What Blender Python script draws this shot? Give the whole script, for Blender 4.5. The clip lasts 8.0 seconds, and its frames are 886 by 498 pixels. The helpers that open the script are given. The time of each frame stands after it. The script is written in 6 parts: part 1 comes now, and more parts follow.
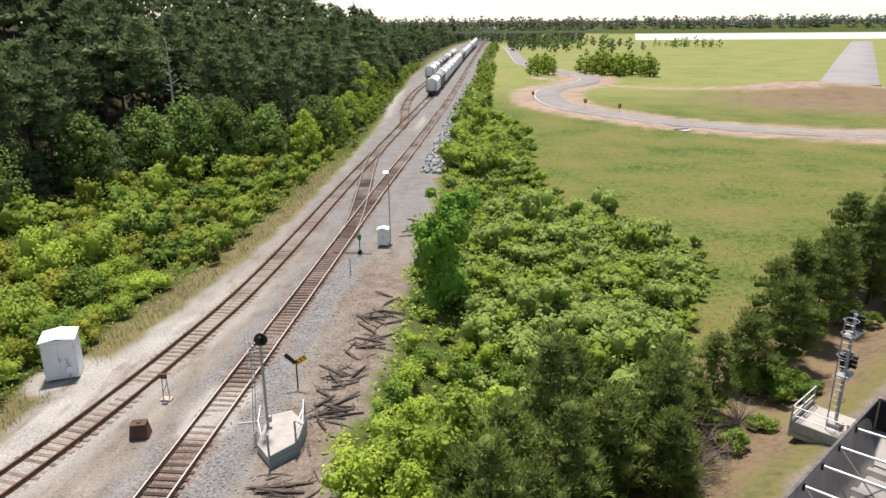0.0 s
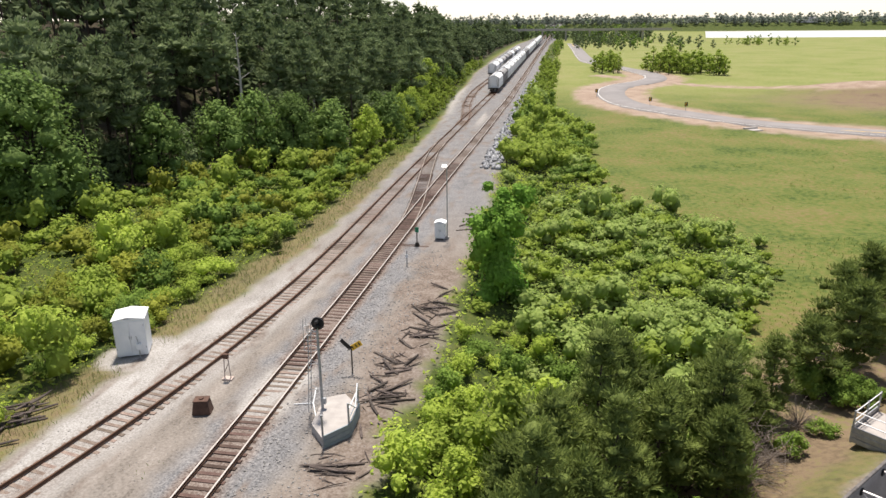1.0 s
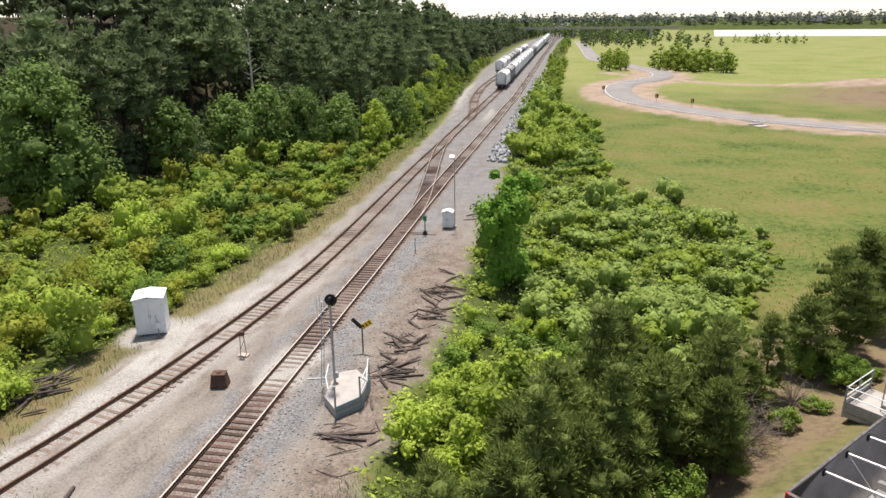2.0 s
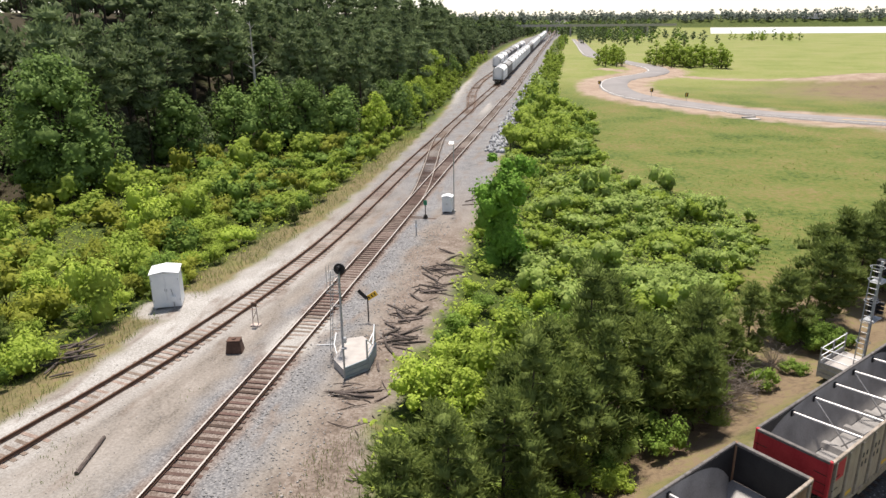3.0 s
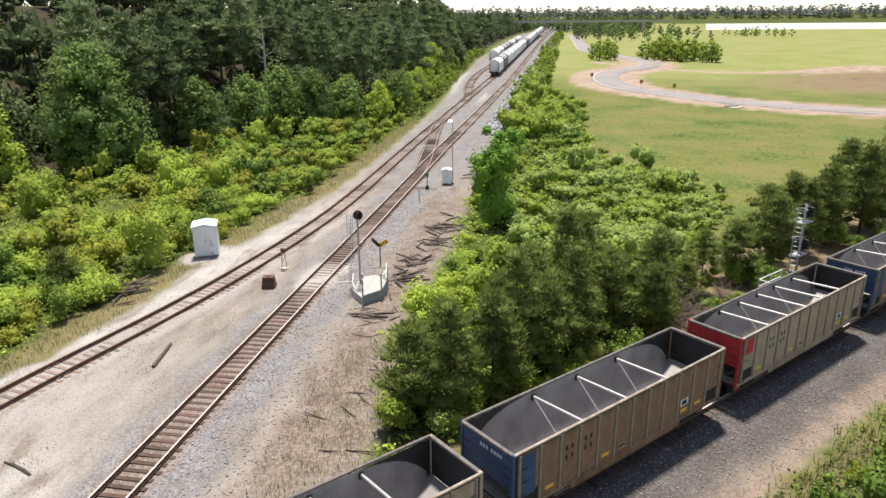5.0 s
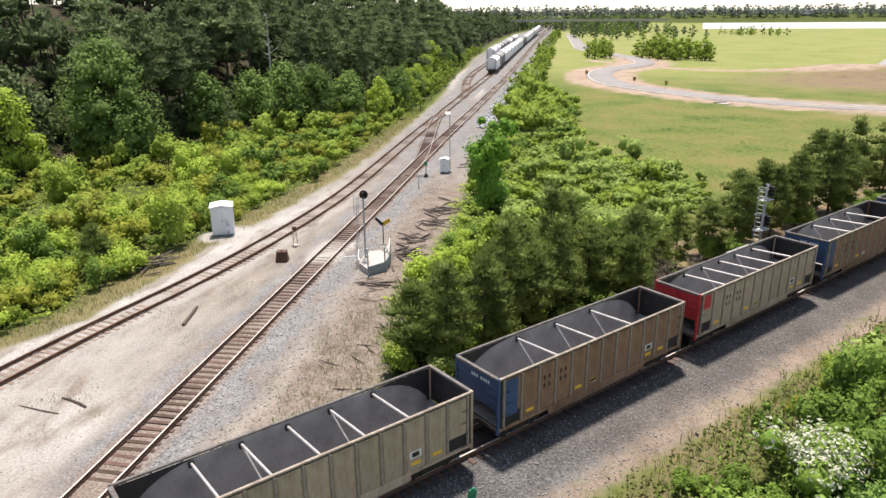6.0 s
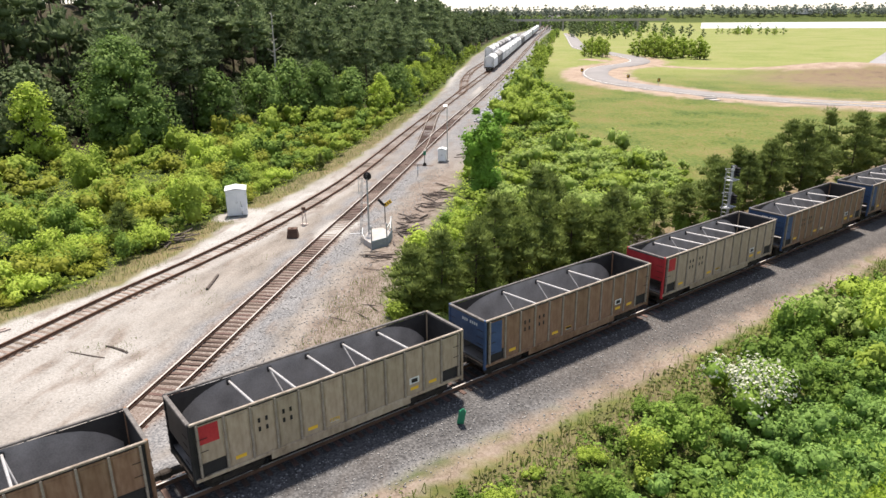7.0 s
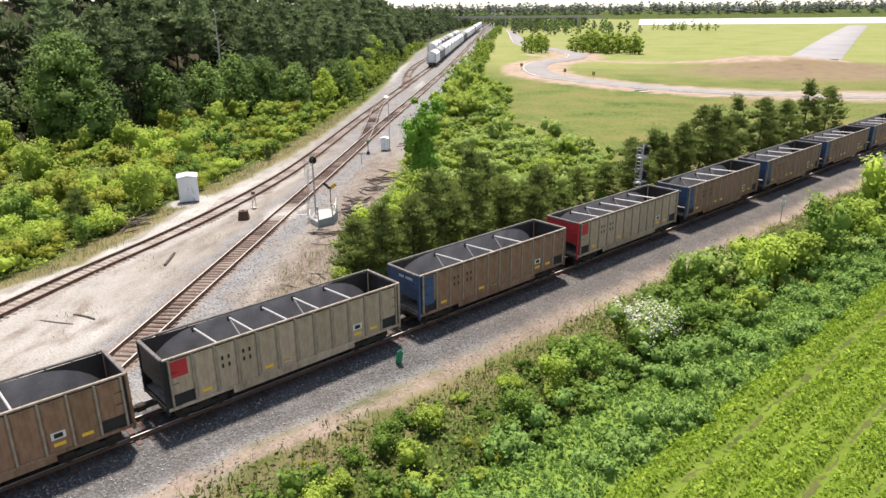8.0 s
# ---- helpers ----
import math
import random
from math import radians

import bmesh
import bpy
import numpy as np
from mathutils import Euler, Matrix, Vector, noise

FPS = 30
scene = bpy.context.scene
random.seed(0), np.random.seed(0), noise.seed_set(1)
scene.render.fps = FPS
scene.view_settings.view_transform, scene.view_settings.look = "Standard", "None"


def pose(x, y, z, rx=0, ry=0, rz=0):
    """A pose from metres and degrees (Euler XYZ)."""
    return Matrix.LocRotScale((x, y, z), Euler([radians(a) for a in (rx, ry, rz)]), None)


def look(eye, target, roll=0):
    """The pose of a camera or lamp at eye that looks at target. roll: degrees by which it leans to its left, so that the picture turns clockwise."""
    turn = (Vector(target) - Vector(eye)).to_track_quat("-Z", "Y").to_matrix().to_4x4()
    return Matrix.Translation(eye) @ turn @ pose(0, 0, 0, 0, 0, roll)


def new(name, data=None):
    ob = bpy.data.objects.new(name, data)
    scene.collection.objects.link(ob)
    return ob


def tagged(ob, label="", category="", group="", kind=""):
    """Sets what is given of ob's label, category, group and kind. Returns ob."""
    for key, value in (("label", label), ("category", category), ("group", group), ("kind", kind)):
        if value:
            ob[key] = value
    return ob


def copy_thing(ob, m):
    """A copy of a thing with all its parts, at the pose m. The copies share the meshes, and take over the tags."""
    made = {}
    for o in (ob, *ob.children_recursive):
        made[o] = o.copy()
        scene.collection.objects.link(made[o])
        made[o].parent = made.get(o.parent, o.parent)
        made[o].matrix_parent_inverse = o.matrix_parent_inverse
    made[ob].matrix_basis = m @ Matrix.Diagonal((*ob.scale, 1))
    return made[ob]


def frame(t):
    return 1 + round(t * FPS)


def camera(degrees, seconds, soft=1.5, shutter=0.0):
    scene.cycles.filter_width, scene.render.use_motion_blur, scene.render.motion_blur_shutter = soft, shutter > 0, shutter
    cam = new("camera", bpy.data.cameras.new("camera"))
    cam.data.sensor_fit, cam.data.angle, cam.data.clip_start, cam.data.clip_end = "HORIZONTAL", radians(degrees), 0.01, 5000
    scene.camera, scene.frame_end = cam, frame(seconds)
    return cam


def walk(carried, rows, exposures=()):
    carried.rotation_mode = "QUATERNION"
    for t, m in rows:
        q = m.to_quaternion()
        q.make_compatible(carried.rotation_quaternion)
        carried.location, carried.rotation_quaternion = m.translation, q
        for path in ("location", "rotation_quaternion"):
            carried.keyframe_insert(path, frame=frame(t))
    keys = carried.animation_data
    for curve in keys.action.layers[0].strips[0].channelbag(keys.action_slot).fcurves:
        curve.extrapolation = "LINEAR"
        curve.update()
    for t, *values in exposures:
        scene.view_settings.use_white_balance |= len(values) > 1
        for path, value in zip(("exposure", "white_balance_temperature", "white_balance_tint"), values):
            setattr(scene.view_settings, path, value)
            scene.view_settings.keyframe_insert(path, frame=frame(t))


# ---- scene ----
cam = camera(64.6, 8.0)
PATH = [
    (0, (15.319, 0.517, 20.103), (15.157, 2.411, 19.481), -0.5),
    (0.5, (15.481, 0.5, 20.026), (15.225, 2.383, 19.403), -0.6),
    (1, (15.608, 0.011, 19.874), (15.28, 1.882, 19.248), -0.6),
    (1.5, (15.723, -0.727, 19.695), (15.375, 1.14, 19.067), -0.5),
    (3, (16.157, -4.67, 18.822), (15.817, -2.803, 18.188), -0.6),
    (3.5, (16.358, -6.409, 18.573), (16.021, -4.543, 17.937), -0.6),
    (4, (16.601, -8.268, 18.348), (16.265, -6.403, 17.71), -0.6),
    (4.5, (16.917, -10.58, 18.247), (16.584, -8.715, 17.606), -0.6),
    (5.8, (18.152, -17.216, 18.233), (17.82, -15.351, 17.59), -0.6),
    (6, (18.306, -18.232, 18.215), (17.979, -16.367, 17.57), -0.5),
    (6.5, (18.809, -20.772, 18.145), (18.483, -18.907, 17.499), -0.5),
    (7, (19.485, -23.617, 18.063), (19.159, -21.753, 17.418), -0.5),
    (7.5, (20.177, -26.522, 17.972), (19.853, -24.66, 17.319), -0.5),
    (8, (21.101, -28.886, 17.91), (20.915, -27.005, 17.257), -0.6),
]
walk(cam, [(t, look(eye, target, roll)) for t, eye, target, roll in PATH], [(0, 0.69, 6600, 13), (4.5, 0.86, 6600, 13), (8, 1.05, 6600, 13)])

# ---- daylight ----
SUN_AZ, SUN_EL = radians(102), radians(72)          # the sun stands behind the woods
sun_dir = Vector((math.cos(SUN_AZ) * math.cos(SUN_EL), math.sin(SUN_AZ) * math.cos(SUN_EL), math.sin(SUN_EL)))
world = bpy.data.worlds.new("sky")
scene.world = world
world.use_nodes = True
wn = world.node_tree.nodes
sky = wn.new("ShaderNodeTexSky")
sky.sky_type, sky.sun_disc = "NISHITA", False
sky.sun_elevation, sky.sun_rotation = SUN_EL, radians(90) - SUN_AZ
sky.air_density, sky.dust_density, sky.ozone_density = 1.0, 0.1, 1.0
bg = wn["Background"]
bg.inputs["Strength"].default_value = 0.09
haze = wn.new("ShaderNodeHueSaturation")                # thin high cloud takes the colour out of the sky
haze.inputs["Saturation"].default_value = 0.6
world.node_tree.links.new(sky.outputs["Color"], haze.inputs["Color"])
world.node_tree.links.new(haze.outputs["Color"], bg.inputs["Color"])
sun = new("sun", bpy.data.lights.new("sun", "SUN"))
sun.data.energy, sun.data.angle, sun.data.color = 4.5, radians(5.0), (1.0, 0.93, 0.82)
sun.matrix_world = look(sun_dir * 100, (0, 0, 0))

rng = np.random.default_rng(7)


# ---- materials ----
def noise_mat(name, stops, scale=4.0, fine=40.0, rough=0.8, bump=0.3, bump_scale=None, metal=0.0, coords="Object",
              vary=0.0, island=0.0, streak=None, spec=0.3, translucent=0.0, relief=0.05):
    """Colours laid by noise at two scales over object space, with fine relief."""
    m = bpy.data.materials.new(name)
    m.use_nodes = True
    nt = m.node_tree
    n, l = nt.nodes, nt.links
    b = n["Principled BSDF"]
    b.inputs["Roughness"].default_value, b.inputs["Metallic"].default_value = rough, metal
    b.inputs["Specular IOR Level"].default_value = spec
    tc = n.new("ShaderNodeTexCoord")
    mp = n.new("ShaderNodeMapping")
    l.new(tc.outputs[coords], mp.inputs["Vector"])
    if streak:
        mp.inputs["Scale"].default_value = streak
    n1, n2 = n.new("ShaderNodeTexNoise"), n.new("ShaderNodeTexNoise")
    for t, s, d in ((n1, scale, 5), (n2, fine, 3)):
        t.inputs["Scale"].default_value, t.inputs["Detail"].default_value = s, d
        l.new(mp.outputs["Vector"], t.inputs["Vector"])
    mix = n.new("ShaderNodeMix")
    mix.data_type = "FLOAT"
    mix.inputs["Factor"].default_value = 0.4
    l.new(n1.outputs["Fac"], mix.inputs[2])
    l.new(n2.outputs["Fac"], mix.inputs[3])
    ramp = n.new("ShaderNodeValToRGB")
    el = ramp.color_ramp.elements
    k = len(stops)
    while len(el) < k:
        el.new(0.5)
    for i, c in enumerate(stops):
        el[i].position, el[i].color = 0.33 + 0.34 * i / max(1, k - 1), (*c, 1)
    l.new(mix.outputs[0], ramp.inputs["Fac"])
    out = ramp.outputs["Color"]
    if vary or island:
        hs = n.new("ShaderNodeHueSaturation")
        l.new(out, hs.inputs["Color"])
        if island:
            src = n.new("ShaderNodeNewGeometry").outputs["Random Per Island"]
            amount = island
            if vary:
                add = n.new("ShaderNodeMath")
                add.operation = "ADD"
                l.new(src, add.inputs[0])
                mul = n.new("ShaderNodeMath")
                mul.operation = "MULTIPLY"
                mul.inputs[1].default_value = vary / island
                l.new(n.new("ShaderNodeObjectInfo").outputs["Random"], mul.inputs[0])
                l.new(mul.outputs[0], add.inputs[1])
                src = add.outputs[0]
        else:
            src, amount = n.new("ShaderNodeObjectInfo").outputs["Random"], vary
        top = 1 + (vary / island if (vary and island) else 0)
        r1, r2 = n.new("ShaderNodeMapRange"), n.new("ShaderNodeMapRange")
        for r, lo, hi in ((r1, 1 - amount * top / 1.6, 1 + amount * top / 1.6), (r2, 0.5 + 0.025 * amount, 0.5 - 0.02 * amount)):
            r.inputs["From Max"].default_value = top
            r.inputs["To Min"].default_value, r.inputs["To Max"].default_value = lo, hi
            l.new(src, r.inputs["Value"])
        l.new(r1.outputs[0], hs.inputs["Value"])
        l.new(r2.outputs[0], hs.inputs["Hue"])
        out = hs.outputs["Color"]
    l.new(out, b.inputs["Base Color"])
    if bump:
        bp = n.new("ShaderNodeBump")
        bp.inputs["Strength"].default_value, bp.inputs["Distance"].default_value = bump, relief
        if bump_scale:
            n3 = n.new("ShaderNodeTexNoise")
            n3.inputs["Scale"].default_value, n3.inputs["Detail"].default_value = bump_scale, 4
            l.new(mp.outputs["Vector"], n3.inputs["Vector"])
            l.new(n3.outputs["Fac"], bp.inputs["Height"])
        else:
            l.new(mix.outputs[0], bp.inputs["Height"])
        l.new(bp.outputs["Normal"], b.inputs["Normal"])
    if translucent:
        tr = n.new("ShaderNodeBsdfTranslucent")
        l.new(out, tr.inputs["Color"])
        ms = n.new("ShaderNodeMixShader")
        ms.inputs["Fac"].default_value = translucent
        l.new(b.outputs[0], ms.inputs[1])
        l.new(tr.outputs[0], ms.inputs[2])
        l.new(ms.outputs[0], n["Material Output"].inputs["Surface"])
    return m


def leaf_mat(name, a, b, vary=0.4, island=0.2, tr=0.36):
    return noise_mat(name, (a, b), 0.9, 7.0, 0.65, 0.9, 4.5, vary=vary, island=island, translucent=tr, spec=0.1, relief=0.16)


M = {}
M["steel_rail"] = noise_mat("polished_rail_head", ((0.44, 0.40, 0.37), (0.58, 0.54, 0.51)), 3, 60, 0.35, 0.03)
M["rust_rail"] = noise_mat("rusted_rail", ((0.075, 0.04, 0.026), (0.15, 0.085, 0.055)), 2, 40, 0.85, 0.2)
M["worn_rail"] = noise_mat("dull_worn_rail_head", ((0.28, 0.24, 0.21), (0.42, 0.37, 0.33)), 3, 60, 0.5, 0.03)
M["tie"] = noise_mat("weathered_tie", ((0.05, 0.03, 0.025), (0.088, 0.056, 0.046), (0.14, 0.1, 0.084)), 1.4, 9, 0.9, 0.5,
                     vary=0.55, streak=(2, 16, 16))
M["tie_pale"] = noise_mat("dusty_tie", ((0.11, 0.078, 0.063), (0.19, 0.145, 0.12), (0.30, 0.25, 0.215)), 1.4, 9, 0.9, 0.4,
                          vary=0.5, streak=(2, 16, 16))
M["dead_wood"] = noise_mat("rotten_wood", ((0.03, 0.024, 0.021), (0.075, 0.06, 0.053), (0.16, 0.138, 0.125)), 3, 18, 0.95, 0.6,
                           vary=0.5, streak=(1, 10, 10))
M["white_metal"] = noise_mat("white_painted_metal", ((0.66, 0.69, 0.72), (0.80, 0.82, 0.84)), 1.5, 20, 0.4, 0.03)
M["galv"] = noise_mat("galvanised_steel", ((0.27, 0.285, 0.30), (0.42, 0.435, 0.45)), 6, 40, 0.5, 0.05, metal=0.4)
M["grey_panel"] = noise_mat("grey_blue_panel", ((0.20, 0.25, 0.28), (0.30, 0.35, 0.38)), 2, 20, 0.6, 0.06)
M["concrete"] = noise_mat("concrete", ((0.30, 0.28, 0.265), (0.42, 0.395, 0.375)), 2, 25, 0.9, 0.2)
M["black"] = noise_mat("black_paint", ((0.008, 0.008, 0.009), (0.022, 0.022, 0.024)), 3, 30, 0.5, 0.05)
M["yellow"] = noise_mat("yellow_paint", ((0.70, 0.40, 0.03), (0.82, 0.52, 0.06)), 3, 30, 0.5, 0.04)
M["rust_block"] = noise_mat("rusty_casting", ((0.055, 0.032, 0.024), (0.13, 0.075, 0.055)), 2.5, 20, 0.85, 0.3)
M["pink_top"] = noise_mat("faded_lid", ((0.38, 0.30, 0.26), (0.52, 0.44, 0.40)), 3, 30, 0.8, 0.1)
M["green_paint"] = noise_mat("green_paint", ((0.015, 0.16, 0.09), (0.03, 0.24, 0.13)), 3, 30, 0.5, 0.03)
M["car_tan"] = noise_mat("weathered_tan_car_side", ((0.21, 0.155, 0.106), (0.355, 0.28, 0.202), (0.47, 0.39, 0.295)), 0.9, 6, 0.6, 0.08,
                         streak=(1, 1, 0.35), vary=0.15)
M["car_brown"] = noise_mat("rusty_brown_car_side", ((0.12, 0.062, 0.036), (0.22, 0.128, 0.078), (0.31, 0.205, 0.138)), 0.9, 6, 0.65, 0.08,
                           streak=(1, 1, 0.35), vary=0.15)
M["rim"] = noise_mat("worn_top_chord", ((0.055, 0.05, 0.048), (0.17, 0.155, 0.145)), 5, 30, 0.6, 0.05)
# paler than the panels: wear plus the light ribs catch, painted in
M["rib_worn_lit"] = noise_mat("worn_lit_side_rib", ((0.15, 0.118, 0.09), (0.38, 0.33, 0.275)), 4, 30, 0.55, 0.08, streak=(1, 1, 0.4))
M["inner_dark"] = noise_mat("coal_blackened_steel", ((0.012, 0.012, 0.014), (0.03, 0.029, 0.03)), 2, 20, 0.6, 0.1)
M["inner_grey"] = noise_mat("scoured_grey_steel", ((0.17, 0.163, 0.16), (0.30, 0.29, 0.284)), 1.2, 18, 0.5, 0.06)
M["brace"] = noise_mat("bare_brace", ((0.36, 0.35, 0.35), (0.52, 0.51, 0.50)), 5, 30, 0.45, 0.04, metal=0.3)
M["car_blue"] = noise_mat("blue_car_end", ((0.028, 0.055, 0.13), (0.055, 0.10, 0.20)), 1.5, 14, 0.55, 0.05)
M["car_red"] = noise_mat("red_panel", ((0.36, 0.022, 0.03), (0.50, 0.045, 0.05)), 1.5, 14, 0.55, 0.05)
M["under"] = noise_mat("grimy_undergear", ((0.018, 0.015, 0.013), (0.05, 0.04, 0.033)), 4, 25, 0.85, 0.2)
M["hopper_white"] = noise_mat("pale_grey_hopper", ((0.76, 0.75, 0.74), (0.86, 0.86, 0.85)), 0.8, 8, 0.6, 0.04, vary=0.3)
M["hopper_grey"] = noise_mat("dark_grey_hopper", ((0.20, 0.19, 0.185), (0.31, 0.30, 0.29)), 0.8, 8, 0.6, 0.04, vary=0.3)
M["asphalt"] = noise_mat("new_asphalt", ((0.18, 0.17, 0.168), (0.25, 0.235, 0.23)), 0.25, 9, 0.9, 0.1)
M["runway"] = noise_mat("pale_runway", ((0.20, 0.195, 0.20), (0.29, 0.28, 0.285)), 0.05, 1.5, 0.9, 0.05)
M["line_white"] = noise_mat("white_road_paint", ((0.55, 0.55, 0.54), (0.70, 0.70, 0.68)), 1, 9, 0.8, 0.02)
M["line_yellow"] = noise_mat("yellow_road_paint", ((0.55, 0.36, 0.06), (0.65, 0.44, 0.10)), 1, 9, 0.8, 0.02)
M["bark"] = noise_mat("pine_bark", ((0.035, 0.026, 0.02), (0.10, 0.075, 0.06)), 3, 20, 0.95, 0.5, streak=(6, 6, 1))
M["bare_wood"] = noise_mat("bleached_bare_wood", ((0.40, 0.37, 0.34), (0.58, 0.55, 0.51)), 3, 20, 0.9, 0.3, streak=(6, 6, 1))
M["twig"] = noise_mat("grey_twigs", ((0.16, 0.13, 0.11), (0.28, 0.24, 0.21)), 3, 20, 0.9, 0.2)
M["pine_dark"] = leaf_mat("dark_pine_needles", (0.10, 0.142, 0.064), (0.19, 0.245, 0.11), 0.4, 0.2, 0.34)
M["pine_near"] = leaf_mat("young_pine_needles", (0.105, 0.148, 0.038), (0.2, 0.25, 0.066), 0.3, 0.3, 0.38)
M["leaf_mid"] = leaf_mat("broadleaf_green", (0.125, 0.215, 0.04), (0.235, 0.34, 0.064), 0.4, 0.25, 0.36)
M["leaf_tree"] = leaf_mat("dark_broadleaf", (0.098, 0.168, 0.044), (0.195, 0.285, 0.076), 0.4, 0.25, 0.34)
M["leaf_light"] = leaf_mat("spring_leaf", (0.265, 0.37, 0.058), (0.425, 0.52, 0.094), 0.4, 0.25, 0.45)
M["leaf_yellow"] = leaf_mat("yellow_green_leaf", (0.265, 0.30, 0.044), (0.385, 0.41, 0.072), 0.4, 0.25, 0.45)
M["leaf_grey"] = leaf_mat("grey_green_vine_leaf", (0.30, 0.42, 0.10), (0.48, 0.58, 0.18), 0.4, 0.25, 0.45)
M["leaf_vine"] = leaf_mat("deep_green_vine_leaf", (0.11, 0.24, 0.034), (0.21, 0.36, 0.06), 0.3, 0.25, 0.36)
M["leaf_crop"] = leaf_mat("crop_leaf", (0.235, 0.345, 0.036), (0.35, 0.465, 0.058), 0.1, 0.25)
M["path_weed"] = leaf_mat("mixed_path_weed", (0.12, 0.16, 0.042), (0.18, 0.175, 0.07), 0.1, 0.5)
M["leaf_weed"] = leaf_mat("blue_green_weed_leaf", (0.15, 0.26, 0.06), (0.25, 0.38, 0.10), 0.1, 0.35)
# crop leaf again in darker green, shade put into its colour
M["leaf_crop_shade"] = leaf_mat("painted_shade_crop_leaf", (0.13, 0.2, 0.026), (0.2, 0.28, 0.04), 0.1, 0.2)
# distant leaves greyed and paled: haze is in the colour
M["leaf_haze"] = leaf_mat("haze_paled_foliage", (0.165, 0.195, 0.165), (0.235, 0.265, 0.22), 0.1, 0.25, 0.45)
M["blossom"] = leaf_mat("white_blossom", (0.48, 0.49, 0.38), (0.66, 0.66, 0.56), 0.1, 0.2)
M["dry_grass"] = leaf_mat("dry_grass", (0.15, 0.13, 0.075), (0.23, 0.2, 0.125), 0.1, 0.4)
M["grass"] = leaf_mat("green_grass", (0.11, 0.17, 0.035), (0.20, 0.25, 0.06), 0.1, 0.4)
M["stone"] = noise_mat("ballast_stone", ((0.2, 0.195, 0.192), (0.31, 0.3, 0.29)), 0.8, 5, 0.9, 0.2, island=0.4)
M["riprap"] = noise_mat("grey_riprap", ((0.17, 0.18, 0.20), (0.33, 0.34, 0.36)), 0.8, 5, 0.9, 0.3, island=0.5)
# muddy pale base also stands in for the sky mirrored in the lake
M["water"] = noise_mat("sky_paled_lake_water", ((0.50, 0.50, 0.47), (0.58, 0.58, 0.55)), 0.02, 0.3, 0.35, 0.3, 0.4, spec=0.6)
M["house"] = noise_mat("pale_siding", ((0.60, 0.60, 0.60), (0.72, 0.72, 0.72)), 0.3, 3, 0.8, 0.02)
M["roof"] = noise_mat("grey_roofing", ((0.18, 0.18, 0.19), (0.26, 0.26, 0.27)), 0.3, 3, 0.8, 0.02)
M["glass_dark"] = noise_mat("dark_lens", ((0.01, 0.01, 0.012), (0.02, 0.02, 0.024)), 3, 30, 0.08, 0.0, spec=0.6)


# ---- building helpers ----
def mesh_of(name, verts, faces, mats, index=None, smooth=False):
    """A mesh from arrays of points and of equal-sided faces."""
    me = bpy.data.meshes.new(name)
    verts, faces = np.asarray(verts, dtype=np.float32), np.asarray(faces, dtype=np.int32)
    k = faces.shape[1]
    me.vertices.add(len(verts))
    me.vertices.foreach_set("co", verts.ravel())
    me.loops.add(faces.size)
    me.loops.foreach_set("vertex_index", faces.ravel())
    me.polygons.add(len(faces))
    me.polygons.foreach_set("loop_start", np.arange(0, faces.size, k, dtype=np.int32))
    for m in mats:
        me.materials.append(m)
    if index is not None:
        me.polygons.foreach_set("material_index", np.asarray(index, dtype=np.int32))
    if smooth:
        me.polygons.foreach_set("use_smooth", np.ones(len(faces), dtype=bool))
    me.update(calc_edges=True)
    me.validate()
    return me


def data_of(name, bm, *mats):
    me = bpy.data.meshes.new(name)
    bmesh.ops.recalc_face_normals(bm, faces=bm.faces[:])
    bm.to_mesh(me)
    bm.free()
    for m in mats:
        me.materials.append(m)
    return me


def part(name, bm, material, parent, label=""):
    """One mesh object under a thing or a part; bm may also be a ready mesh."""
    me = bm if isinstance(bm, bpy.types.Mesh) else data_of(name, bm, material)
    ob = new(name, me)
    ob.parent = parent
    if label:
        ob["label"] = label
    return ob


def root(name, m, label, category, group="", kind=""):
    ob = new(name)
    ob.empty_display_size = 0.3
    ob.matrix_world = m
    return tagged(ob, label, category, group, kind)


def box(bm, c, s, rot=None, taper=1.0, bevel=0.0):
    """A box with centre c and size s; taper scales its top."""
    r = bmesh.ops.create_cube(bm, size=1.0)
    for v in r["verts"]:
        f = taper if v.co.z > 0 else 1.0
        v.co = Vector((v.co.x * s[0] * f, v.co.y * s[1] * f, v.co.z * s[2]))
    if bevel:
        es = list({e for v in r["verts"] for e in v.link_edges})
        vs = bmesh.ops.bevel(bm, geom=es, offset=bevel, segments=1, affect="EDGES")["verts"]
        vs = list({v for v in vs} | {v for v in r["verts"] if v.is_valid})
    else:
        vs = r["verts"]
    m = Matrix.Translation(c) @ (rot.to_4x4() if rot is not None else Matrix())
    bmesh.ops.transform(bm, matrix=m, verts=vs)
    return bm


def rod(bm, a, b, r, r2=None, seg=8):
    """A round bar from a to b."""
    a, b = Vector(a), Vector(b)
    d = b - a
    m = Matrix.Translation((a + b) / 2) @ d.to_track_quat("Z", "Y").to_matrix().to_4x4()
    bmesh.ops.create_cone(bm, cap_ends=True, segments=seg, radius1=r, radius2=r if r2 is None else r2, depth=d.length, matrix=m)
    return bm


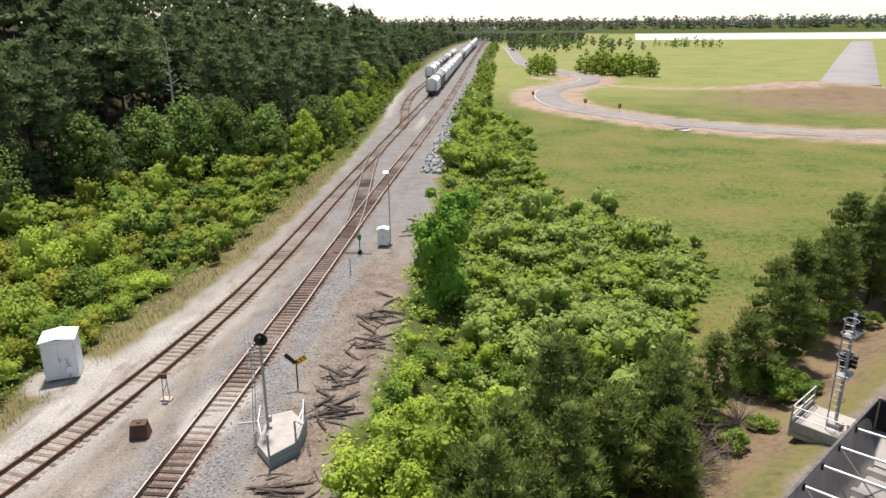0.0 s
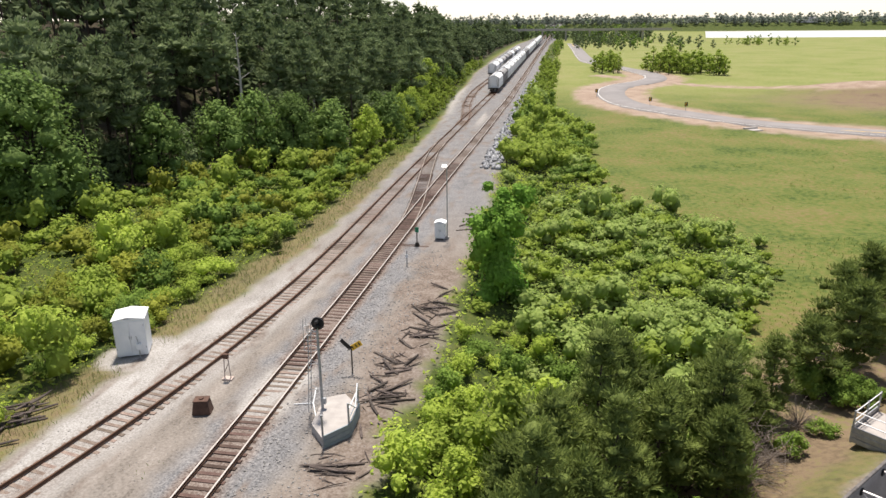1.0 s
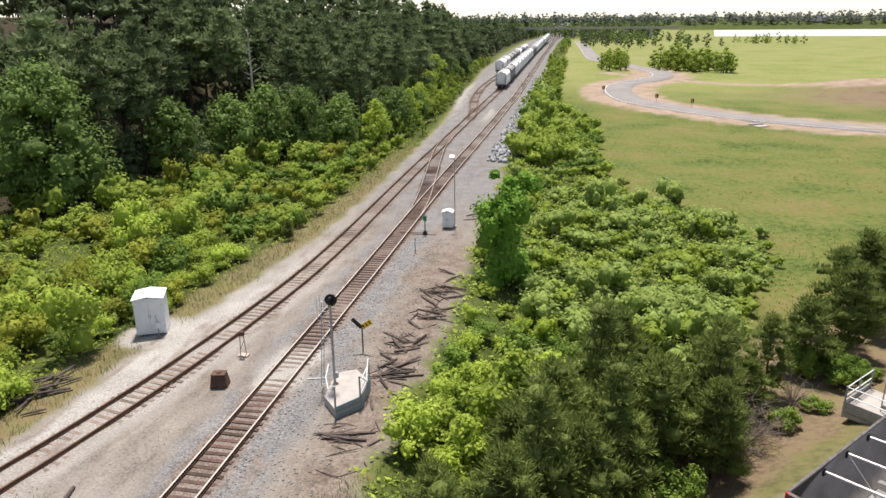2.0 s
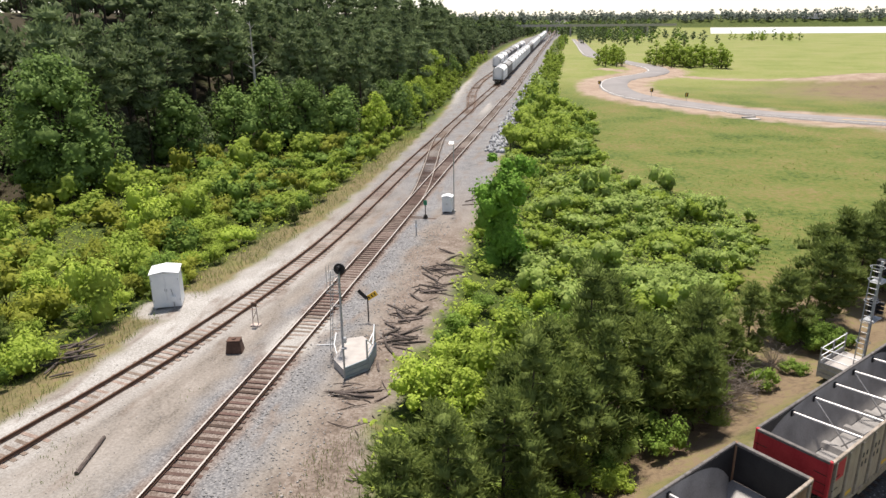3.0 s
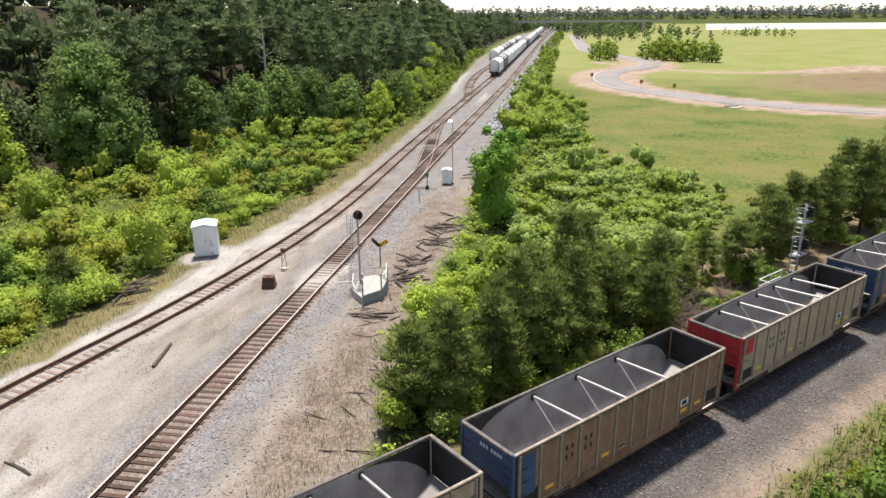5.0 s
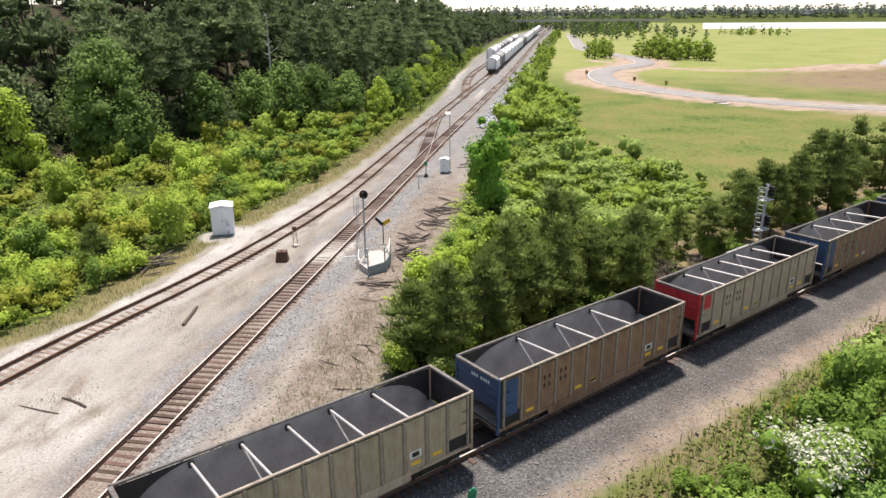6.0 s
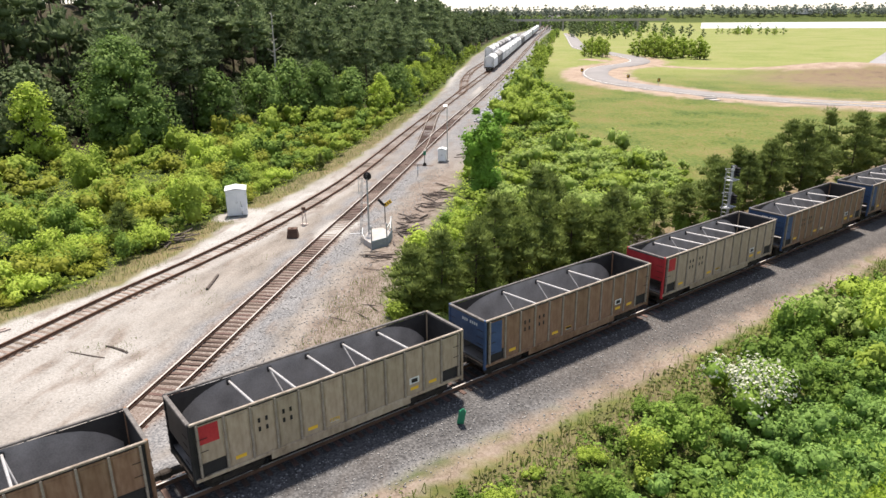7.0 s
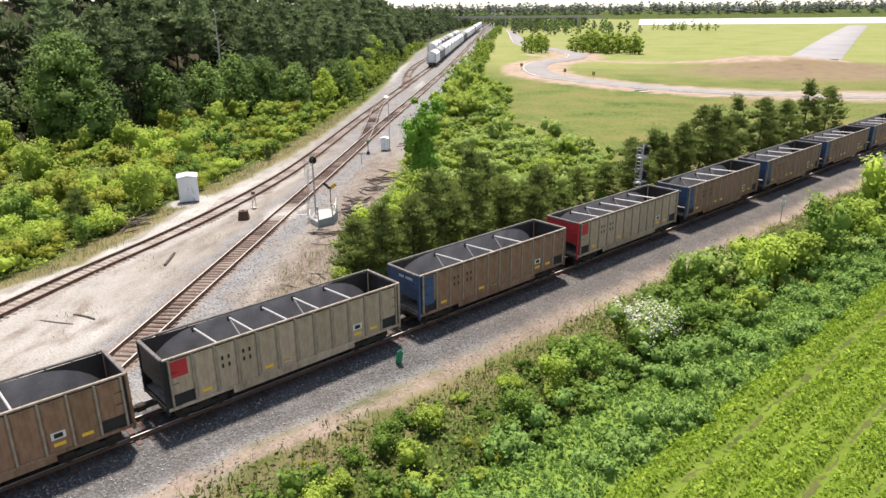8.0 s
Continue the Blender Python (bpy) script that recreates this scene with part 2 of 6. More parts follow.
def ring(bm, c, big, small, seg=16, sides=5):
    """A closed hoop lying flat round c."""
    rows = []
    for i in range(seg):
        a = 2 * math.pi * i / seg
        rows.append([bm.verts.new((c[0] + math.cos(a) * (big + small * math.cos(b)), c[1] + math.sin(a) * (big + small * math.cos(b)), c[2] + small * math.sin(b)))
                     for b in (2 * math.pi * j / sides for j in range(sides))])
    for i in range(seg):
        p, q = rows[i], rows[(i + 1) % seg]
        for j in range(sides):
            bm.faces.new((p[j], q[j], q[(j + 1) % sides], p[(j + 1) % sides]))
    return bm


def B():
    return bmesh.new()


def smooth_line(ctrl, step=0.5):
    """A Catmull-Rom line through the points, resampled at even steps."""
    p = np.array(ctrl, dtype=float)
    p = np.vstack([2 * p[0] - p[1], p, 2 * p[-1] - p[-2]])
    out = []
    for i in range(1, len(p) - 2):
        k = max(4, int(np.linalg.norm(p[i + 1] - p[i]) / step))
        t = np.linspace(0, 1, k, endpoint=False)[:, None]
        a, b, c, d = p[i - 1], p[i], p[i + 1], p[i + 2]
        out.append(0.5 * (2 * b + (c - a) * t + (2 * a - 5 * b + 4 * c - d) * t ** 2 + (3 * b - a - 3 * c + d) * t ** 3))
    out = np.vstack(out + [p[-2][None]])
    s = np.concatenate([[0], np.cumsum(np.linalg.norm(np.diff(out, axis=0), axis=1))])
    q = np.arange(0, s[-1], step)
    return np.stack([np.interp(q, s, out[:, 0]), np.interp(q, s, out[:, 1])], 1)


def normals_of(line):
    d = np.gradient(line, axis=0)
    d /= np.linalg.norm(d, axis=1)[:, None]
    return d, np.stack([d[:, 1], -d[:, 0]], 1)          # heading, and to its right


def dist_to(line, x, y):
    """Distance and signed side (right positive) of points from a line."""
    x, y = np.atleast_1d(x), np.atleast_1d(y)
    flat = np.stack([x.ravel(), y.ravel()], 1)
    step = line[:: max(1, len(line) // 260)]
    _, nr = normals_of(step)
    dd, side = np.empty(len(flat)), np.empty(len(flat))
    for i in range(0, len(flat), 20000):
        v = flat[i:i + 20000, None] - step[None]
        d2 = (v ** 2).sum(2)
        j = d2.argmin(1)
        r = np.arange(len(j))
        across = (v[r, j] * nr[j]).sum(1)
        dd[i:i + 20000], side[i:i + 20000] = np.sqrt(d2[r, j]), across
        near = dd[i:i + 20000] < 25
        dd[i:i + 20000][near] = np.minimum(dd[i:i + 20000][near], np.maximum(np.abs(across[near]), 0))
    return dd.reshape(x.shape), side.reshape(x.shape)


def ss(a, b, v):
    t = np.clip((v - a) / (b - a), 0, 1)
    return t * t * (3 - 2 * t)


# ---- the plan ----
COAL_P, COAL_A = np.array([15.15, 9.0]), radians(47.7)
COAL_D = np.array([math.cos(COAL_A), math.sin(COAL_A)])
COAL_N = np.array([COAL_D[1], -COAL_D[0]])               # towards the crop field
line_right = smooth_line([(0.0, -34), (0.0, -10), (0.0, 20), (0.1, 50), (0.15, 85), (0.6, 120), (0.85, 160), (0.6, 240), (-4.6, 740), (-8, 1000)])
line_left = smooth_line([(-16.0, -30), (-14.2, -10), (-12.6, 1), (-11.35, 8), (-9.8, 16), (-7.9, 24), (-6.4, 32), (-5.3, 41), (-4.65, 50), (-4.5, 62),
                         (-4.75, 86), (-4.8, 110), (-4.7, 200), (-5.0, 240), (-10.2, 740), (-13, 1000)])
line_cross = smooth_line([(0.12, 66), (-0.35, 73), (-1.7, 84), (-3.4, 97), (-4.5, 107), (-4.8, 116)])
line_siding = smooth_line([(-4.75, 138), (-5.3, 150), (-8.2, 172), (-10.4, 205), (-10.5, 250), (-11.2, 300), (-15.5, 740)])
line_coal = np.array([COAL_P + COAL_D * s for s in np.arange(-60, 170, 0.5)])
line_road = smooth_line([(190, 137), (120, 146), (78, 153), (62.5, 158), (52.3, 163.5), (41.8, 174), (32, 188), (28.5, 207), (29.5, 228), (34, 243), (42, 258),
                         (48, 277), (47, 300), (38, 330), (27, 370), (24, 420), (22, 520), (18, 700)], 2.0)
line_drive = smooth_line([(44, 268), (50, 262), (60, 252), (75, 243), (92, 236), (112, 236)], 2.0)

EDGE_L = np.array([(-22, -30), (-17, 0), (-14.0, 12.3), (-12.3, 15), (-10.9, 18.5), (-10.3, 24.8), (-10.0, 32.7), (-8.6, 44), (-7.3, 59), (-7.1, 77), (-7.7, 97),
                   (-8.9, 126), (-11, 165), (-19, 271), (-30, 700)])
EDGE_R = np.array([(9.5, 9), (8.6, 16), (7.6, 22), (7.0, 28), (7.6, 34), (8.0, 42), (7.4, 52), (7.4, 58), (7.1, 85), (6.2, 99), (6.0, 146), (5.0, 271), (0, 600)])
SHRUB_R = np.array([(15, 12), (19, 25), (22, 33), (28, 47), (33, 60), (35, 68), (29, 80), (23, 88), (19, 100), (19, 140), (14, 160), (11, 200), (9, 300), (4, 600)])
FOREST = np.array([(-120, -30), (-78, 20), (-58, 48), (-47, 61), (-43, 65.5), (-38, 69), (-36, 78), (-34, 91), (-27.5, 97), (-21, 106), (-15, 116), (-13, 140),
                   (-15, 180), (-23, 270), (-33, 500), (-40, 900)])


def edge(tab, y):
    return np.interp(y, tab[:, 1], tab[:, 0])


def wob(x, y, f, k=0.0):
    """A cheap smooth wobble between about -1 and 1."""
    return (np.sin(x * f + 1.7 * np.sin(y * f * 0.83 + k) + k) + np.sin(y * f * 1.13 + 1.3 * np.sin(x * f * 0.71 - k) + 2 * k)) * 0.5


def gz(x, y, fine=True):
    """Height of the ground."""
    x, y = np.asarray(x, dtype=float), np.asarray(y, dtype=float)
    sc = (x - COAL_P[0]) * COAL_N[0] + (y - COAL_P[1]) * COAL_N[1]     # across the coal line, field side positive
    xr, xl = edge(EDGE_R, y), edge(EDGE_L, y)
    z = np.full(np.broadcast(x, y).shape, -0.26)
    z = z - 1.5 * ss(0, 7, x - xr) - 1.4 * ss(10, 90, x - xr) * ss(20, 120, y)
    z = z - 0.8 * ss(0, 9, xl - x) + 21.0 * ss(3, 70, edge(FOREST, y) - x) * (1 - ss(400, 800, y))
    bank = 1 - ss(2.6, 7.5, np.abs(sc))
    near = ss(2.0, 9.0, sc)
    z = np.where(x > -30, z * (1 - bank) + -0.26 * bank, z)
    z = z * (1 - near) + (-0.75 + 0.25 * ss(9, 16, sc)) * near
    z = z + 3.6 * np.exp(-(((x - 112) / 30) ** 2 + ((y - 238) / 17) ** 2)) * ss(10, 40, sc * -1)
    far = ss(350, 1000, y)
    z = z * (1 - far) + (-6.5) * far
    z = z - 3.0 * ss(940, 1010, y) * ss(150, 230, x) * (1 - ss(1330, 1420, y))
    z = z + 12 * ss(1405, 1450, y)
    if fine:
        rough = 0.05 + 0.18 * ss(1.5, 6, x - xr) + 0.15 * ss(1, 6, xl - x)
        z = z + rough * (0.6 * wob(x, y, 0.55) + 0.4 * wob(x, y, 1.7, 2.0)) * (1 - far) * (1 - bank * 0.9)
    return z


def zat(x, y):
    return float(gz(np.array([x]), np.array([y]))[0])


# ---- ground: one sheet to the horizon ----
def ramp_axis(stops):
    out = [stops[0][0]]
    for (a, _), (b, st) in zip(stops[:-1], stops[1:]):
        k = max(1, round((b - a) / st))
        out += list(a + (b - a) * (np.arange(k) + 1) / k)
    return np.array(out)


gx = ramp_axis([(-3200, 0), (-400, 350), (-130, 30), (-50, 4), (-22, 1.0), (14, 0.4), (60, 0.8), (140, 4), (600, 25), (3200, 350)])
gy = ramp_axis([(-400, 0), (-60, 60), (-26, 3), (60, 0.5), (130, 1.2), (330, 4), (1500, 25), (4600, 350)])
X, Y = np.meshgrid(gx, gy)
Z = gz(X, Y)
nx, ny = len(gx), len(gy)
idx = np.arange(nx * ny).reshape(ny, nx)
quads = np.stack([idx[:-1, :-1], idx[:-1, 1:], idx[1:, 1:], idx[1:, :-1]], -1).reshape(-1, 4)

dr, sr = dist_to(line_right, X, Y)
dl, sl = dist_to(line_left, X, Y)
dsd, _ = dist_to(line_siding, X, Y)
dro, sro = dist_to(line_road, X, Y)
ddv, _ = dist_to(line_drive, X, Y)
sc = (X - COAL_P[0]) * COAL_N[0] + (Y - COAL_P[1]) * COAL_N[1]
xr, xl = edge(EDGE_R, Y), edge(EDGE_L, Y)
jit = 0.5 * wob(X, Y, 0.9) + 0.35 * wob(X, Y, 2.3, 1.0)
bed = ss(-0.6, 0.6, X - xl + 0.5 * jit) * ss(-0.8, 0.8, xr - X + jit) * ss(-34, -28, Y)
bed = np.maximum(bed, 1 - ss(4.4, 5.3, np.where(sc < 0, -1.45 * sc, sc + 0.35) + 0.5 * jit))
pad = 1 - ss(2.0, 3.0, np.hypot(X + 10.6, Y - 36.6) + 0.4 * jit)
bed = np.maximum(bed, pad)
# bluish ballast along the right-hand line, pale gravel along the left-hand one, tan dirt between
w_bal = np.clip((1 - ss(1.9, 3.4, np.abs(sr - 0.55) + 0.7 * jit)), 0, 1)
w_bal = np.maximum(w_bal, (1 - ss(3.8, 5.2, np.where(sc < 0, -1.45 * sc, sc - 0.2) + 0.5 * jit)))
w_bal = np.maximum(w_bal, 0.9 * ss(52, 80, Y) * ss(-3, 0, X - xl - 2 + jit))
w_pale = (1 - ss(1.4, 3.2, np.abs(sl + 2.2) + 0.6 * jit)) * (1 - 0.75 * ss(36, 60, Y)) + 0.8 * (1 - ss(1.2, 2.6, dl)) * (1 - ss(40, 64, Y))
w_pale = np.maximum(w_pale, (1 - ss(0.8, 2.4, np.abs(dsd - 2.8))) * ss(125, 150, Y))
w_pale = np.maximum(w_pale, 0.9 * (1 - ss(10, 26, Y + 3 * jit)) * ss(1.8, 3.2, -X) * (0.7 + 0.3 * wob(X, Y, 0.35)))
w_bal, w_pale = w_bal * bed, w_pale * np.maximum(bed, ss(125, 150, Y) * (dsd < 7))
w_pale = np.maximum(np.maximum(w_pale, 0.9 * pad), (1 - ss(1.3, 1.9, np.abs(X) + 0.3 * jit)) * ss(29.5, 31, Y) * (1 - ss(35.5, 37, Y)))
w_bal = w_bal * (1 - w_pale * (np.abs(X) < 2.2))
# dark coal line ballast, with the train's shade painted wider on the field side
w_coal_shade = np.maximum(0.95 * (1 - ss(1.2, 2.2, np.abs(sc) + 0.6 * jit)), 0.85 * (1 - ss(3.7, 4.6, np.where(sc < 0, 2.1 - 1.0 * sc, sc) + 0.5 * jit)))
forest_floor = ss(-2, 2, edge(FOREST, Y) - X) * (1 - ss(700, 900, Y)) * (X < 0)
w_track = np.maximum(np.maximum((1 - ss(0.95, 1.5, dr + 0.3 * jit)), 0.3 * (1 - ss(1.0, 1.6, dl + 0.3 * jit))), 0.4 * (1 - ss(1.0, 1.6, dsd)) * ss(136, 140, Y)) * (1 - 0.6 * ss(70, 130, Y)) * (1 - w_pale * (np.abs(X) < 2.2))
w_debris = ss(0.2, 2.2, X - 3.1 + 0.9 * jit + 0.02 * (Y - 30)) * ss(6, 12, Y) * (1 - 0.8 * ss(54, 62, Y)) * (1 - ss(70, 78, Y)) * bed
w_dirt = (1 - ss(0.25, 0.65, np.abs(sc - 4.95 + 0.2 * wob(X, Y, 0.3)) + 0.5 * jit))            # path beside the coal line
shoulder = np.maximum((1 - ss(8.8, 12.5, dro + 1.8 * jit)) * (1 - ss(300, 330, Y)), 1 - ss(3.2, 5.0, ddv + jit))
shoulder = np.maximum(shoulder, np.exp(-(((X - 103) / 15) ** 2 + ((Y - 233) / 7) ** 2)) * 1.6 > 0.75)
brown = np.clip(2.2 * np.exp(-(((X - 122) / 44) ** 2 + ((Y - 212) / 24) ** 2)) - 0.25 + 0.3 * jit, 0, 1)
under_pines = 0.95 * (ss(4.0, 5.4, -sc + jit) * (1 - ss(13, 15, -sc)) * ss(10, 14, X + 0.5 * jit) * (Y > 0) * (Y < 120))
brown = np.maximum(brown, under_pines)
brown = np.maximum(brown, 0.45 * (1 - ss(1.0, 2.0, np.abs(sc + 4.0) + jit)) * ss(12, 20, X) * ss(-26, -20, Y) * (Y < 110))
crop = ss(12.6, 13.6, sc)
lush = np.maximum(ss(-1, 2, edge(SHRUB_R, Y) - X + 2 * jit) * ss(0, 1, X - xr), ss(2.2, 4.2, xl - X + 0.8 * jit))
lush = np.maximum(lush, ss(5.4, 6.2, sc + 0.6 * jit))
lush = np.maximum(lush, ss(1385, 1400, Y) + ss(860, 900, Y) * (1 - ss(30, 60, X)))
lush = np.maximum(lush, ss(108, 125, Y) * ss(0.3, 1.5, xl - X) * (1 - ss(330, 400, Y)) * (X < 0))
brown = np.maximum(brown, 0.55 * (1 - ss(0.9, 2.0, np.abs(sc - 7.2) + 0.8 * jit)) * (Y < 80) * (X > 5))
brown = np.maximum(brown, 0.6 * ss(-0.4, 0.6, xl - X) * (1 - ss(2.6, 4.4, xl - X + 0.8 * jit)) * (1 - ss(95, 110, Y)))
gm = mesh_of("ground", np.stack([X, Y, Z], -1).reshape(-1, 3), quads, [], smooth=True)
for key, w in (("bed", bed), ("ballast", w_bal), ("pale", w_pale), ("debris", w_debris), ("dirt", w_dirt), ("clay", shoulder), ("brown", brown), ("crop", crop), ("lush", lush), ("coal", w_coal_shade), ("forest_floor", forest_floor), ("track", w_track), ("haze_grass", ss(165, 260, Y + 6 * jit) * (X > 8))):
    at = gm.attributes.new(key, "FLOAT", "POINT")
    at.data.foreach_set("value", np.clip(w, 0, 1).astype(np.float32).ravel())


def ground_material():
    m = bpy.data.materials.new("ground_cover")
    m.use_nodes = True
    n, l = m.node_tree.nodes, m.node_tree.links
    b = n["Principled BSDF"]
    b.inputs["Roughness"].default_value, b.inputs["Specular IOR Level"].default_value = 0.95, 0.15
    tc = n.new("ShaderNodeTexCoord").outputs["Object"]

    along = n.new("ShaderNodeMapping")
    along.inputs["Scale"].default_value = (1.0, 0.3, 1.0)
    along.inputs["Rotation"].default_value = (0, 0, radians(8))
    l.new(tc, along.inputs["Vector"])

    def noisy(scale, detail=5, vec=None):
        t = n.new("ShaderNodeTexNoise")
        t.inputs["Scale"].default_value, t.inputs["Detail"].default_value = scale, detail
        l.new(vec or tc, t.inputs["Vector"])
        return t.outputs["Fac"]

    def blend(scale, fine, stops, f=0.5, vec=None):
        mx = n.new("ShaderNodeMix")
        mx.inputs["Factor"].default_value = f
        l.new(noisy(scale, 6, vec), mx.inputs[2])
        l.new(noisy(fine, 3), mx.inputs[3])
        r = n.new("ShaderNodeValToRGB")
        e = r.color_ramp.elements
        while len(e) < len(stops):
            e.new(0.5)
        for i, c in enumerate(stops):
            e[i].position, e[i].color = 0.36 + 0.28 * i / (len(stops) - 1), (*(0.9 * q for q in c), 1)
        l.new(mx.outputs[0], r.inputs["Fac"])
        return r.outputs["Color"]

    def over(a, c, key, power=1.0):
        mx = n.new("ShaderNodeMix")
        mx.data_type = "RGBA"
        at = n.new("ShaderNodeAttribute")
        at.attribute_name = key
        l.new(at.outputs["Fac"], mx.inputs["Factor"])
        l.new(a, mx.inputs[6])
        l.new(c, mx.inputs[7])
        return mx.outputs[2]

    grass = blend(0.09, 1.7, ((0.055, 0.085, 0.019), (0.094, 0.128, 0.028), (0.13, 0.148, 0.038), (0.156, 0.148, 0.048), (0.19, 0.152, 0.068)), 0.5)
    # lighter airfield turf, paled with distance for haze put into the colour
    haze_grass = blend(0.05, 0.8, ((0.155, 0.19, 0.05), (0.205, 0.225, 0.072), (0.24, 0.23, 0.10)), 0.4)
    lush_c = blend(0.25, 3.0, ((0.031, 0.050, 0.012), (0.062, 0.087, 0.019), (0.099, 0.108, 0.031)))
    tan = blend(0.9, 7.0, ((0.128, 0.112, 0.098), (0.207, 0.184, 0.162), (0.25, 0.223, 0.198), (0.306, 0.278, 0.252)), 0.45, along.outputs["Vector"])
    bal = blend(0.5, 9.0, ((0.105, 0.107, 0.112), (0.187, 0.186, 0.191), (0.285, 0.28, 0.28)), 0.75)
    pale = blend(0.4, 9.0, ((0.25, 0.236, 0.22), (0.345, 0.332, 0.315), (0.43, 0.418, 0.405)), 0.65)
    deb = blend(0.8, 6.0, ((0.11, 0.086, 0.07), (0.19, 0.153, 0.128), (0.265, 0.228, 0.2)), 0.6)
    clay = blend(0.3, 4.0, ((0.23, 0.165, 0.125), (0.31, 0.235, 0.18), (0.38, 0.31, 0.25)))
    # dark ballast stone, deepened to hold the shade of the standing cars
    coal_shade_c = blend(0.5, 9.0, ((0.043, 0.041, 0.041), (0.082, 0.079, 0.079), (0.14, 0.136, 0.136)), 0.75)
    path_c = blend(0.5, 6.0, ((0.16, 0.125, 0.10), (0.235, 0.185, 0.15), (0.30, 0.245, 0.205)))
    trk = blend(0.5, 9.0, ((0.12, 0.09, 0.076), (0.195, 0.157, 0.137), (0.29, 0.25, 0.225)), 0.7)
    # near-black brown ground inside the wood's edge
    floor_dark = blend(0.3, 4.0, ((0.03, 0.026, 0.018), (0.055, 0.045, 0.03), (0.05, 0.06, 0.02)))
    brn = blend(0.25, 3.0, ((0.135, 0.098, 0.066), (0.20, 0.146, 0.098), (0.18, 0.162, 0.07)))
    # soil between the rows has the green of shadowed leaves, shade painted in
    crop_shade_c = blend(0.3, 4.0, ((0.05, 0.065, 0.018), (0.08, 0.10, 0.025), (0.12, 0.11, 0.045)))
    c = over(over(grass, haze_grass, "haze_grass"), lush_c, "lush")
    c = over(c, floor_dark, "forest_floor")
    c = over(c, crop_shade_c, "crop")
    c = over(c, brn, "brown")
    c = over(c, clay, "clay")
    c = over(c, tan, "bed")
    for key, col in (("pale", pale), ("ballast", bal), ("debris", deb)):
        c = over(c, col, key)
    scuff = n.new("ShaderNodeMapRange")
    scuff.inputs["From Min"].default_value, scuff.inputs["From Max"].default_value, scuff.inputs["To Max"].default_value = 0.54, 0.68, 0.75
    l.new(noisy(0.75, 9, along.outputs["Vector"]), scuff.inputs["Value"])
    dirt = n.new("ShaderNodeMix")
    dirt.data_type = "RGBA"
    only = n.new("ShaderNodeMath")
    only.operation = "MULTIPLY"
    at = n.new("ShaderNodeAttribute")
    at.attribute_name = "bed"
    l.new(at.outputs["Fac"], only.inputs[0])
    l.new(scuff.outputs[0], only.inputs[1])
    l.new(only.outputs[0], dirt.inputs["Factor"])
    l.new(c, dirt.inputs[6])
    l.new(deb, dirt.inputs[7])
    c = over(dirt.outputs[2], trk, "track")
    c = over(c, coal_shade_c, "coal")
    c = over(c, path_c, "dirt")
    l.new(c, b.inputs["Base Color"])
    bp = n.new("ShaderNodeBump")
    bp.inputs["Strength"].default_value, bp.inputs["Distance"].default_value = 0.8, 0.12
    coarse = n.new("ShaderNodeMix")
    coarse.inputs["Factor"].default_value = 0.55
    l.new(noisy(11.0, 4), coarse.inputs[2])
    l.new(noisy(1.6, 6, along.outputs["Vector"]), coarse.inputs[3])
    l.new(coarse.outputs[0], bp.inputs["Height"])
    l.new(bp.outputs["Normal"], b.inputs["Normal"])
    return m


gm.materials.append(ground_material())
ground = tagged(new("ground", gm), "uneven ground of gravel, dirt, grass field and brush soil", "ground", kind="structure")

lv = [(185, 960, -7.6), (2600, 960, -7.6), (2600, 1400, -7.6), (260, 1400, -7.6)]
lake = tagged(new("water", mesh_of("water", lv, [(0, 1, 2, 3)], [M["water"]])), "still lake beyond the grass airfield, sky reflection painted pale", "lake", kind="structure")


def ribbon(name, line, half, mats, lift=0.06, offset=0.0, thick=0.0):
    _, nr = normals_of(line)
    a, b = line + nr * (offset - half), line + nr * (offset + half)
    za, zb = gz(a[:, 0], a[:, 1], False) + lift, gz(b[:, 0], b[:, 1], False) + lift
    zm = np.maximum(za, zb)
    k = len(line)
    v = np.vstack([np.column_stack([a, zm]), np.column_stack([b, zm]), np.column_stack([a - nr * 0.3, zm - 0.35]), np.column_stack([b + nr * 0.3, zm - 0.35])])
    i = np.arange(k - 1)
    f = [np.stack([i, i + 1, i + 1 + k, i + k], 1)]
    if thick:
        f += [np.stack([i + 2 * k, i + 1 + 2 * k, i + 1, i], 1), np.stack([i + k, i + 1 + k, i + 1 + 3 * k, i + 3 * k], 1)]
    return mesh_of(name, v, np.vstack(f), mats, smooth=True)


road = tagged(new("road", ribbon("road", line_road, 3.9, [M["asphalt"]], 0.22, thick=1)), "new dark asphalt road curving through the grass", "road", kind="structure")
for off, mt, nm in ((-3.6, "line_white", "edge_line"), (3.6, "line_white", "edge_line"), (-0.14, "line_yellow", "centre_line"), (0.14, "line_yellow", "centre_line")):
    part(nm, ribbon(nm, line_road, 0.09, [M[mt]], 0.245, off), None, road)
run_line = np.array([(130 + 264 * t, 250 + 560 * t) for t in np.linspace(0, 1, 60)])
runway = tagged(new("runway", ribbon("runway", run_line, 9.5, [M["runway"]], 0.3, thick=1)), "pale worn airfield runway strip in the grass", "runway", kind="structure")


# ---- railway tracks ----
PROFILE = np.array([(-0.072, -0.17), (0.072, -0.17), (0.072, -0.15), (0.012, -0.125), (0.012, -0.04), (0.043, -0.03), (0.043, 0.0), (-0.043, 0.0), (-0.043, -0.03),
                    (-0.012, -0.04), (-0.012, -0.125), (-0.072, -0.15)])


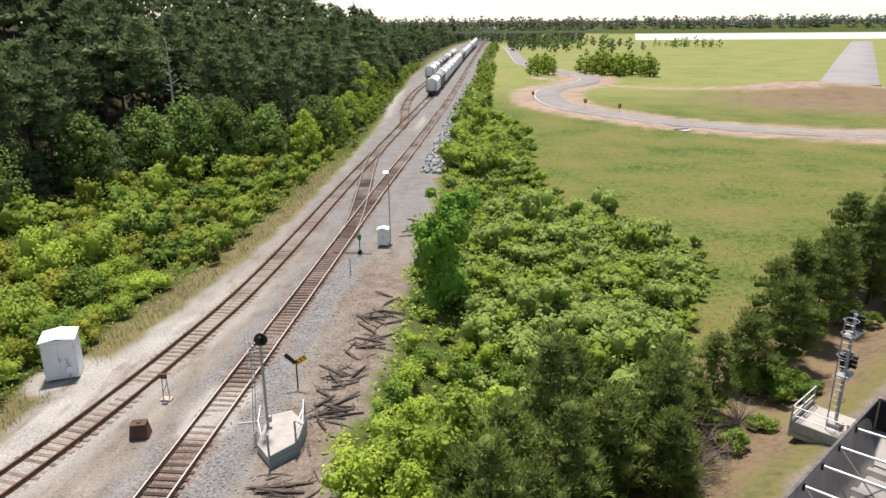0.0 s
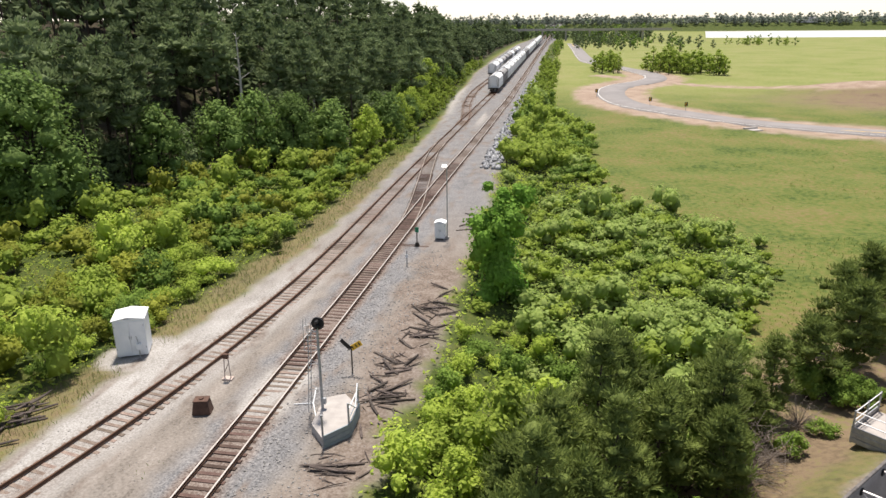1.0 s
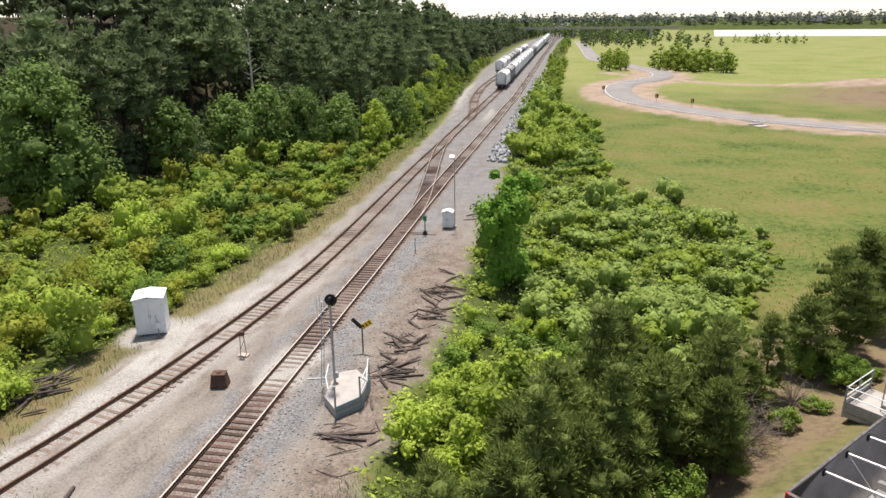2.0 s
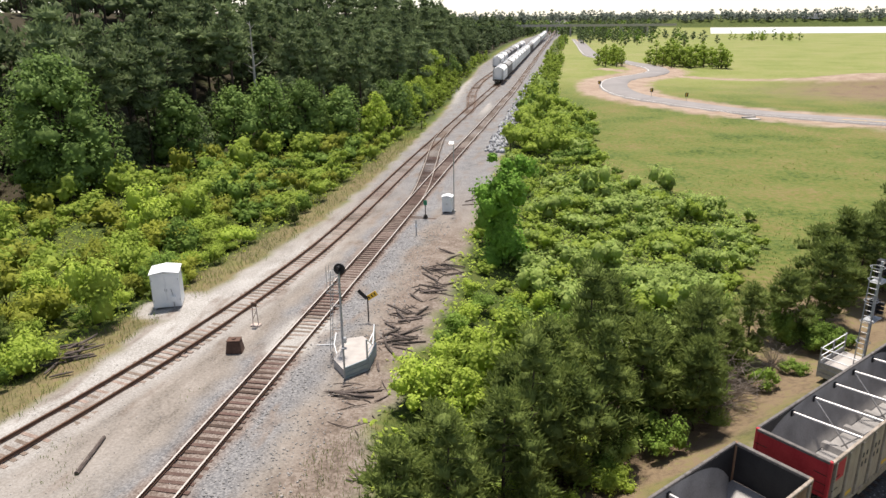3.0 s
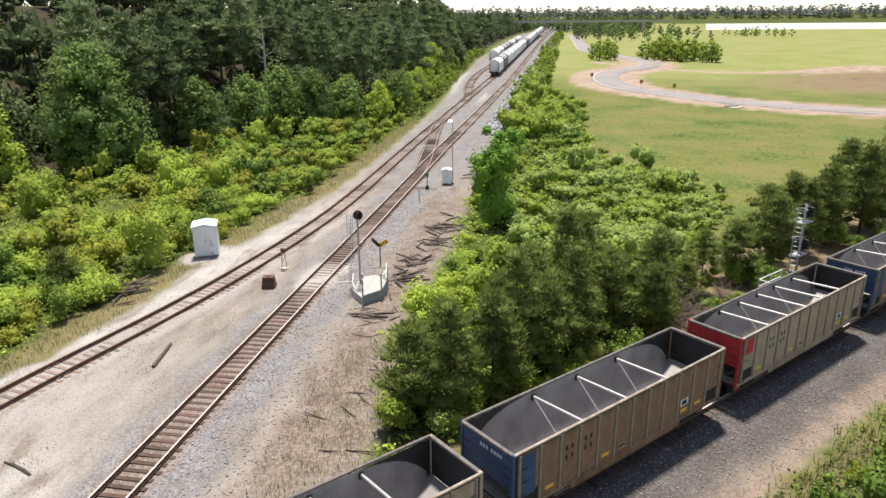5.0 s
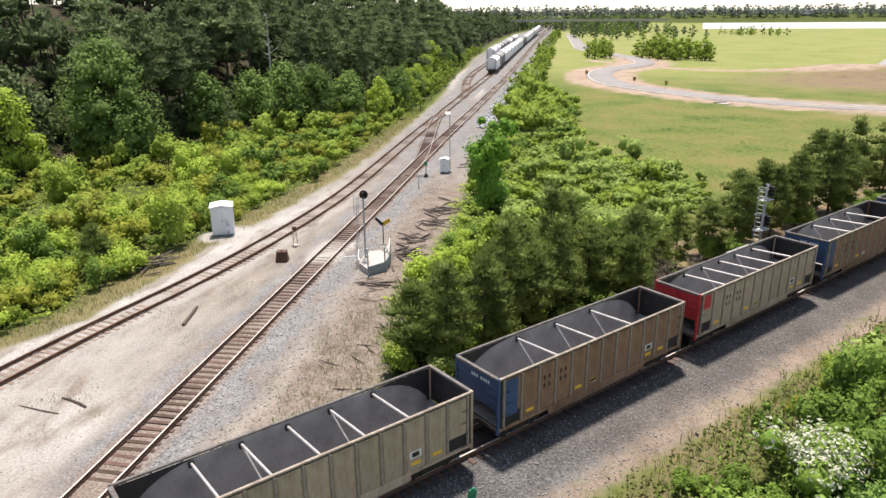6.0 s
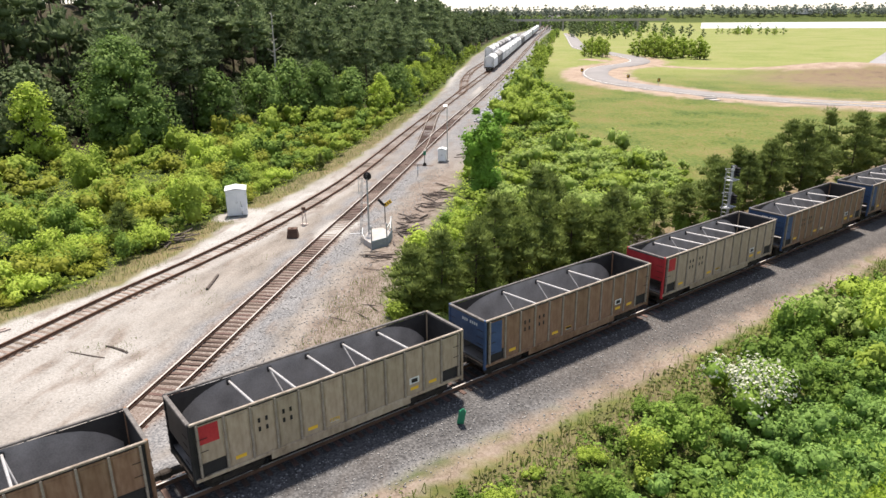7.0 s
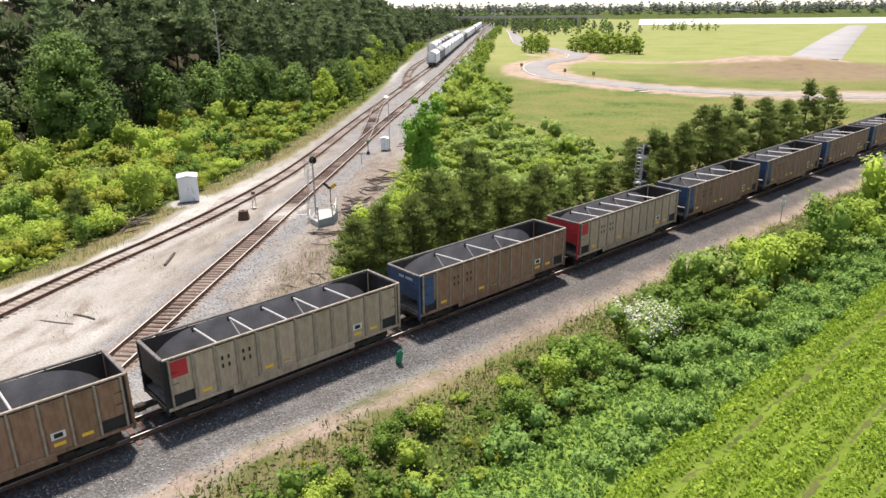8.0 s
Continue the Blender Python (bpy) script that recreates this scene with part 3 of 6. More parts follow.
def sweep_rail(name, line, off, z0=0.0, head="steel_rail"):
    _, nr = normals_of(line)
    k, p = len(line), len(PROFILE)
    c = line + nr * off
    v = np.empty((k, p, 3))
    v[:, :, :2] = c[:, None] + nr[:, None] * PROFILE[None, :, :1]
    v[:, :, 2] = z0 + PROFILE[None, :, 1]
    i, j = np.meshgrid(np.arange(k - 1), np.arange(p), indexing="ij")
    f = np.stack([i * p + j, i * p + (j + 1) % p, (i + 1) * p + (j + 1) % p, (i + 1) * p + j], -1).reshape(-1, 4)
    top = (j.ravel() == 6).astype(int)
    return mesh_of(name, v.reshape(-1, 3), f, [M["rust_rail"], M[head]], top)


def tie_mesh(mat, length):
    bm = box(B(), (0, 0, -0.295), (length, 0.22, 0.15))
    return data_of("tie", bm, M[mat])



def build_track(label, line, lo, hi, single, mat, lift=0.0, head="steel_rail", tie_len=2.5, dusty=(0, 0)):
    """A track: two rails, ties as parts where the camera passes, the rest joined."""
    t = root("railway_track", Matrix(), label, "railway track", "railway tracks", "structure")
    y = line[:, 1]
    ln = line[(y >= lo) & (y <= hi)]
    keep = np.array([i % (2 if q < 130 else 16) == 0 for i, q in enumerate(ln[:, 1])])
    for s in (-0.753, 0.753):
        part("rail", sweep_rail("rail", ln[keep], s, lift, head), None, t)
    me, me_pale = tie_mesh(mat, tie_len), tie_mesh("tie_pale", tie_len)
    d, _ = normals_of(ln)
    cum = np.arange(len(ln)) * 0.5
    rnd = random.Random(3)
    rest_v, rest_f = [], []
    corner = np.array([(x, yy, z) for z in (-0.34, -0.235) for yy in (-0.1, 0.1) for x in (-tie_len / 2, tie_len / 2)])
    cf = np.array([(0, 1, 3, 2), (4, 6, 7, 5), (0, 4, 5, 1), (2, 3, 7, 6), (0, 2, 6, 4), (1, 5, 7, 3)])
    count = 0
    for s in np.arange(0, cum[-1], 0.55):
        p = np.array([np.interp(s, cum, ln[:, 0]), np.interp(s, cum, ln[:, 1])])
        h = np.array([np.interp(s, cum, d[:, 0]), np.interp(s, cum, d[:, 1])])
        ang = math.atan2(h[1], h[0]) - math.pi / 2 + rnd.uniform(-0.02, 0.02)
        sx = rnd.uniform(-0.07, 0.07)
        if single[0] <= p[1] <= single[1] and count < 290:
            ob = part("tie", me_pale if dusty[0] < p[1] < dusty[1] else me, None, t)
            ob.matrix_basis = Matrix.Translation((p[0] + sx, p[1], lift + rnd.uniform(-0.012, 0.006))) @ Matrix.Rotation(ang, 4, "Z")
            count += 1
        else:
            c, sn = math.cos(ang), math.sin(ang)
            w = corner.copy()
            w[:, 0], w[:, 1] = corner[:, 0] * c - corner[:, 1] * sn + p[0] + sx, corner[:, 0] * sn + corner[:, 1] * c + p[1]
            w[:, 2] += lift
            rest_f.append(cf + 8 * len(rest_v))
            rest_v.append(w)
    if rest_v:
        ob = part("far_ties", mesh_of("far_ties", np.vstack(rest_v), np.vstack(rest_f), [M["tie_pale"]]), None, t)
        ob["kind"] = "stuff"
    return t


build_track("main railway track with shiny rails on dark ties in grey ballast", line_right, -30, 900, (-8, 100), "tie", tie_len=2.02, dusty=(30, 36.5))
build_track("side railway track with rusty rails on dusty pale ties", line_left, -25, 900, (0, 120), "tie_pale", -0.02, "rust_rail", tie_len=2.4)
build_track("crossover track curving between the two running lines", line_cross, 66, 116, (66, 92), "tie", -0.004, "worn_rail", tie_len=2.02)
build_track("rusty siding track curving off beside the woods", line_siding, 138, 700, (138, 200), "tie_pale", -0.01, "rust_rail")
build_track("coal line track under the standing hopper train", line_coal, -30, 130, (-20, 60), "tie", 0.004)

# ---- plants ----
def cards(c, nrm, size, aspect=0.6):
    """Leaf-shaped quads at the points c, facing nrm."""
    k = len(c)
    nrm = nrm / (np.linalg.norm(nrm, axis=1)[:, None] + 1e-9)
    r = rng.normal(size=(k, 3))
    u = np.cross(nrm, r)
    u /= np.linalg.norm(u, axis=1)[:, None] + 1e-9
    w = np.cross(nrm, u)
    s = np.broadcast_to(np.asarray(size, dtype=float), (k,))[:, None]
    v = np.stack([c - u * s * 0.5, c + w * s * 0.5 * aspect - nrm * s * 0.06, c + u * s * 0.5, c - w * s * 0.5 * aspect - nrm * s * 0.06], 1)
    f = np.arange(4 * k).reshape(k, 4)
    return v.reshape(-1, 3), f


def tubes(segs, sides=5):
    """Tapered limbs: rows of a, b, ra, rb."""
    vs, fs = [], []
    o = 0
    a = np.linspace(0, 2 * math.pi, sides, endpoint=False)
    for p, q, ra, rb in segs:
        p, q = np.array(p, float), np.array(q, float)
        d = q - p
        d /= np.linalg.norm(d) + 1e-9
        u = np.cross(d, (0.3, 0.9, 0.2))
        u /= np.linalg.norm(u)
        w = np.cross(d, u)
        ring = np.cos(a)[:, None] * u + np.sin(a)[:, None] * w
        vs += [p + ring * ra, q + ring * rb]
        i = np.arange(sides)
        fs.append(np.stack([o + i, o + (i + 1) % sides, o + sides + (i + 1) % sides, o + sides + i], 1))
        o += 2 * sides
    return np.vstack(vs), np.vstack(fs)


def sphere_dirs(k):
    v = rng.normal(size=(k, 3))
    return v / np.linalg.norm(v, axis=1)[:, None]


def blob_leaves(centres, radii, per, size, flat=0.85, up=0.35, fill=0.35):
    """Leaves over the upper and outer shell of several clumps."""
    cs, ns, sz = [], [], []
    for c, r, k in zip(centres, radii, per):
        d = sphere_dirs(k)
        d[:, 2] = np.where(d[:, 2] < -0.45, -d[:, 2], d[:, 2])
        q = 1.08 - (fill + 0.1) * rng.random(k) ** 1.6
        lump = 1 + 0.16 * np.sin(d[:, 0] * 5 + c[0]) * np.sin(d[:, 1] * 6 + c[1]) + 0.12 * np.sin(d[:, 2] * 8 + c[2])
        cs.append(c + d * (q * lump * r)[:, None] * np.array([1, 1, flat]))
        ns.append(d * 1.2 + 0.6 * rng.normal(size=(k, 3)) + np.array([0, 0, up]))
        sz.append(size * rng.uniform(0.6, 1.35, k))
    return np.vstack(cs), np.vstack(ns), np.concatenate(sz)


def cube_sphere(n):
    """Unit directions and quads of a cube blown up to a ball, n by n quads a side."""
    vs, fs = [], []
    t = np.tan(np.linspace(-1, 1, n + 1) * math.pi / 4)
    for ax in range(3):
        for sg in (-1, 1):
            a, b = np.meshgrid(t, t, indexing="ij")
            q = np.zeros((n + 1, n + 1, 3))
            q[..., ax], q[..., (ax + 1) % 3], q[..., (ax + 2) % 3] = sg, a * sg, b
            i = np.arange((n + 1) ** 2).reshape(n + 1, n + 1) + len(vs) * (n + 1) ** 2
            fs.append(np.stack([i[:-1, :-1], i[1:, :-1], i[1:, 1:], i[:-1, 1:]], -1).reshape(-1, 4))
            vs.append(q.reshape(-1, 3))
    v, f = np.vstack(vs), np.vstack(fs)
    v /= np.linalg.norm(v, axis=1)[:, None]
    _, one, back = np.unique(v.round(5), axis=0, return_index=True, return_inverse=True)
    return v[one], back.ravel()[f]


BALL = {n: cube_sphere(n) for n in (2, 3, 4)}


def shells(centres, radii, flat, n=2, fill=0.62):
    """The close inner foliage of the clumps, an uneven lump each."""
    d, q = BALL[n]
    vs, fs = [], []
    for i, (c, r) in enumerate(zip(centres, radii)):
        k = 1 + 0.17 * np.sin(d[:, 0] * 4 + 3 * c[0]) * np.sin(d[:, 1] * 5 + 2 * c[1]) + 0.12 * np.sin(d[:, 2] * 6 + c[2]) + rng.normal(size=len(d)) * 0.16
        vs.append(np.asarray(c) + d * (k * r * fill)[:, None] * np.array([1, 1, flat]))
        fs.append(q + i * len(d))
    return np.vstack(vs), np.vstack(fs)


def spikes(c, d, size, width):
    """Narrow tufts that start at c and point along d."""
    d = d / (np.linalg.norm(d, axis=1)[:, None] + 1e-9)
    side = np.cross(d, sphere_dirs(len(c)))
    side /= np.linalg.norm(side, axis=1)[:, None] + 1e-9
    s = np.asarray(size)[:, None]
    v = np.stack([c, c + d * s * 0.55 + side * s * width, c + d * s, c + d * s * 0.55 - side * s * width], 1).reshape(-1, 3)
    return v, np.arange(len(v)).reshape(-1, 4)


def both(a, b):
    return np.vstack([a[0], b[0]]), np.vstack([a[1], b[1] + len(a[0])])


def broadleaf_meshes(h, spread, leaves, size, mat, clear=0.25, blobs=16, seed=0, n=2):
    g = np.random.default_rng(seed)
    segs = [((0, 0, -0.3), (g.normal() * 0.1, g.normal() * 0.1, h * 0.35), h * 0.02 + 0.03, h * 0.013 + 0.02)]
    cs, rs = [], []
    for i in range(blobs):
        t = (i + 0.5) / blobs
        zz = h * (clear + (1 - clear) * t * 0.86)
        env = math.sin(min(1, (t * 0.85 + 0.2)) * math.pi) ** 0.6
        a = i * 2.4 + g.normal() * 0.4
        rr = spread * env * g.uniform(0.35, 0.75) * (0.3 if t > 0.92 else 1)
        c = np.array([math.cos(a) * rr, math.sin(a) * rr, zz])
        cs.append(c)
        rs.append(spread * g.uniform(0.30, 0.5) * (0.75 + 0.35 * env))
        segs.append(((0, 0, zz * 0.55), tuple(c), h * 0.008 + 0.01, 0.01))
    rs = np.array(rs)
    per = np.maximum(8, (leaves * rs ** 2 / (rs ** 2).sum()).astype(int))
    c, nn, sz = blob_leaves(cs, rs, per, size)
    v, f = both(cards(c, nn, sz, 0.62), shells(cs, rs, 0.85, n, 0.5))
    tv, tf = tubes(segs)
    return mesh_of("trunk", tv, tf, [M["bark"]]), mesh_of("crown", v, f, [mat], smooth=True)


def clump_pine(h, crown_from, radius, tufts, size, mat, seed, blob, levels=8, n=2, sides=5, wide_=0.15):
    """A pine whose limbs carry flattened clumps bristling with needle tufts."""
    g = np.random.default_rng(seed)
    lean = g.normal(size=2) * 0.02
    top = np.array([lean[0] * h, lean[1] * h, h])
    segs = [((0, 0, -0.3), tuple(top * 0.5), h * 0.011 + 0.03, h * 0.008 + 0.02), (tuple(top * 0.5), tuple(top), h * 0.008 + 0.02, 0.02)]
    cs, rs = [], []
    for i in range(levels):
        t = (i + 0.3) / levels
        env = (1 - t ** 2.0) * (0.62 + 0.38 * min(1, t * 3))
        for k in range(4 if t < 0.75 else 3):
            a = k * 1.7 + i * 2.4 + g.uniform(-0.5, 0.5)
            L = radius * env * g.uniform(0.35, 1.0)
            zz = h * (crown_from + (1 - crown_from) * t) + g.normal() * h * 0.02
            b0 = top * (zz / h)
            b1 = b0 + np.array([math.cos(a) * L, math.sin(a) * L, L * g.uniform(0.05, 0.4)])
            segs.append((tuple(b0), tuple(b1), 0.015 + h * 0.0018, 0.01))
            cs.append(b1)
            rs.append(blob * g.uniform(0.65, 1.25) * (0.75 + 0.3 * env))
    cs += [top * 0.96, top * 0.985]
    rs = np.array(rs + [blob * 0.6, blob * 0.4])
    per = np.maximum(4, (tufts * rs ** 2 / (rs ** 2).sum()).astype(int))
    c, nn, sz = blob_leaves(cs, rs * 0.86, per, size, 0.62, 0.2, 0.3)
    d = nn * np.array([0.9, 0.9, 0.6]) + np.array([0, 0, 0.6])
    v, f = both(spikes(c, d, sz, wide_), shells(cs, rs, 0.62, n, 0.62))
    tv, tf = tubes(segs, sides)
    return mesh_of("trunk", tv, tf, [M["bark"]]), mesh_of("crown", v, f, [mat], smooth=True)


def tree_proto(name, meshes, label, category, group):
    t = root(name, Matrix.Translation((0, 0, -500)), label, category, group)
    part("trunk", meshes[0], None, t)
    part("crown", meshes[1], None, t)
    return t


def place(proto, x, y, s, first=[]):
    """Stands the prototype itself first, then copies of it."""
    m = Matrix.LocRotScale((x, y, zat(x, y) - 0.05), Euler((0, 0, rnd.uniform(0, 6.28))), (s * rnd.uniform(0.92, 1.08), s * rnd.uniform(0.92, 1.08), s))
    if proto.name not in first:
        first.append(proto.name)
        proto.matrix_world = m
        return proto
    ob = copy_thing(proto, m)
    ob.scale = m.to_scale()
    return ob


rnd = random.Random(11)

# tall pines and broadleaf trees of the wood
tall = [tree_proto("pine_tree", clump_pine(h, cf, r, 1200, 0.76, M["pine_dark"], i, bl, 7),
                   "tall dark green pine with a bare lower trunk in the wood", "pine tree", "wood beside the line")
        for i, (h, cf, r, bl) in enumerate(((18, 0.42, 3.5, 1.35), (20, 0.50, 3.3, 1.3), (16.5, 0.30, 3.8, 1.4), (19, 0.44, 3.9, 1.45)))]
wide = [tree_proto("broadleaf_tree", broadleaf_meshes(h, sp, 6400 if i == 0 else 2100, 0.33 if i == 0 else 0.4, M[mt], 0.1, 30 if i == 0 else 18, i),
                   lb, "tree", "wood edge trees")
        for i, (h, sp, mt, lb) in enumerate(((13, 5.0, "leaf_tree", "broad leafy green tree at the wood's edge"), (9.5, 3.8, "leaf_tree", "rounded green tree at the wood's edge"),
                                             (8, 2.8, "leaf_light", "light green young tree at the wood's edge"), (11, 3.2, "leaf_light", "tall light green tree at the wood's edge")))]
dark = [tree_proto("broadleaf_tree", broadleaf_meshes(h, sp, 1500, 0.55, M["pine_dark"], 0.1, 16, 60 + i), "dark green full-crowned tree in the wood", "tree", "wood edge trees")
        for i, (h, sp) in enumerate(((13, 4.6), (11, 4.2)))]
hazy = [tree_proto("broadleaf_tree", broadleaf_meshes(h, sp, 1000, 0.6, M["leaf_haze"], 0.04, 12, 70 + i), "far tree by the bridge, leaves painted hazy grey-green", "tree", "trees by the bridge")
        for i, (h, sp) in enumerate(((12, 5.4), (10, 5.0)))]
# plainer crowns for trees that stand far off
far_pine = [clump_pine(h, cf, r, 120, 1.5, M["pine_dark"], 80 + i, 1.75, 2, 2, 3, 0.24) for i, (h, cf, r) in enumerate(((18, 0.42, 3.2), (20, 0.5, 3.0), (17, 0.34, 3.5), (19, 0.45, 3.4)))]
far_dark = [broadleaf_meshes(h, sp, 110, 1.1, M["pine_dark"], 0.1, 9, 84 + i, 2) for i, (h, sp) in enumerate(((13, 4.6), (11, 4.2)))]
far_wide = [broadleaf_meshes(h, sp, 100, 0.85, M[mt], 0.08, 6, 87 + i, 2) for i, (h, sp, mt) in enumerate(((13, 5.0, "leaf_mid"), (9.5, 3.8, "leaf_light"), (8, 2.8, "leaf_light"), (11, 3.2, "leaf_light")))]
# horizon trees carry the same painted haze
far_hazy = [broadleaf_meshes(h, sp, 40, 1.9, M["leaf_haze"], 0.02, 4, 93 + i, 2) for i, (h, sp) in enumerate(((12, 6.0), (9, 6.4), (14, 5.0)))]


def along_edge(tab, s):
    seg = np.linalg.norm(np.diff(tab, axis=0), axis=1)
    cum = np.concatenate([[0], np.cumsum(seg)])
    p = np.array([np.interp(s, cum, tab[:, 0]), np.interp(s, cum, tab[:, 1])])
    q = np.array([np.interp(s + 2, cum, tab[:, 0]), np.interp(s + 2, cum, tab[:, 1])])
    d = (q - p) / (np.linalg.norm(q - p) + 1e-9)
    return p, np.array([-d[1], d[0]])


F_LEN = np.linalg.norm(np.diff(FOREST, axis=0), axis=1).sum()
placed = []


def free(x, y, gap):
    for a, b in placed:
        if (a - x) ** 2 + (b - y) ** 2 < gap * gap:
            return False
    placed.append((x, y))
    return True


# the big rounded tree and its like, then the mixed front row
for x, y, i, s in ((-40, 65, 0, 1.32), (-36.5, 83, 1, 1.0), (-33, 93, 1, 0.95), (-29, 97, 1, 1.05), (-25, 101, 0, 0.72), (-20.5, 106, 1, 0.85), (-16.5, 112, 2, 1.0),
                   (-14.5, 120, 1, 0.8), (-14.5, 128, 2, 1.0), (-14, 136, 3, 0.8), (-16, 150, 2, 1.05), (-17, 160, 3, 0.9), (-19, 176, 3, 1.15), (-48, 57, 3, 1.1), (-61, 42, 0, 0.9),
                   (-55, 48, 1, 0.9), (-31, 104, 2, 0.8), (-21, 200, 2, 1.1), (-24, 225, 1, 1.0), (-27, 250, 2, 1.1), (-30, 280, 3, 1.0)):
    if free(x, y, 1.5):
        place(wide[i], x, y, s * (1.2 if y > 80 and i < 2 else 1.0))
for x, y, i in ((95, 850, 0), (70, 860, 1)):
    place(hazy[i], x, y, 1.0)
for x, y, i in ((-52, 62, 0), (-44, 78, 1)):
    place(dark[i], x, y, 1.1)
    placed.append((x, y))
for x, y, i, s in ((13.6, 27.2, 2, 0.88), (15.4, 30.0, 2, 0.72), (11.8, 24.6, 2, 0.55), (16.6, 26.4, 2, 0.66), (11.0, 30.5, 2, 0.45)):
    ob = place(wide[i], x, y, s)
    tagged(ob, "bright light green leafy tree among the young pines", "tree", "trees among the pines")
for x, y in ((-35.5, 106.5), (-34.6, 103.5), (-33.6, 100.5), (-32.6, 97.6), (-36, 103), (-34, 106)):     # clearing before the dead tree
    placed.append((x, y))
n_tall = 0
for _ in range(2600):
    if n_tall >= 150:
        break
    s = rnd.uniform(40, 380)
    depth = abs(rnd.gauss(0, 14)) + 3.5
    p, nn = along_edge(FOREST, s)
    x, y = p + nn * depth
    if free(x, y, 3.2):
        place(tall[rnd.randrange(4)], x, y, rnd.uniform(0.78, 1.1))
        n_tall += 1
for _ in range(110):
    s = rnd.uniform(60, 330)
    p, nn = along_edge(FOREST, s)
    x, y = p + nn * rnd.uniform(0.0, 16.0)
    if free(x, y, 2.4):
        place((dark[0], dark[1], dark[1], wide[1], wide[1], wide[1], wide[3])[rnd.randrange(7)], x, y, rnd.uniform(0.55, 1.0))


def joined(name, protos, spots, label, category):
    """Many far trees in one mesh; protos are pairs of a trunk and a crown."""
    vs, fs, ix, mats, cache = [], [], [], [], {}
    o = 0
    for i, pair in enumerate(protos):
        cache[i] = []
        for me in pair:
            if me.materials[0] not in mats:
                mats.append(me.materials[0])
            co = np.empty(len(me.vertices) * 3)
            me.vertices.foreach_get("co", co)
            lp = np.empty(len(me.loops), dtype=np.int32)
            me.loops.foreach_get("vertex_index", lp)
            cache[i].append((co.reshape(-1, 3), lp.reshape(-1, 4), mats.index(me.materials[0])))
    for p_i, x, y, s in spots:
        a, st = rnd.uniform(0, 6.28), rnd.uniform(0.85, 1.15)
        r = np.array([[math.cos(a), -math.sin(a), 0], [math.sin(a), math.cos(a), 0], [0, 0, st]]) * s
        base = np.array([x, y, zat(x, y)])
        for co, lp, mi in cache[p_i]:
            vs.append(co @ r.T + base)
            fs.append(lp + o)
            ix.append(np.full(len(lp), mi))
            o += len(co)
    return tagged(new(name, mesh_of(name, np.vstack(vs), np.vstack(fs), mats, np.concatenate(ix), smooth=True)), label, category, kind="stuff")


spots = []
for _ in range(9000):
    if len(spots) >= 500:
        break
    s = rnd.uniform(0, 420) if len(spots) < 520 else rnd.uniform(0, F_LEN)
    p, nn = along_edge(FOREST, s)
    depth = 12 + 170 * rnd.random() ** 1.5 if s < 420 else rnd.uniform(3, 120)
    x, y = p + nn * depth
    if free(x, y, 3.6):
        spots.append((rnd.randrange(6), x, y, rnd.uniform(0.85, 1.25)))
for _ in range(240):
    p, nn = along_edge(FOREST, rnd.uniform(290, 900))
    x, y = p + nn * (1.0 + 34 * rnd.random() ** 1.4)
    if free(x, y, 2.6):
        spots.append((rnd.choice((0, 3, 4, 5, 4, 5)), x, y, rnd.uniform(0.6, 1.1)))
for _ in range(160):
    p, nn = along_edge(FOREST, rnd.uniform(50, 230))
    x, y = p + nn * rnd.uniform(10, 60)
    if free(x, y, 2.4):
        spots.append((rnd.choice((4, 5, 0)), x, y, rnd.uniform(0.7, 1.15)))
joined("far_wood", far_pine + far_dark, spots, "dense dark pine wood covering the low hill", "wood")

# dark understory behind the wood's edge
spots = []
for _ in range(150):
    p, nn = along_edge(FOREST, rnd.uniform(40, 340))
    x, y = p + nn * rnd.uniform(2.5, 30)
    spots.append((rnd.randrange(2), x, y, rnd.uniform(0.3, 0.62)))
joined("understory", far_dark, spots, "dark leafy understory beneath the pines", "wood")

# woods beyond the lake and along the far line
spots = []
for i in range(800):
    x = rnd.uniform(-250, 1250) if i < 680 else rnd.uniform(-900, 2400)
    y = 1436 + rnd.random() ** 1.7 * 120
    spots.append((rnd.randrange(3), x, y, rnd.uniform(1.0, 1.75)))
joined("distant_wood", far_hazy, spots, "distant belt of trees along the horizon, painted hazy pale", "wood")
spots = []
for i in range(190):
    spots.append((rnd.randrange(3), rnd.uniform(-200, 110), rnd.uniform(845, 1000), rnd.uniform(1.0, 1.6)))
for i in range(70):
    spots.append((rnd.randrange(3), rnd.uniform(20, 125), rnd.uniform(520, 800), rnd.uniform(0.55, 1.0)))
joined("bridge_wood", far_dark + far_wide[:1], spots, "grey-green trees round the far road bridge", "wood")
spots = []
for i in range(58):
    t = rnd.random()
    spots.append((rnd.choice((2, 2, 3, 1)), 50 + 27 * t + rnd.gauss(0, 1.5), 300 + 26 * rnd.random(), rnd.uniform(0.75, 1.2)))
for i in range(22):
    spots.append((rnd.choice((2, 2, 3)), 25 + rnd.uniform(0, 12), 296 + rnd.uniform(0, 30), rnd.uniform(0.7, 1.1)))
for i in range(26):
    spots.append((rnd.randrange(4), rnd.uniform(150, 205), rnd.uniform(640, 700), rnd.uniform(0.5, 0.9)))
for i in range(60):
    yy = rnd.uniform(300, 700)
    spots.append((rnd.randrange(4), 6 - yy * 0.008 + rnd.uniform(2, 9), yy, rnd.uniform(0.3, 0.6)))
for i in range(110):
    yy = rnd.uniform(140, 330)
    spots.append((rnd.choice((1, 2, 2)), 7.5 + rnd.uniform(0, 6) - yy * 0.008, yy, rnd.uniform(0.3, 0.6)))
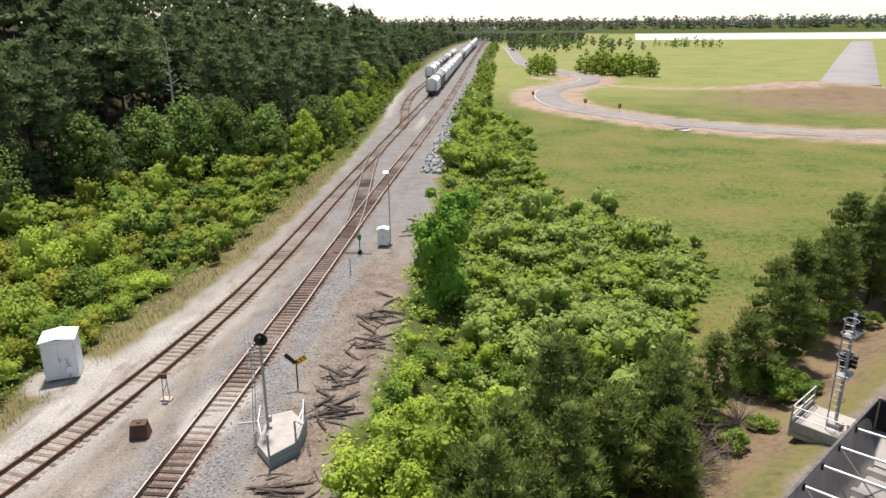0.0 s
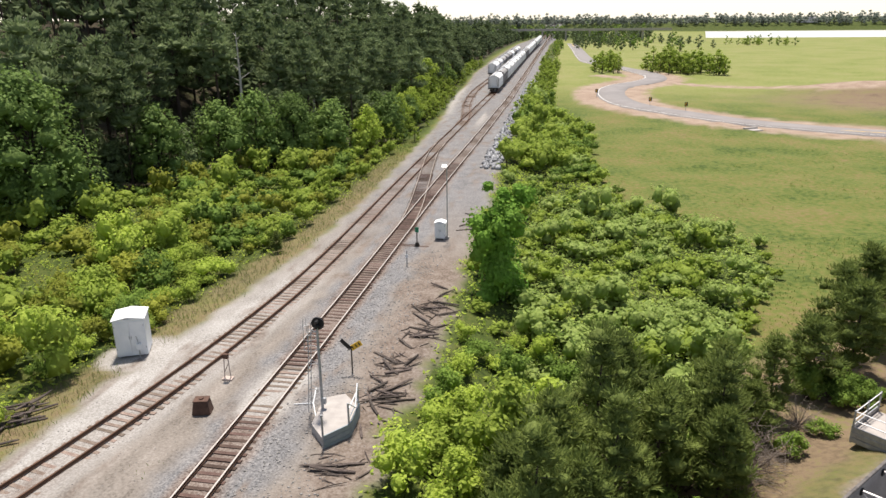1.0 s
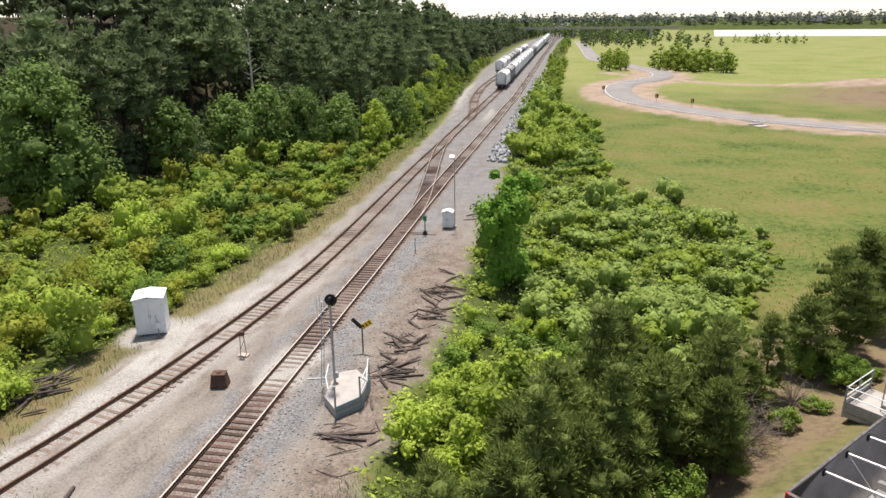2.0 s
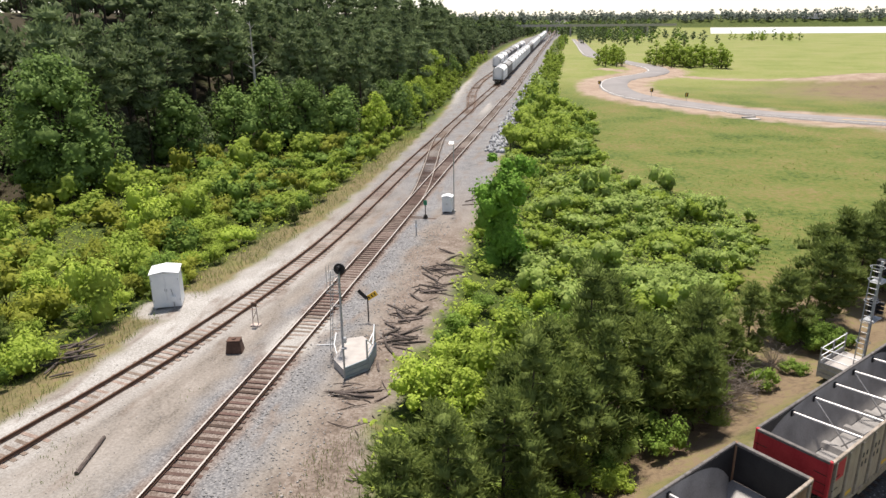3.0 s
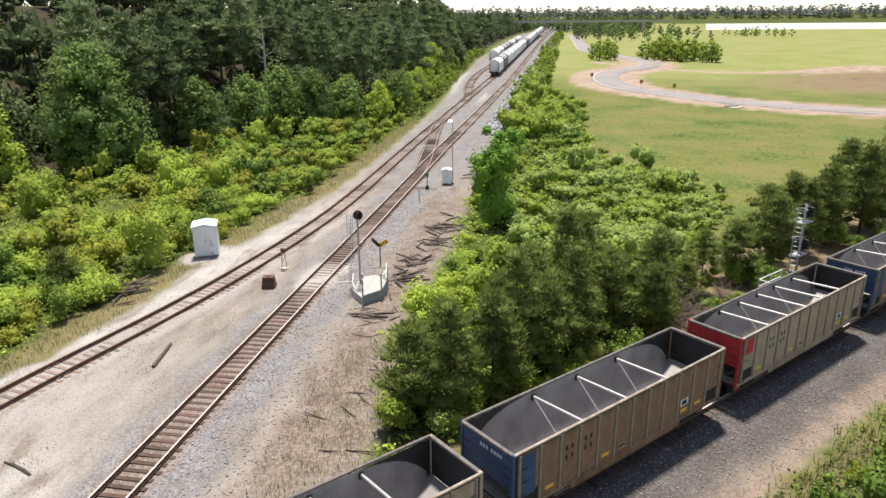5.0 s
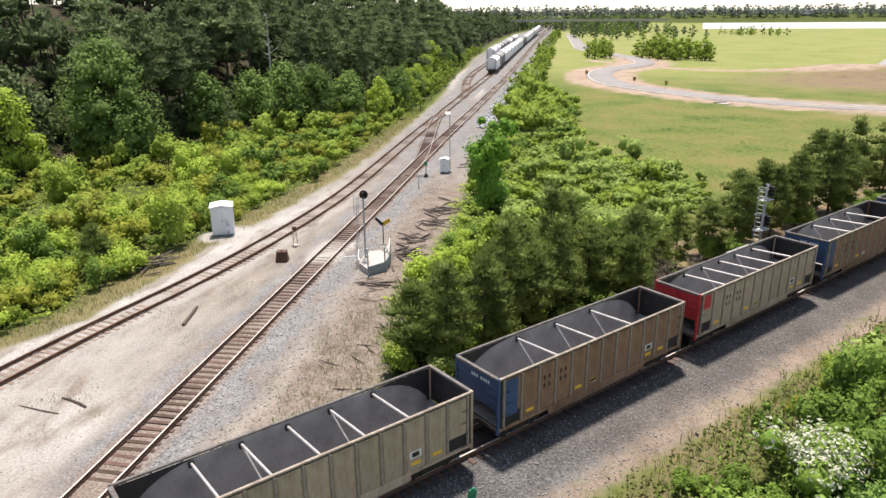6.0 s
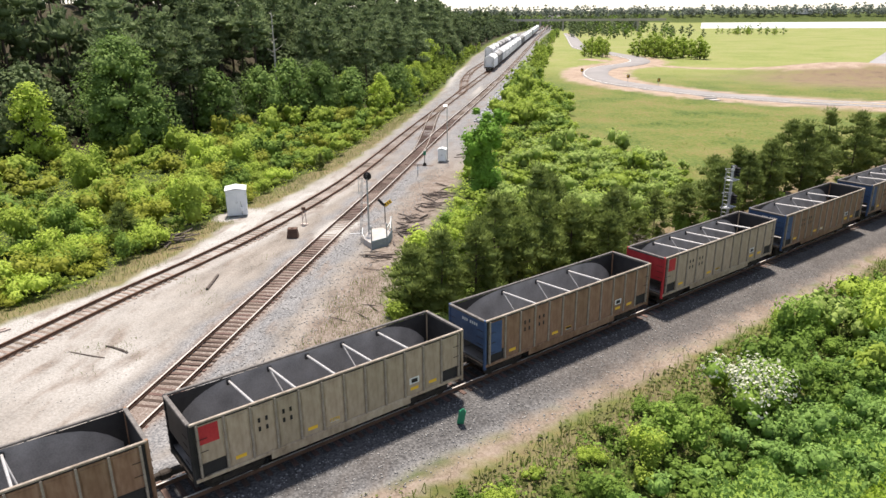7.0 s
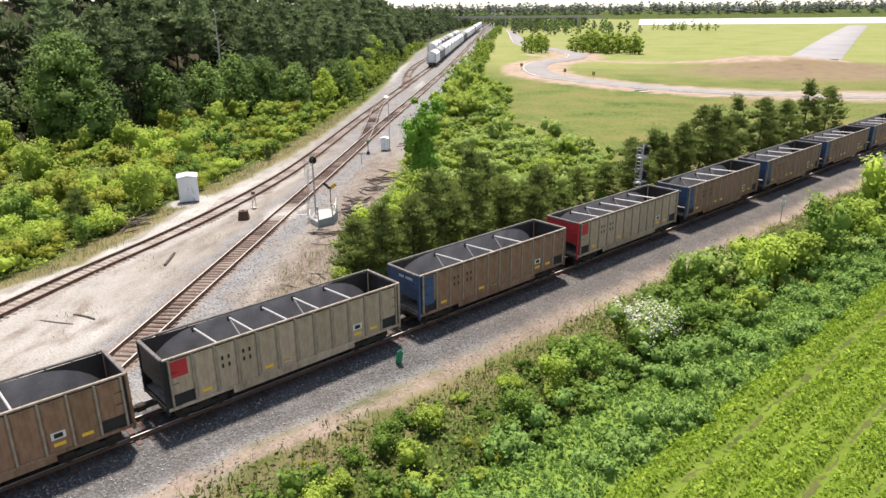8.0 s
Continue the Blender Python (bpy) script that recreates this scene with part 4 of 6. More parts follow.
for i in range(150):
    yy = rnd.uniform(112, 330)
    a, f_ = float(edge(EDGE_L, yy)) - 1.2, float(edge(FOREST, yy)) - 2
    spots.append((rnd.choice((1, 1, 2, 3)), rnd.uniform(min(a, f_), max(a, f_)), yy, rnd.uniform(0.2, 0.5)))
joined("roadside_grove", far_wide, spots, "light green grove of young trees beside the road bend", "grove")

# dead snags
def snag(x, y, h, label):
    g = random.Random(int(abs(x) * 10))
    t = root("dead_tree", Matrix.Translation((x, y, zat(x, y))), label, "dead tree")
    segs = [((0, 0, -0.3), (0.2, 0, h * 0.6), 0.28, 0.19), ((0.2, 0, h * 0.6), (0.1, 0.1, h), 0.19, 0.05)]
    tv, tf = tubes(segs, 7)
    part("trunk", mesh_of("trunk", tv, tf, [M["bare_wood"]]), None, t)
    limbs = []
    for i in range(16):
        z = h * g.uniform(0.5, 0.97)
        a, L = g.uniform(0, 6.28), g.uniform(0.7, 2.6) * (1.25 - z / h)
        e = (math.cos(a) * L, math.sin(a) * L, z + L * 0.6)
        limbs.append(((0.15, 0.05, z), e, 0.07, 0.03))
        limbs.append((e, (e[0] * 1.4 + g.uniform(-.3, .3), e[1] * 1.4, e[2] + L * 0.5), 0.02, 0.008))
    tv, tf = tubes(limbs)
    part("limbs", mesh_of("limbs", tv, tf, [M["bare_wood"]]), None, t)


snag(-35.5, 106.5, 17.5, "bleached leafless dead tree at the wood's edge")
snag(-31, 127, 15.0, "grey dead tree standing among the pines")

# shrubs
def bush_mesh(h, r, leaves, size, mat, blobs, seed, extra=None, n=2):
    g = np.random.default_rng(seed)
    cs = [np.array([g.normal() * r * 0.42, g.normal() * r * 0.42, h * g.uniform(0.3, 0.72)]) for _ in range(blobs)]
    rs = np.array([r * g.uniform(0.36, 0.6) for _ in range(blobs)])
    per = np.maximum(6, (leaves * rs ** 2 / (rs ** 2).sum()).astype(int))
    c, nn, sz = blob_leaves(cs, rs, per, size, 0.8 * h / (1.6 * r) + 0.2)
    c[:, 2] = np.maximum(c[:, 2], 0.03)
    v, f = cards(c, nn, sz, 0.6)
    leafs = len(f)
    v, f = both((v, f), shells(cs, rs, 0.8 * h / (1.6 * r) + 0.2, n))
    v[:, 2] = np.maximum(v[:, 2], -0.1)
    tv, tf = tubes([((0, 0, -0.2), tuple(q), 0.03, 0.01) for q in cs], 4)
    ix = np.zeros(len(f), int)
    if extra:
        ix[:leafs][(c[:, 2] > h * (0.52 + 0.12 * np.sin(3 * c[:, 0]))) & (rng.random(len(c)) < 0.55)] = 1
    return mesh_of("foliage", v, f, [M[mat]] + ([M[extra]] if extra else []), ix, smooth=True), mesh_of("stem", tv, tf, [M["bark"]])


def stand_bush(name, meshes, m, label, category, group=""):
    b = root(name, m, label, category, group)
    part("foliage", meshes[0], None, b)
    part("stem", meshes[1], None, b)
    return b


bush_kinds = {k: [bush_mesh(h, r, n, s, k, b, i * 7 + len(k)) for i, (h, r, n, s, b) in enumerate(
    ((2.6, 1.6, 920, 0.24, 8), (2.1, 1.9, 920, 0.24, 9), (3.6, 1.5, 960, 0.24, 9)))] for k in ("leaf_light", "leaf_mid", "leaf_yellow", "leaf_grey", "leaf_weed")}
far_bushes = {k: [bush_mesh(h, r, 160, 0.4, k, b, i * 7 + len(k), n=2) for i, (h, r, b) in enumerate(((2.6, 1.6, 6), (2.1, 1.9, 7), (3.6, 1.5, 7)))]
              for k in bush_kinds}
BUSH_LABEL = {"leaf_light": "leafy light green bush in the brush", "leaf_mid": "dark green leafy bush in the brush",
              "leaf_yellow": "yellow-green leafy bush in the brush", "leaf_grey": "pale grey-green vine-covered bush", "leaf_weed": "blue-green clump of tall weeds"}


extra_bushes = []


def bush(kind, x, y, s, group, zs=1.0, single=True):
    if not single:
        extra_bushes.append((kind, rnd.randrange(3), x, y, s, zs))
        return
    m = Matrix.LocRotScale((x, y, zat(x, y) - 0.05), Euler((0, 0, rnd.uniform(0, 6.28))), (s, s, s * zs))
    stand_bush("bush", bush_kinds[kind][rnd.randrange(3)], m, BUSH_LABEL[kind], "bush", group)


placed = []
nb = 0
for _ in range(4000):
    if nb >= 330:
        break
    y = rnd.uniform(4, 112)
    a, b = float(edge(EDGE_L, y)) - 3.6, float(edge(FOREST, y))
    x = rnd.uniform(max(b, -62), a) if rnd.random() < 0.6 else a - abs(rnd.gauss(0, 8))
    if x < max(b, -62):
        continue
    if (x + 11.2) ** 2 + (y - 36.5) ** 2 < 7 or not free(x, y, 1.9):
        continue
    k = rnd.choices(("leaf_light", "leaf_mid", "leaf_yellow"), (0.6, 0.15, 0.25))[0]
    bush(k, x, y, rnd.uniform(0.55, 1.4) * (0.7 if x > a - 3 else 1), "brush beside the side track", rnd.uniform(0.75, 1.2), x > a - 10 and y < 56)
    nb += 1
for x, y, s in ((-13.2, 39.5, 0.8), (-14.3, 33.5, 1.25), (-22, 52, 1.45), (-24, 54, 1.3), (-26, 27, 1.35), (-13.5, 42, 0.6), (-10.6, 62, 0.5), (-12.5, 60, 0.45), (-31, 44, 1.4), (-18, 22, 1.0)):
    bush("leaf_mid" if s < 1 else "leaf_light", x, y, s, "brush beside the side track", 1.15)
placed = []
nb = 0
for _ in range(6000):
    if nb >= 330:
        break
    y = rnd.uniform(14, 170) if rnd.random() < 0.75 else rnd.uniform(20, 75)
    a, b = float(edge(EDGE_R, y)) + 1.3, float(edge(SHRUB_R, y))
    x = rnd.uniform(a, b + 1)
    if (x - 15.15) * COAL_N[0] + (y - 9) * COAL_N[1] > -6 or not free(x, y, 1.7):
        continue
    inner = (x - a) / max(1, b - a)
    k = rnd.choices(("leaf_light", "leaf_mid", "leaf_grey"), (0.55, 0.12, 0.6 if inner > 0.35 and y < 80 else 0.05))[0]
    s = rnd.uniform(0.55, 0.95) * (1.15 if y < 34 else 1.7 if y > 96 else 0.85) * (0.7 if inner > 0.8 else 1)
    bush(k, x, y, s, "brush between the lines", rnd.uniform(0.6, 1.1), y < 44)
    nb += 1
for _ in range(95):                                      # low mounds of vines
    y = rnd.uniform(33, 82)
    a, b = float(edge(EDGE_R, y)) + 6, float(edge(SHRUB_R, y))
    bush(rnd.choice(("leaf_grey", "leaf_grey", "leaf_grey", "leaf_light")), rnd.uniform(a, b), y, rnd.uniform(0.5, 1.2), "", rnd.uniform(0.6, 1.05), False)
nb = 0
for _ in range(6000):
    if nb >= 230:
        break
    s = rnd.uniform(-24, 110)
    d = rnd.uniform(7.3, 13.4) + (rnd.uniform(0, 3) if s > 34 else 0)
    x, y = COAL_P + COAL_D * s + COAL_N * d
    if not free(x, y, 1.15):
        continue
    k = rnd.choices(("leaf_light", "leaf_mid", "leaf_yellow", "leaf_grey"), (0.2, 0.62, 0.06, 0.12))[0]
    size = rnd.uniform(0.3, 0.7) * (0.7 if d < 8.3 else 1.0) * (1.35 if s > 14 else 0.9)
    bush(k, x, y, size, "brush beside the coal line", rnd.uniform(0.8, 1.2), s < 28 and d < 12.6 and nb < 100)
    nb += 1
for s, d, sz, k in ((12, 10.3, 1.1, "leaf_mid"), (22, 11.2, 1.35, "leaf_light"), (26, 11.6, 1.3, "leaf_light"), (31, 12.4, 1.3, "leaf_mid"), (44, 12, 1.7, "leaf_light"), (48, 13, 1.8, "leaf_yellow"), (53, 12.5, 1.6, "leaf_light"),
                    (36, 12.8, 1.4, "leaf_light"), (3, 10.5, 0.85, "leaf_mid")):
    p = COAL_P + COAL_D * s + COAL_N * d
    bush(k, p[0], p[1], sz, "brush beside the coal line", 1.1)
for _ in range(230):                                     # rounded clumps of tall weeds at the field's edge
    p = COAL_P + COAL_D * rnd.uniform(-30, 50) + COAL_N * rnd.uniform(11.8, 17.0)
    bush("leaf_weed", p[0], p[1], rnd.uniform(0.3, 0.55), "", rnd.uniform(0.8, 1.15), False)
vs, fs, ix, o = [], [], [], 0
kinds = list(bush_kinds)
for kind, i, x, y, s, zs in extra_bushes:
    a = rnd.uniform(0, 6.28)
    r = np.array([[math.cos(a), -math.sin(a), 0], [math.sin(a), math.cos(a), 0], [0, 0, zs]]) * s
    for me, mi in zip(far_bushes[kind][i], (kinds.index(kind), len(kinds))):
        co = np.empty(len(me.vertices) * 3)
        me.vertices.foreach_get("co", co)
        lp = np.empty(len(me.loops), dtype=np.int32)
        me.loops.foreach_get("vertex_index", lp)
        vs.append(co.reshape(-1, 3) @ r.T + np.array([x, y, zat(x, y) - 0.05]))
        fs.append(lp.reshape(-1, 4) + o)
        ix.append(np.full(len(fs[-1]), mi))
        o += len(vs[-1])
tagged(new("brush", mesh_of("brush", np.vstack(vs), np.vstack(fs), [M[k] for k in kinds] + [M["bark"]], np.concatenate(ix), smooth=True)), "farther thicket of mixed green bushes", "brush", kind="stuff")
stand_bush("flowering_bush", bush_mesh(3.2, 1.9, 2800, 0.2, "leaf_mid", 16, 91, "blossom"), Matrix.Translation((28.9, 7.4, zat(28.9, 7.4) - 0.1)),
           "bush covered in white blossom beside the coal line", "flowering bush")
stand_bush("flowering_bush", bush_mesh(1.3, 1.5, 500, 0.2, "leaf_grey", 8, 92, "blossom"), Matrix.Translation((20.3, 36.5, zat(20.3, 36.5))),
           "low bush with white blossom in the brush", "flowering bush")

# the vine-covered tall tree beside the ballast
vt = root("vine_covered_tree", Matrix.Translation((11.2, 51.0, zat(11.2, 51.0))), "tall slim tree wrapped in deep green vines", "tree")
g = np.random.default_rng(5)
cs = [np.array([g.normal() * (1.15 - 0.05 * z), g.normal() * 0.9, z]) for z in np.linspace(0.6, 8.0, 30)]
rs = np.array([1.25 - 0.05 * c[2] + g.uniform(-0.35, 0.3) for c in cs])
cs += [np.array([-1.1, 0.2, 8.9]), np.array([1.2, 0.1, 8.7]), np.array([0.1, -0.2, 8.3])]
rs = np.concatenate([rs, [0.42, 0.5, 0.6]])
c, nn, sz = blob_leaves(cs, rs, np.full(len(cs), 180), 0.3, 1.15, 0.2, 0.7)
v, f = both(cards(c, nn, sz, 0.65), shells(cs, rs, 1.15, 3, 0.6))
tv, tf = tubes([((0, 0, -0.3), (0.1, 0, 8), 0.16, 0.05)])
part("trunk", mesh_of("trunk", tv, tf, [M["bark"]]), None, vt)
part("crown", mesh_of("crown", v, f, [M["leaf_vine"]], smooth=True), None, vt)

# young pines along the coal line
young = [tree_proto("pine_tree", clump_pine(h, 0.15, r, tu, 0.36, M["pine_near"], 30 + i, 0.72, 9, 2, 5, 0.085),
                    "young bushy pine beside the coal line", "pine tree", "young pines beside the coal line")
         for i, (h, r, tu) in enumerate(((7.0, 2.0, 3700), (6.2, 1.9, 3300), (7.8, 2.0, 3900), (5.4, 2.0, 3200)))]
placed = []
for s, d, k, sc_ in ((2.6, -8.2, 3, .9), (4.2, -7.2, 2, .8), (4.6, -9.6, 1, .85), (6.6, -7.6, 0, .95), (9, -8.4, 2, 1.0), (9.8, -10.8, 1, .95), (11.5, -8.6, 3, 1.1), (12.8, -11, 0, 1.0),
                     (14.5, -8.8, 2, .9), (15.8, -11.4, 2, 1.08), (17.6, -9.2, 1, 1.0), (18.8, -12.6, 0, 1.05), (19.6, -7.6, 1, .85), (21.2, -8.4, 2, .8), (20.5, -10.2, 3, .9), (22.6, -9.6, 0, .8), (24.3, -10.5, 1, .92), (26, -9.4, 3, .62), (28.6, -9.6, 0, .72), (34, -9.8, 3, 0.9),
                     (37.5, -9.0, 1, 1.0), (40, -11, 0, .9), (43, -9.4, 2, .82), (45, -11.8, 1, 1.05), (48, -9.6, 0, 1.0), (51, -11, 3, 1.1), (54, -9.6, 2, 1.05), (56.5, -12, 0, 1.15), (59, -10, 1, 1.1),
                     (63, -11, 2, 1.1), (67, -9.6, 0, 1.2), (71, -11, 3, 1.1), (75, -10, 1, 1.2), (82, -10.5, 2, 1.2), (90, -10, 0, 1.2)):
    p = COAL_P + COAL_D * s + COAL_N * d
    place(young[k], p[0] + rnd.uniform(-.5, .5), p[1] + rnd.uniform(-.5, .5), sc_)
for x, y, k, s in ((-16.5, 27, 3, .75), (-9.9, 57.5, 1, .33), (-15, 54, 0, .3), (-18, 66, 2, .3)):
    place(young[k], x, y, s)

for i in range(34):
    s, d = rnd.uniform(2, 70), -rnd.uniform(6.6, 9.5)
    p = COAL_P + COAL_D * s + COAL_N * d
    bush("leaf_mid", p[0], p[1], rnd.uniform(0.35, 0.8), "brush under the young pines", rnd.uniform(0.8, 1.2))

# a leafless twiggy bush among the pines
tw = []
g = random.Random(4)
for i in range(42):
    a, e = g.uniform(0, 6.28), g.uniform(0.35, 1.4)
    L = g.uniform(0.9, 2.3)
    q = (math.cos(a) * L * math.cos(e), math.sin(a) * L * math.cos(e), L * math.sin(e))
    tw.append(((0, 0, 0), q, 0.02, 0.008))
    for j in range(6):
        b, l2 = a + g.uniform(-1.9, 1.9), g.uniform(0.3, 0.9)
        m_ = g.uniform(0.35, 1)
        o = (q[0] * m_, q[1] * m_, q[2] * m_)
        tw.append((o, (o[0] + math.cos(b) * l2, o[1] + math.sin(b) * l2, o[2] + l2 * g.uniform(-0.2, 0.7)), 0.009, 0.004))
tv, tf = tubes(tw, 4)
for s, d, sc_ in ((23.4, -7.6, 1.35), (29.5, -8.2, 0.8), (21.4, -6.9, 0.9), (24.6, -8.4, 1.1)):
    p = COAL_P + COAL_D * s + COAL_N * d
    ob = new("bare_bush", mesh_of("bare_bush", tv, tf, [M["twig"]]))
    ob.matrix_world = Matrix.LocRotScale((p[0], p[1], zat(*p) - 0.05), Euler((0, 0, s)), (sc_,) * 3)
    tagged(ob, "leafless grey twiggy bush under the pines", "bush")


# low growth, one object for each kind of cover
def scatter(name, xs, ys, size, mat, label, category, rise=0.25, layers=1, thin=0.55, upright=False):
    x, y = np.repeat(xs, layers), np.repeat(ys, layers)
    x, y = x + rng.normal(size=len(x)) * 0.22, y + rng.normal(size=len(y)) * 0.22
    z = gz(x, y) + rise * rng.random(len(x)) ** 1.5
    c = np.stack([x, y, z], 1)
    nn = rng.normal(size=(len(x), 3))
    if upright:
        nn[:, 2] *= 0.25
        h = size * rng.uniform(0.5, 1.4, len(x))
        u = np.stack([-nn[:, 1], nn[:, 0], 0 * x], 1)
        u /= np.linalg.norm(u, axis=1)[:, None] + 1e-9
        lean = rng.normal(size=(len(x), 3)) * 0.25
        lean[:, 2] = 1
        tip = c + lean * h[:, None]
        w = u * (h * thin * 0.5)[:, None]
        v = np.stack([c - w * 0.4, c + w * 0.4, tip + w * 0.5, tip - w * 0.5], 1).reshape(-1, 3)
        f = np.arange(len(v)).reshape(-1, 4)
    else:
        nn[:, 2] = np.abs(nn[:, 2]) + 0.7
        v, f = cards(c, nn, size * rng.uniform(0.5, 1.4, len(x)), thin)
    return tagged(new(name, mesh_of(name, v, f, [M[mat]])), label, category, kind="stuff")


def zone(k, ylo, yhi, xlo, xhi, test):
    x, y = rng.uniform(xlo, xhi, k), rng.uniform(ylo, yhi, k)
    ok = test(x, y)
    return x[ok], y[ok]


def across(x, y):
    return (x - COAL_P[0]) * COAL_N[0] + (y - COAL_P[1]) * COAL_N[1]


left_zone = lambda x, y: (x < edge(EDGE_L, y) - 2.9 + wob(x, y, 0.7)) & (x > edge(FOREST, y) - 4) & ((x + 11.2) ** 2 + (y - 36.6) ** 2 > 3)
right_zone = lambda x, y: (x > edge(EDGE_R, y) + 0.2 + 0.8 * wob(x, y, 0.9)) & (x < edge(SHRUB_R, y) + 1.5 * wob(x, y, 0.5)) & (across(x, y) < -5)
bx, by = zone(15000, 2, 115, -62, -6, left_zone)
scatter("undergrowth", bx, by, 0.3, "leaf_light", "low leafy undergrowth covering the ground by the side track", "undergrowth", 0.35, 2)
bx, by = zone(5000, 2, 115, -40, -6, left_zone)
scatter("yellow_undergrowth", bx, by, 0.3, "leaf_yellow", "yellow-green low weeds by the side track", "undergrowth", 0.7, 2)
bx, by = zone(20000, 12, 170, 5, 42, right_zone)
scatter("undergrowth", bx, by, 0.34, "leaf_light", "low leafy undergrowth between the railway lines", "undergrowth", 0.35, 2)
bx, by = zone(16000, 28, 84, 10, 40, lambda x, y: right_zone(x, y) & (x - edge(EDGE_R, y) > 5))
scatter("vine_cover", bx, by, 0.36, "leaf_grey", "pale green creeping vines over the brush", "vines", 0.6, 1)
bx, by = zone(32000, -25, 60, 8, 70, lambda x, y: (across(x, y) > 6.9 + 0.5 * wob(x, y, 0.8)) & (across(x, y) < 13.4))
scatter("undergrowth", bx, by, 0.21, "leaf_mid", "low green weeds beside the coal line", "undergrowth", 0.5, 3)
bx, by = zone(76000, -25, 60, 8, 70, lambda x, y: (across(x, y) > 5.5 + 0.5 * wob(x, y, 0.8)) & (across(x, y) < 13.2))
half = rng.random(len(bx)) < 0.55
scatter("rough_grass", bx[half], by[half], 0.34, "grass", "rough green grass between the path and the brush", "grass", 0, 2, 0.22, True)
scatter("rough_weeds", bx[~half], by[~half], 0.28, "path_weed", "brownish mixed weeds between the path and the brush", "weeds", 0.3, 2)
bx, by = zone(8200, -25, 60, 8, 70, lambda x, y: (np.abs(across(x, y) - 6.7) < 1.7 + 0.5 * wob(x, y, 0.8)))
scatter("dry_grass", bx, by, 0.2, "dry_grass", "dry straw-coloured grass along the dirt path", "grass", 0, 4, 0.2, True)
bx, by = zone(42000, -25, 60, 8, 70, lambda x, y: (across(x, y) > 4.7) & (across(x, y) < 8.6) & (wob(x, y, 0.9, 1.0) + 0.8 * wob(x, y, 2.6, 2.0) + 0.5 * (across(x, y) - 6.4) > 0.25))
scatter("path_weeds", bx, by, 0.17, "path_weed", "low mixed green and reddish weeds beside the path", "weeds", 0.16, 3)
strip = lambda x, y: (x < edge(EDGE_L, y) - 0.3 + 0.4 * wob(x, y, 1.1)) & (x > edge(EDGE_L, y) - 4.2 + wob(x, y, 0.7)) & ((x + 11.2) ** 2 + (y - 36.6) ** 2 > 4)
bx, by = zone(17000, 0, 120, -26, -6, strip)
scatter("dry_grass", bx, by, 0.17, "dry_grass", "dry straw-coloured grass strip beside the side track", "grass", 0, 2, 0.22, True)
bx, by = zone(19000, 0, 120, -26, -6, strip)
scatter("green_grass", bx, by, 0.22, "grass", "green grass strip beside the side track", "grass", 0, 2, 0.25, True)
field = lambda x, y: (x > edge(SHRUB_R, y) - 2) & (across(x, y) < -11)
bx, by = zone(9000, 25, 75, 14, 70, field)
scatter("field_grass", bx, by, 0.12, "grass", "rough green meadow grass in the open field", "grass", 0, 1, 0.9, True)
bx, by = zone(5200, 50, 150, 20, 100, lambda x, y: field(x, y) & (wob(x, y, 0.2, 3.0) + 0.7 * wob(x, y, 0.9) > 0.3))
scatter("field_weeds", bx, by, 0.2, "grass", "scattered low dark weeds in the field", "weeds", 0.2, 3)
corner = lambda x, y: (across(x, y) < -4.2) & (across(x, y) > -16) & (x > 5.2 + 0.9 * wob(x, y, 0.9)) & (y < 30) & (x < edge(EDGE_R, y) + 5)
bx, by = zone(9000, 4, 30, 4, 20, corner)
scatter("green_grass", bx, by, 0.16, "grass", "tufts of green grass under the young pines", "grass", 0, 2, 0.25, True)
bx, by = zone(900, 4, 30, 4, 20, corner)
scatter("dry_grass", bx, by, 0.16, "dry_grass", "dry grass tufts under the young pines", "grass", 0, 2, 0.25, True)
clumpy = lambda x, y: (x > edge(EDGE_L, y) + 0.4) & (x < -3) & (wob(x, y, 0.6, 4.0) + wob(x, y, 1.9, 1.0) * 0.6 > 0.75) & (np.abs(x - np.interp(y, line_left[:, 1], line_left[:, 0])) > 1.8)
bx, by = zone(2600, 0, 26, -16, -3, clumpy)
scatter("sparse_weeds", bx, by, 0.11, "grass", "sparse green weeds in the gravel between the tracks", "weeds", 0, 2, 0.4, True)

# crop rows: low leafy plants in lines along the coal line
def canopy(name, s0, s1, d0, d1, step, height, mat, label, category):
    """A close leafy cover: a lumpy sheet with leaves standing out of it."""
    s, d = np.meshgrid(np.arange(s0, s1, step), np.arange(d0, d1, step))
    s = s + rng.normal(size=s.shape) * step * 0.28
    d = d + rng.normal(size=d.shape) * step * 0.28
    hgt = height(s, d)
    x, y = COAL_P[0] + COAL_D[0] * s + COAL_N[0] * d, COAL_P[1] + COAL_D[1] * s + COAL_N[1] * d
    z = gz(x, y) + hgt
    m, k = s.shape
    i = np.arange(m * k).reshape(m, k)
    f = np.stack([i[:-1, :-1], i[1:, :-1], i[1:, 1:], i[:-1, 1:]], -1).reshape(-1, 4)
    v = np.stack([x, y, z], -1).reshape(-1, 3)
    return tagged(new(name, mesh_of(name, v, f, [M[mat]])), label, category, kind="stuff")


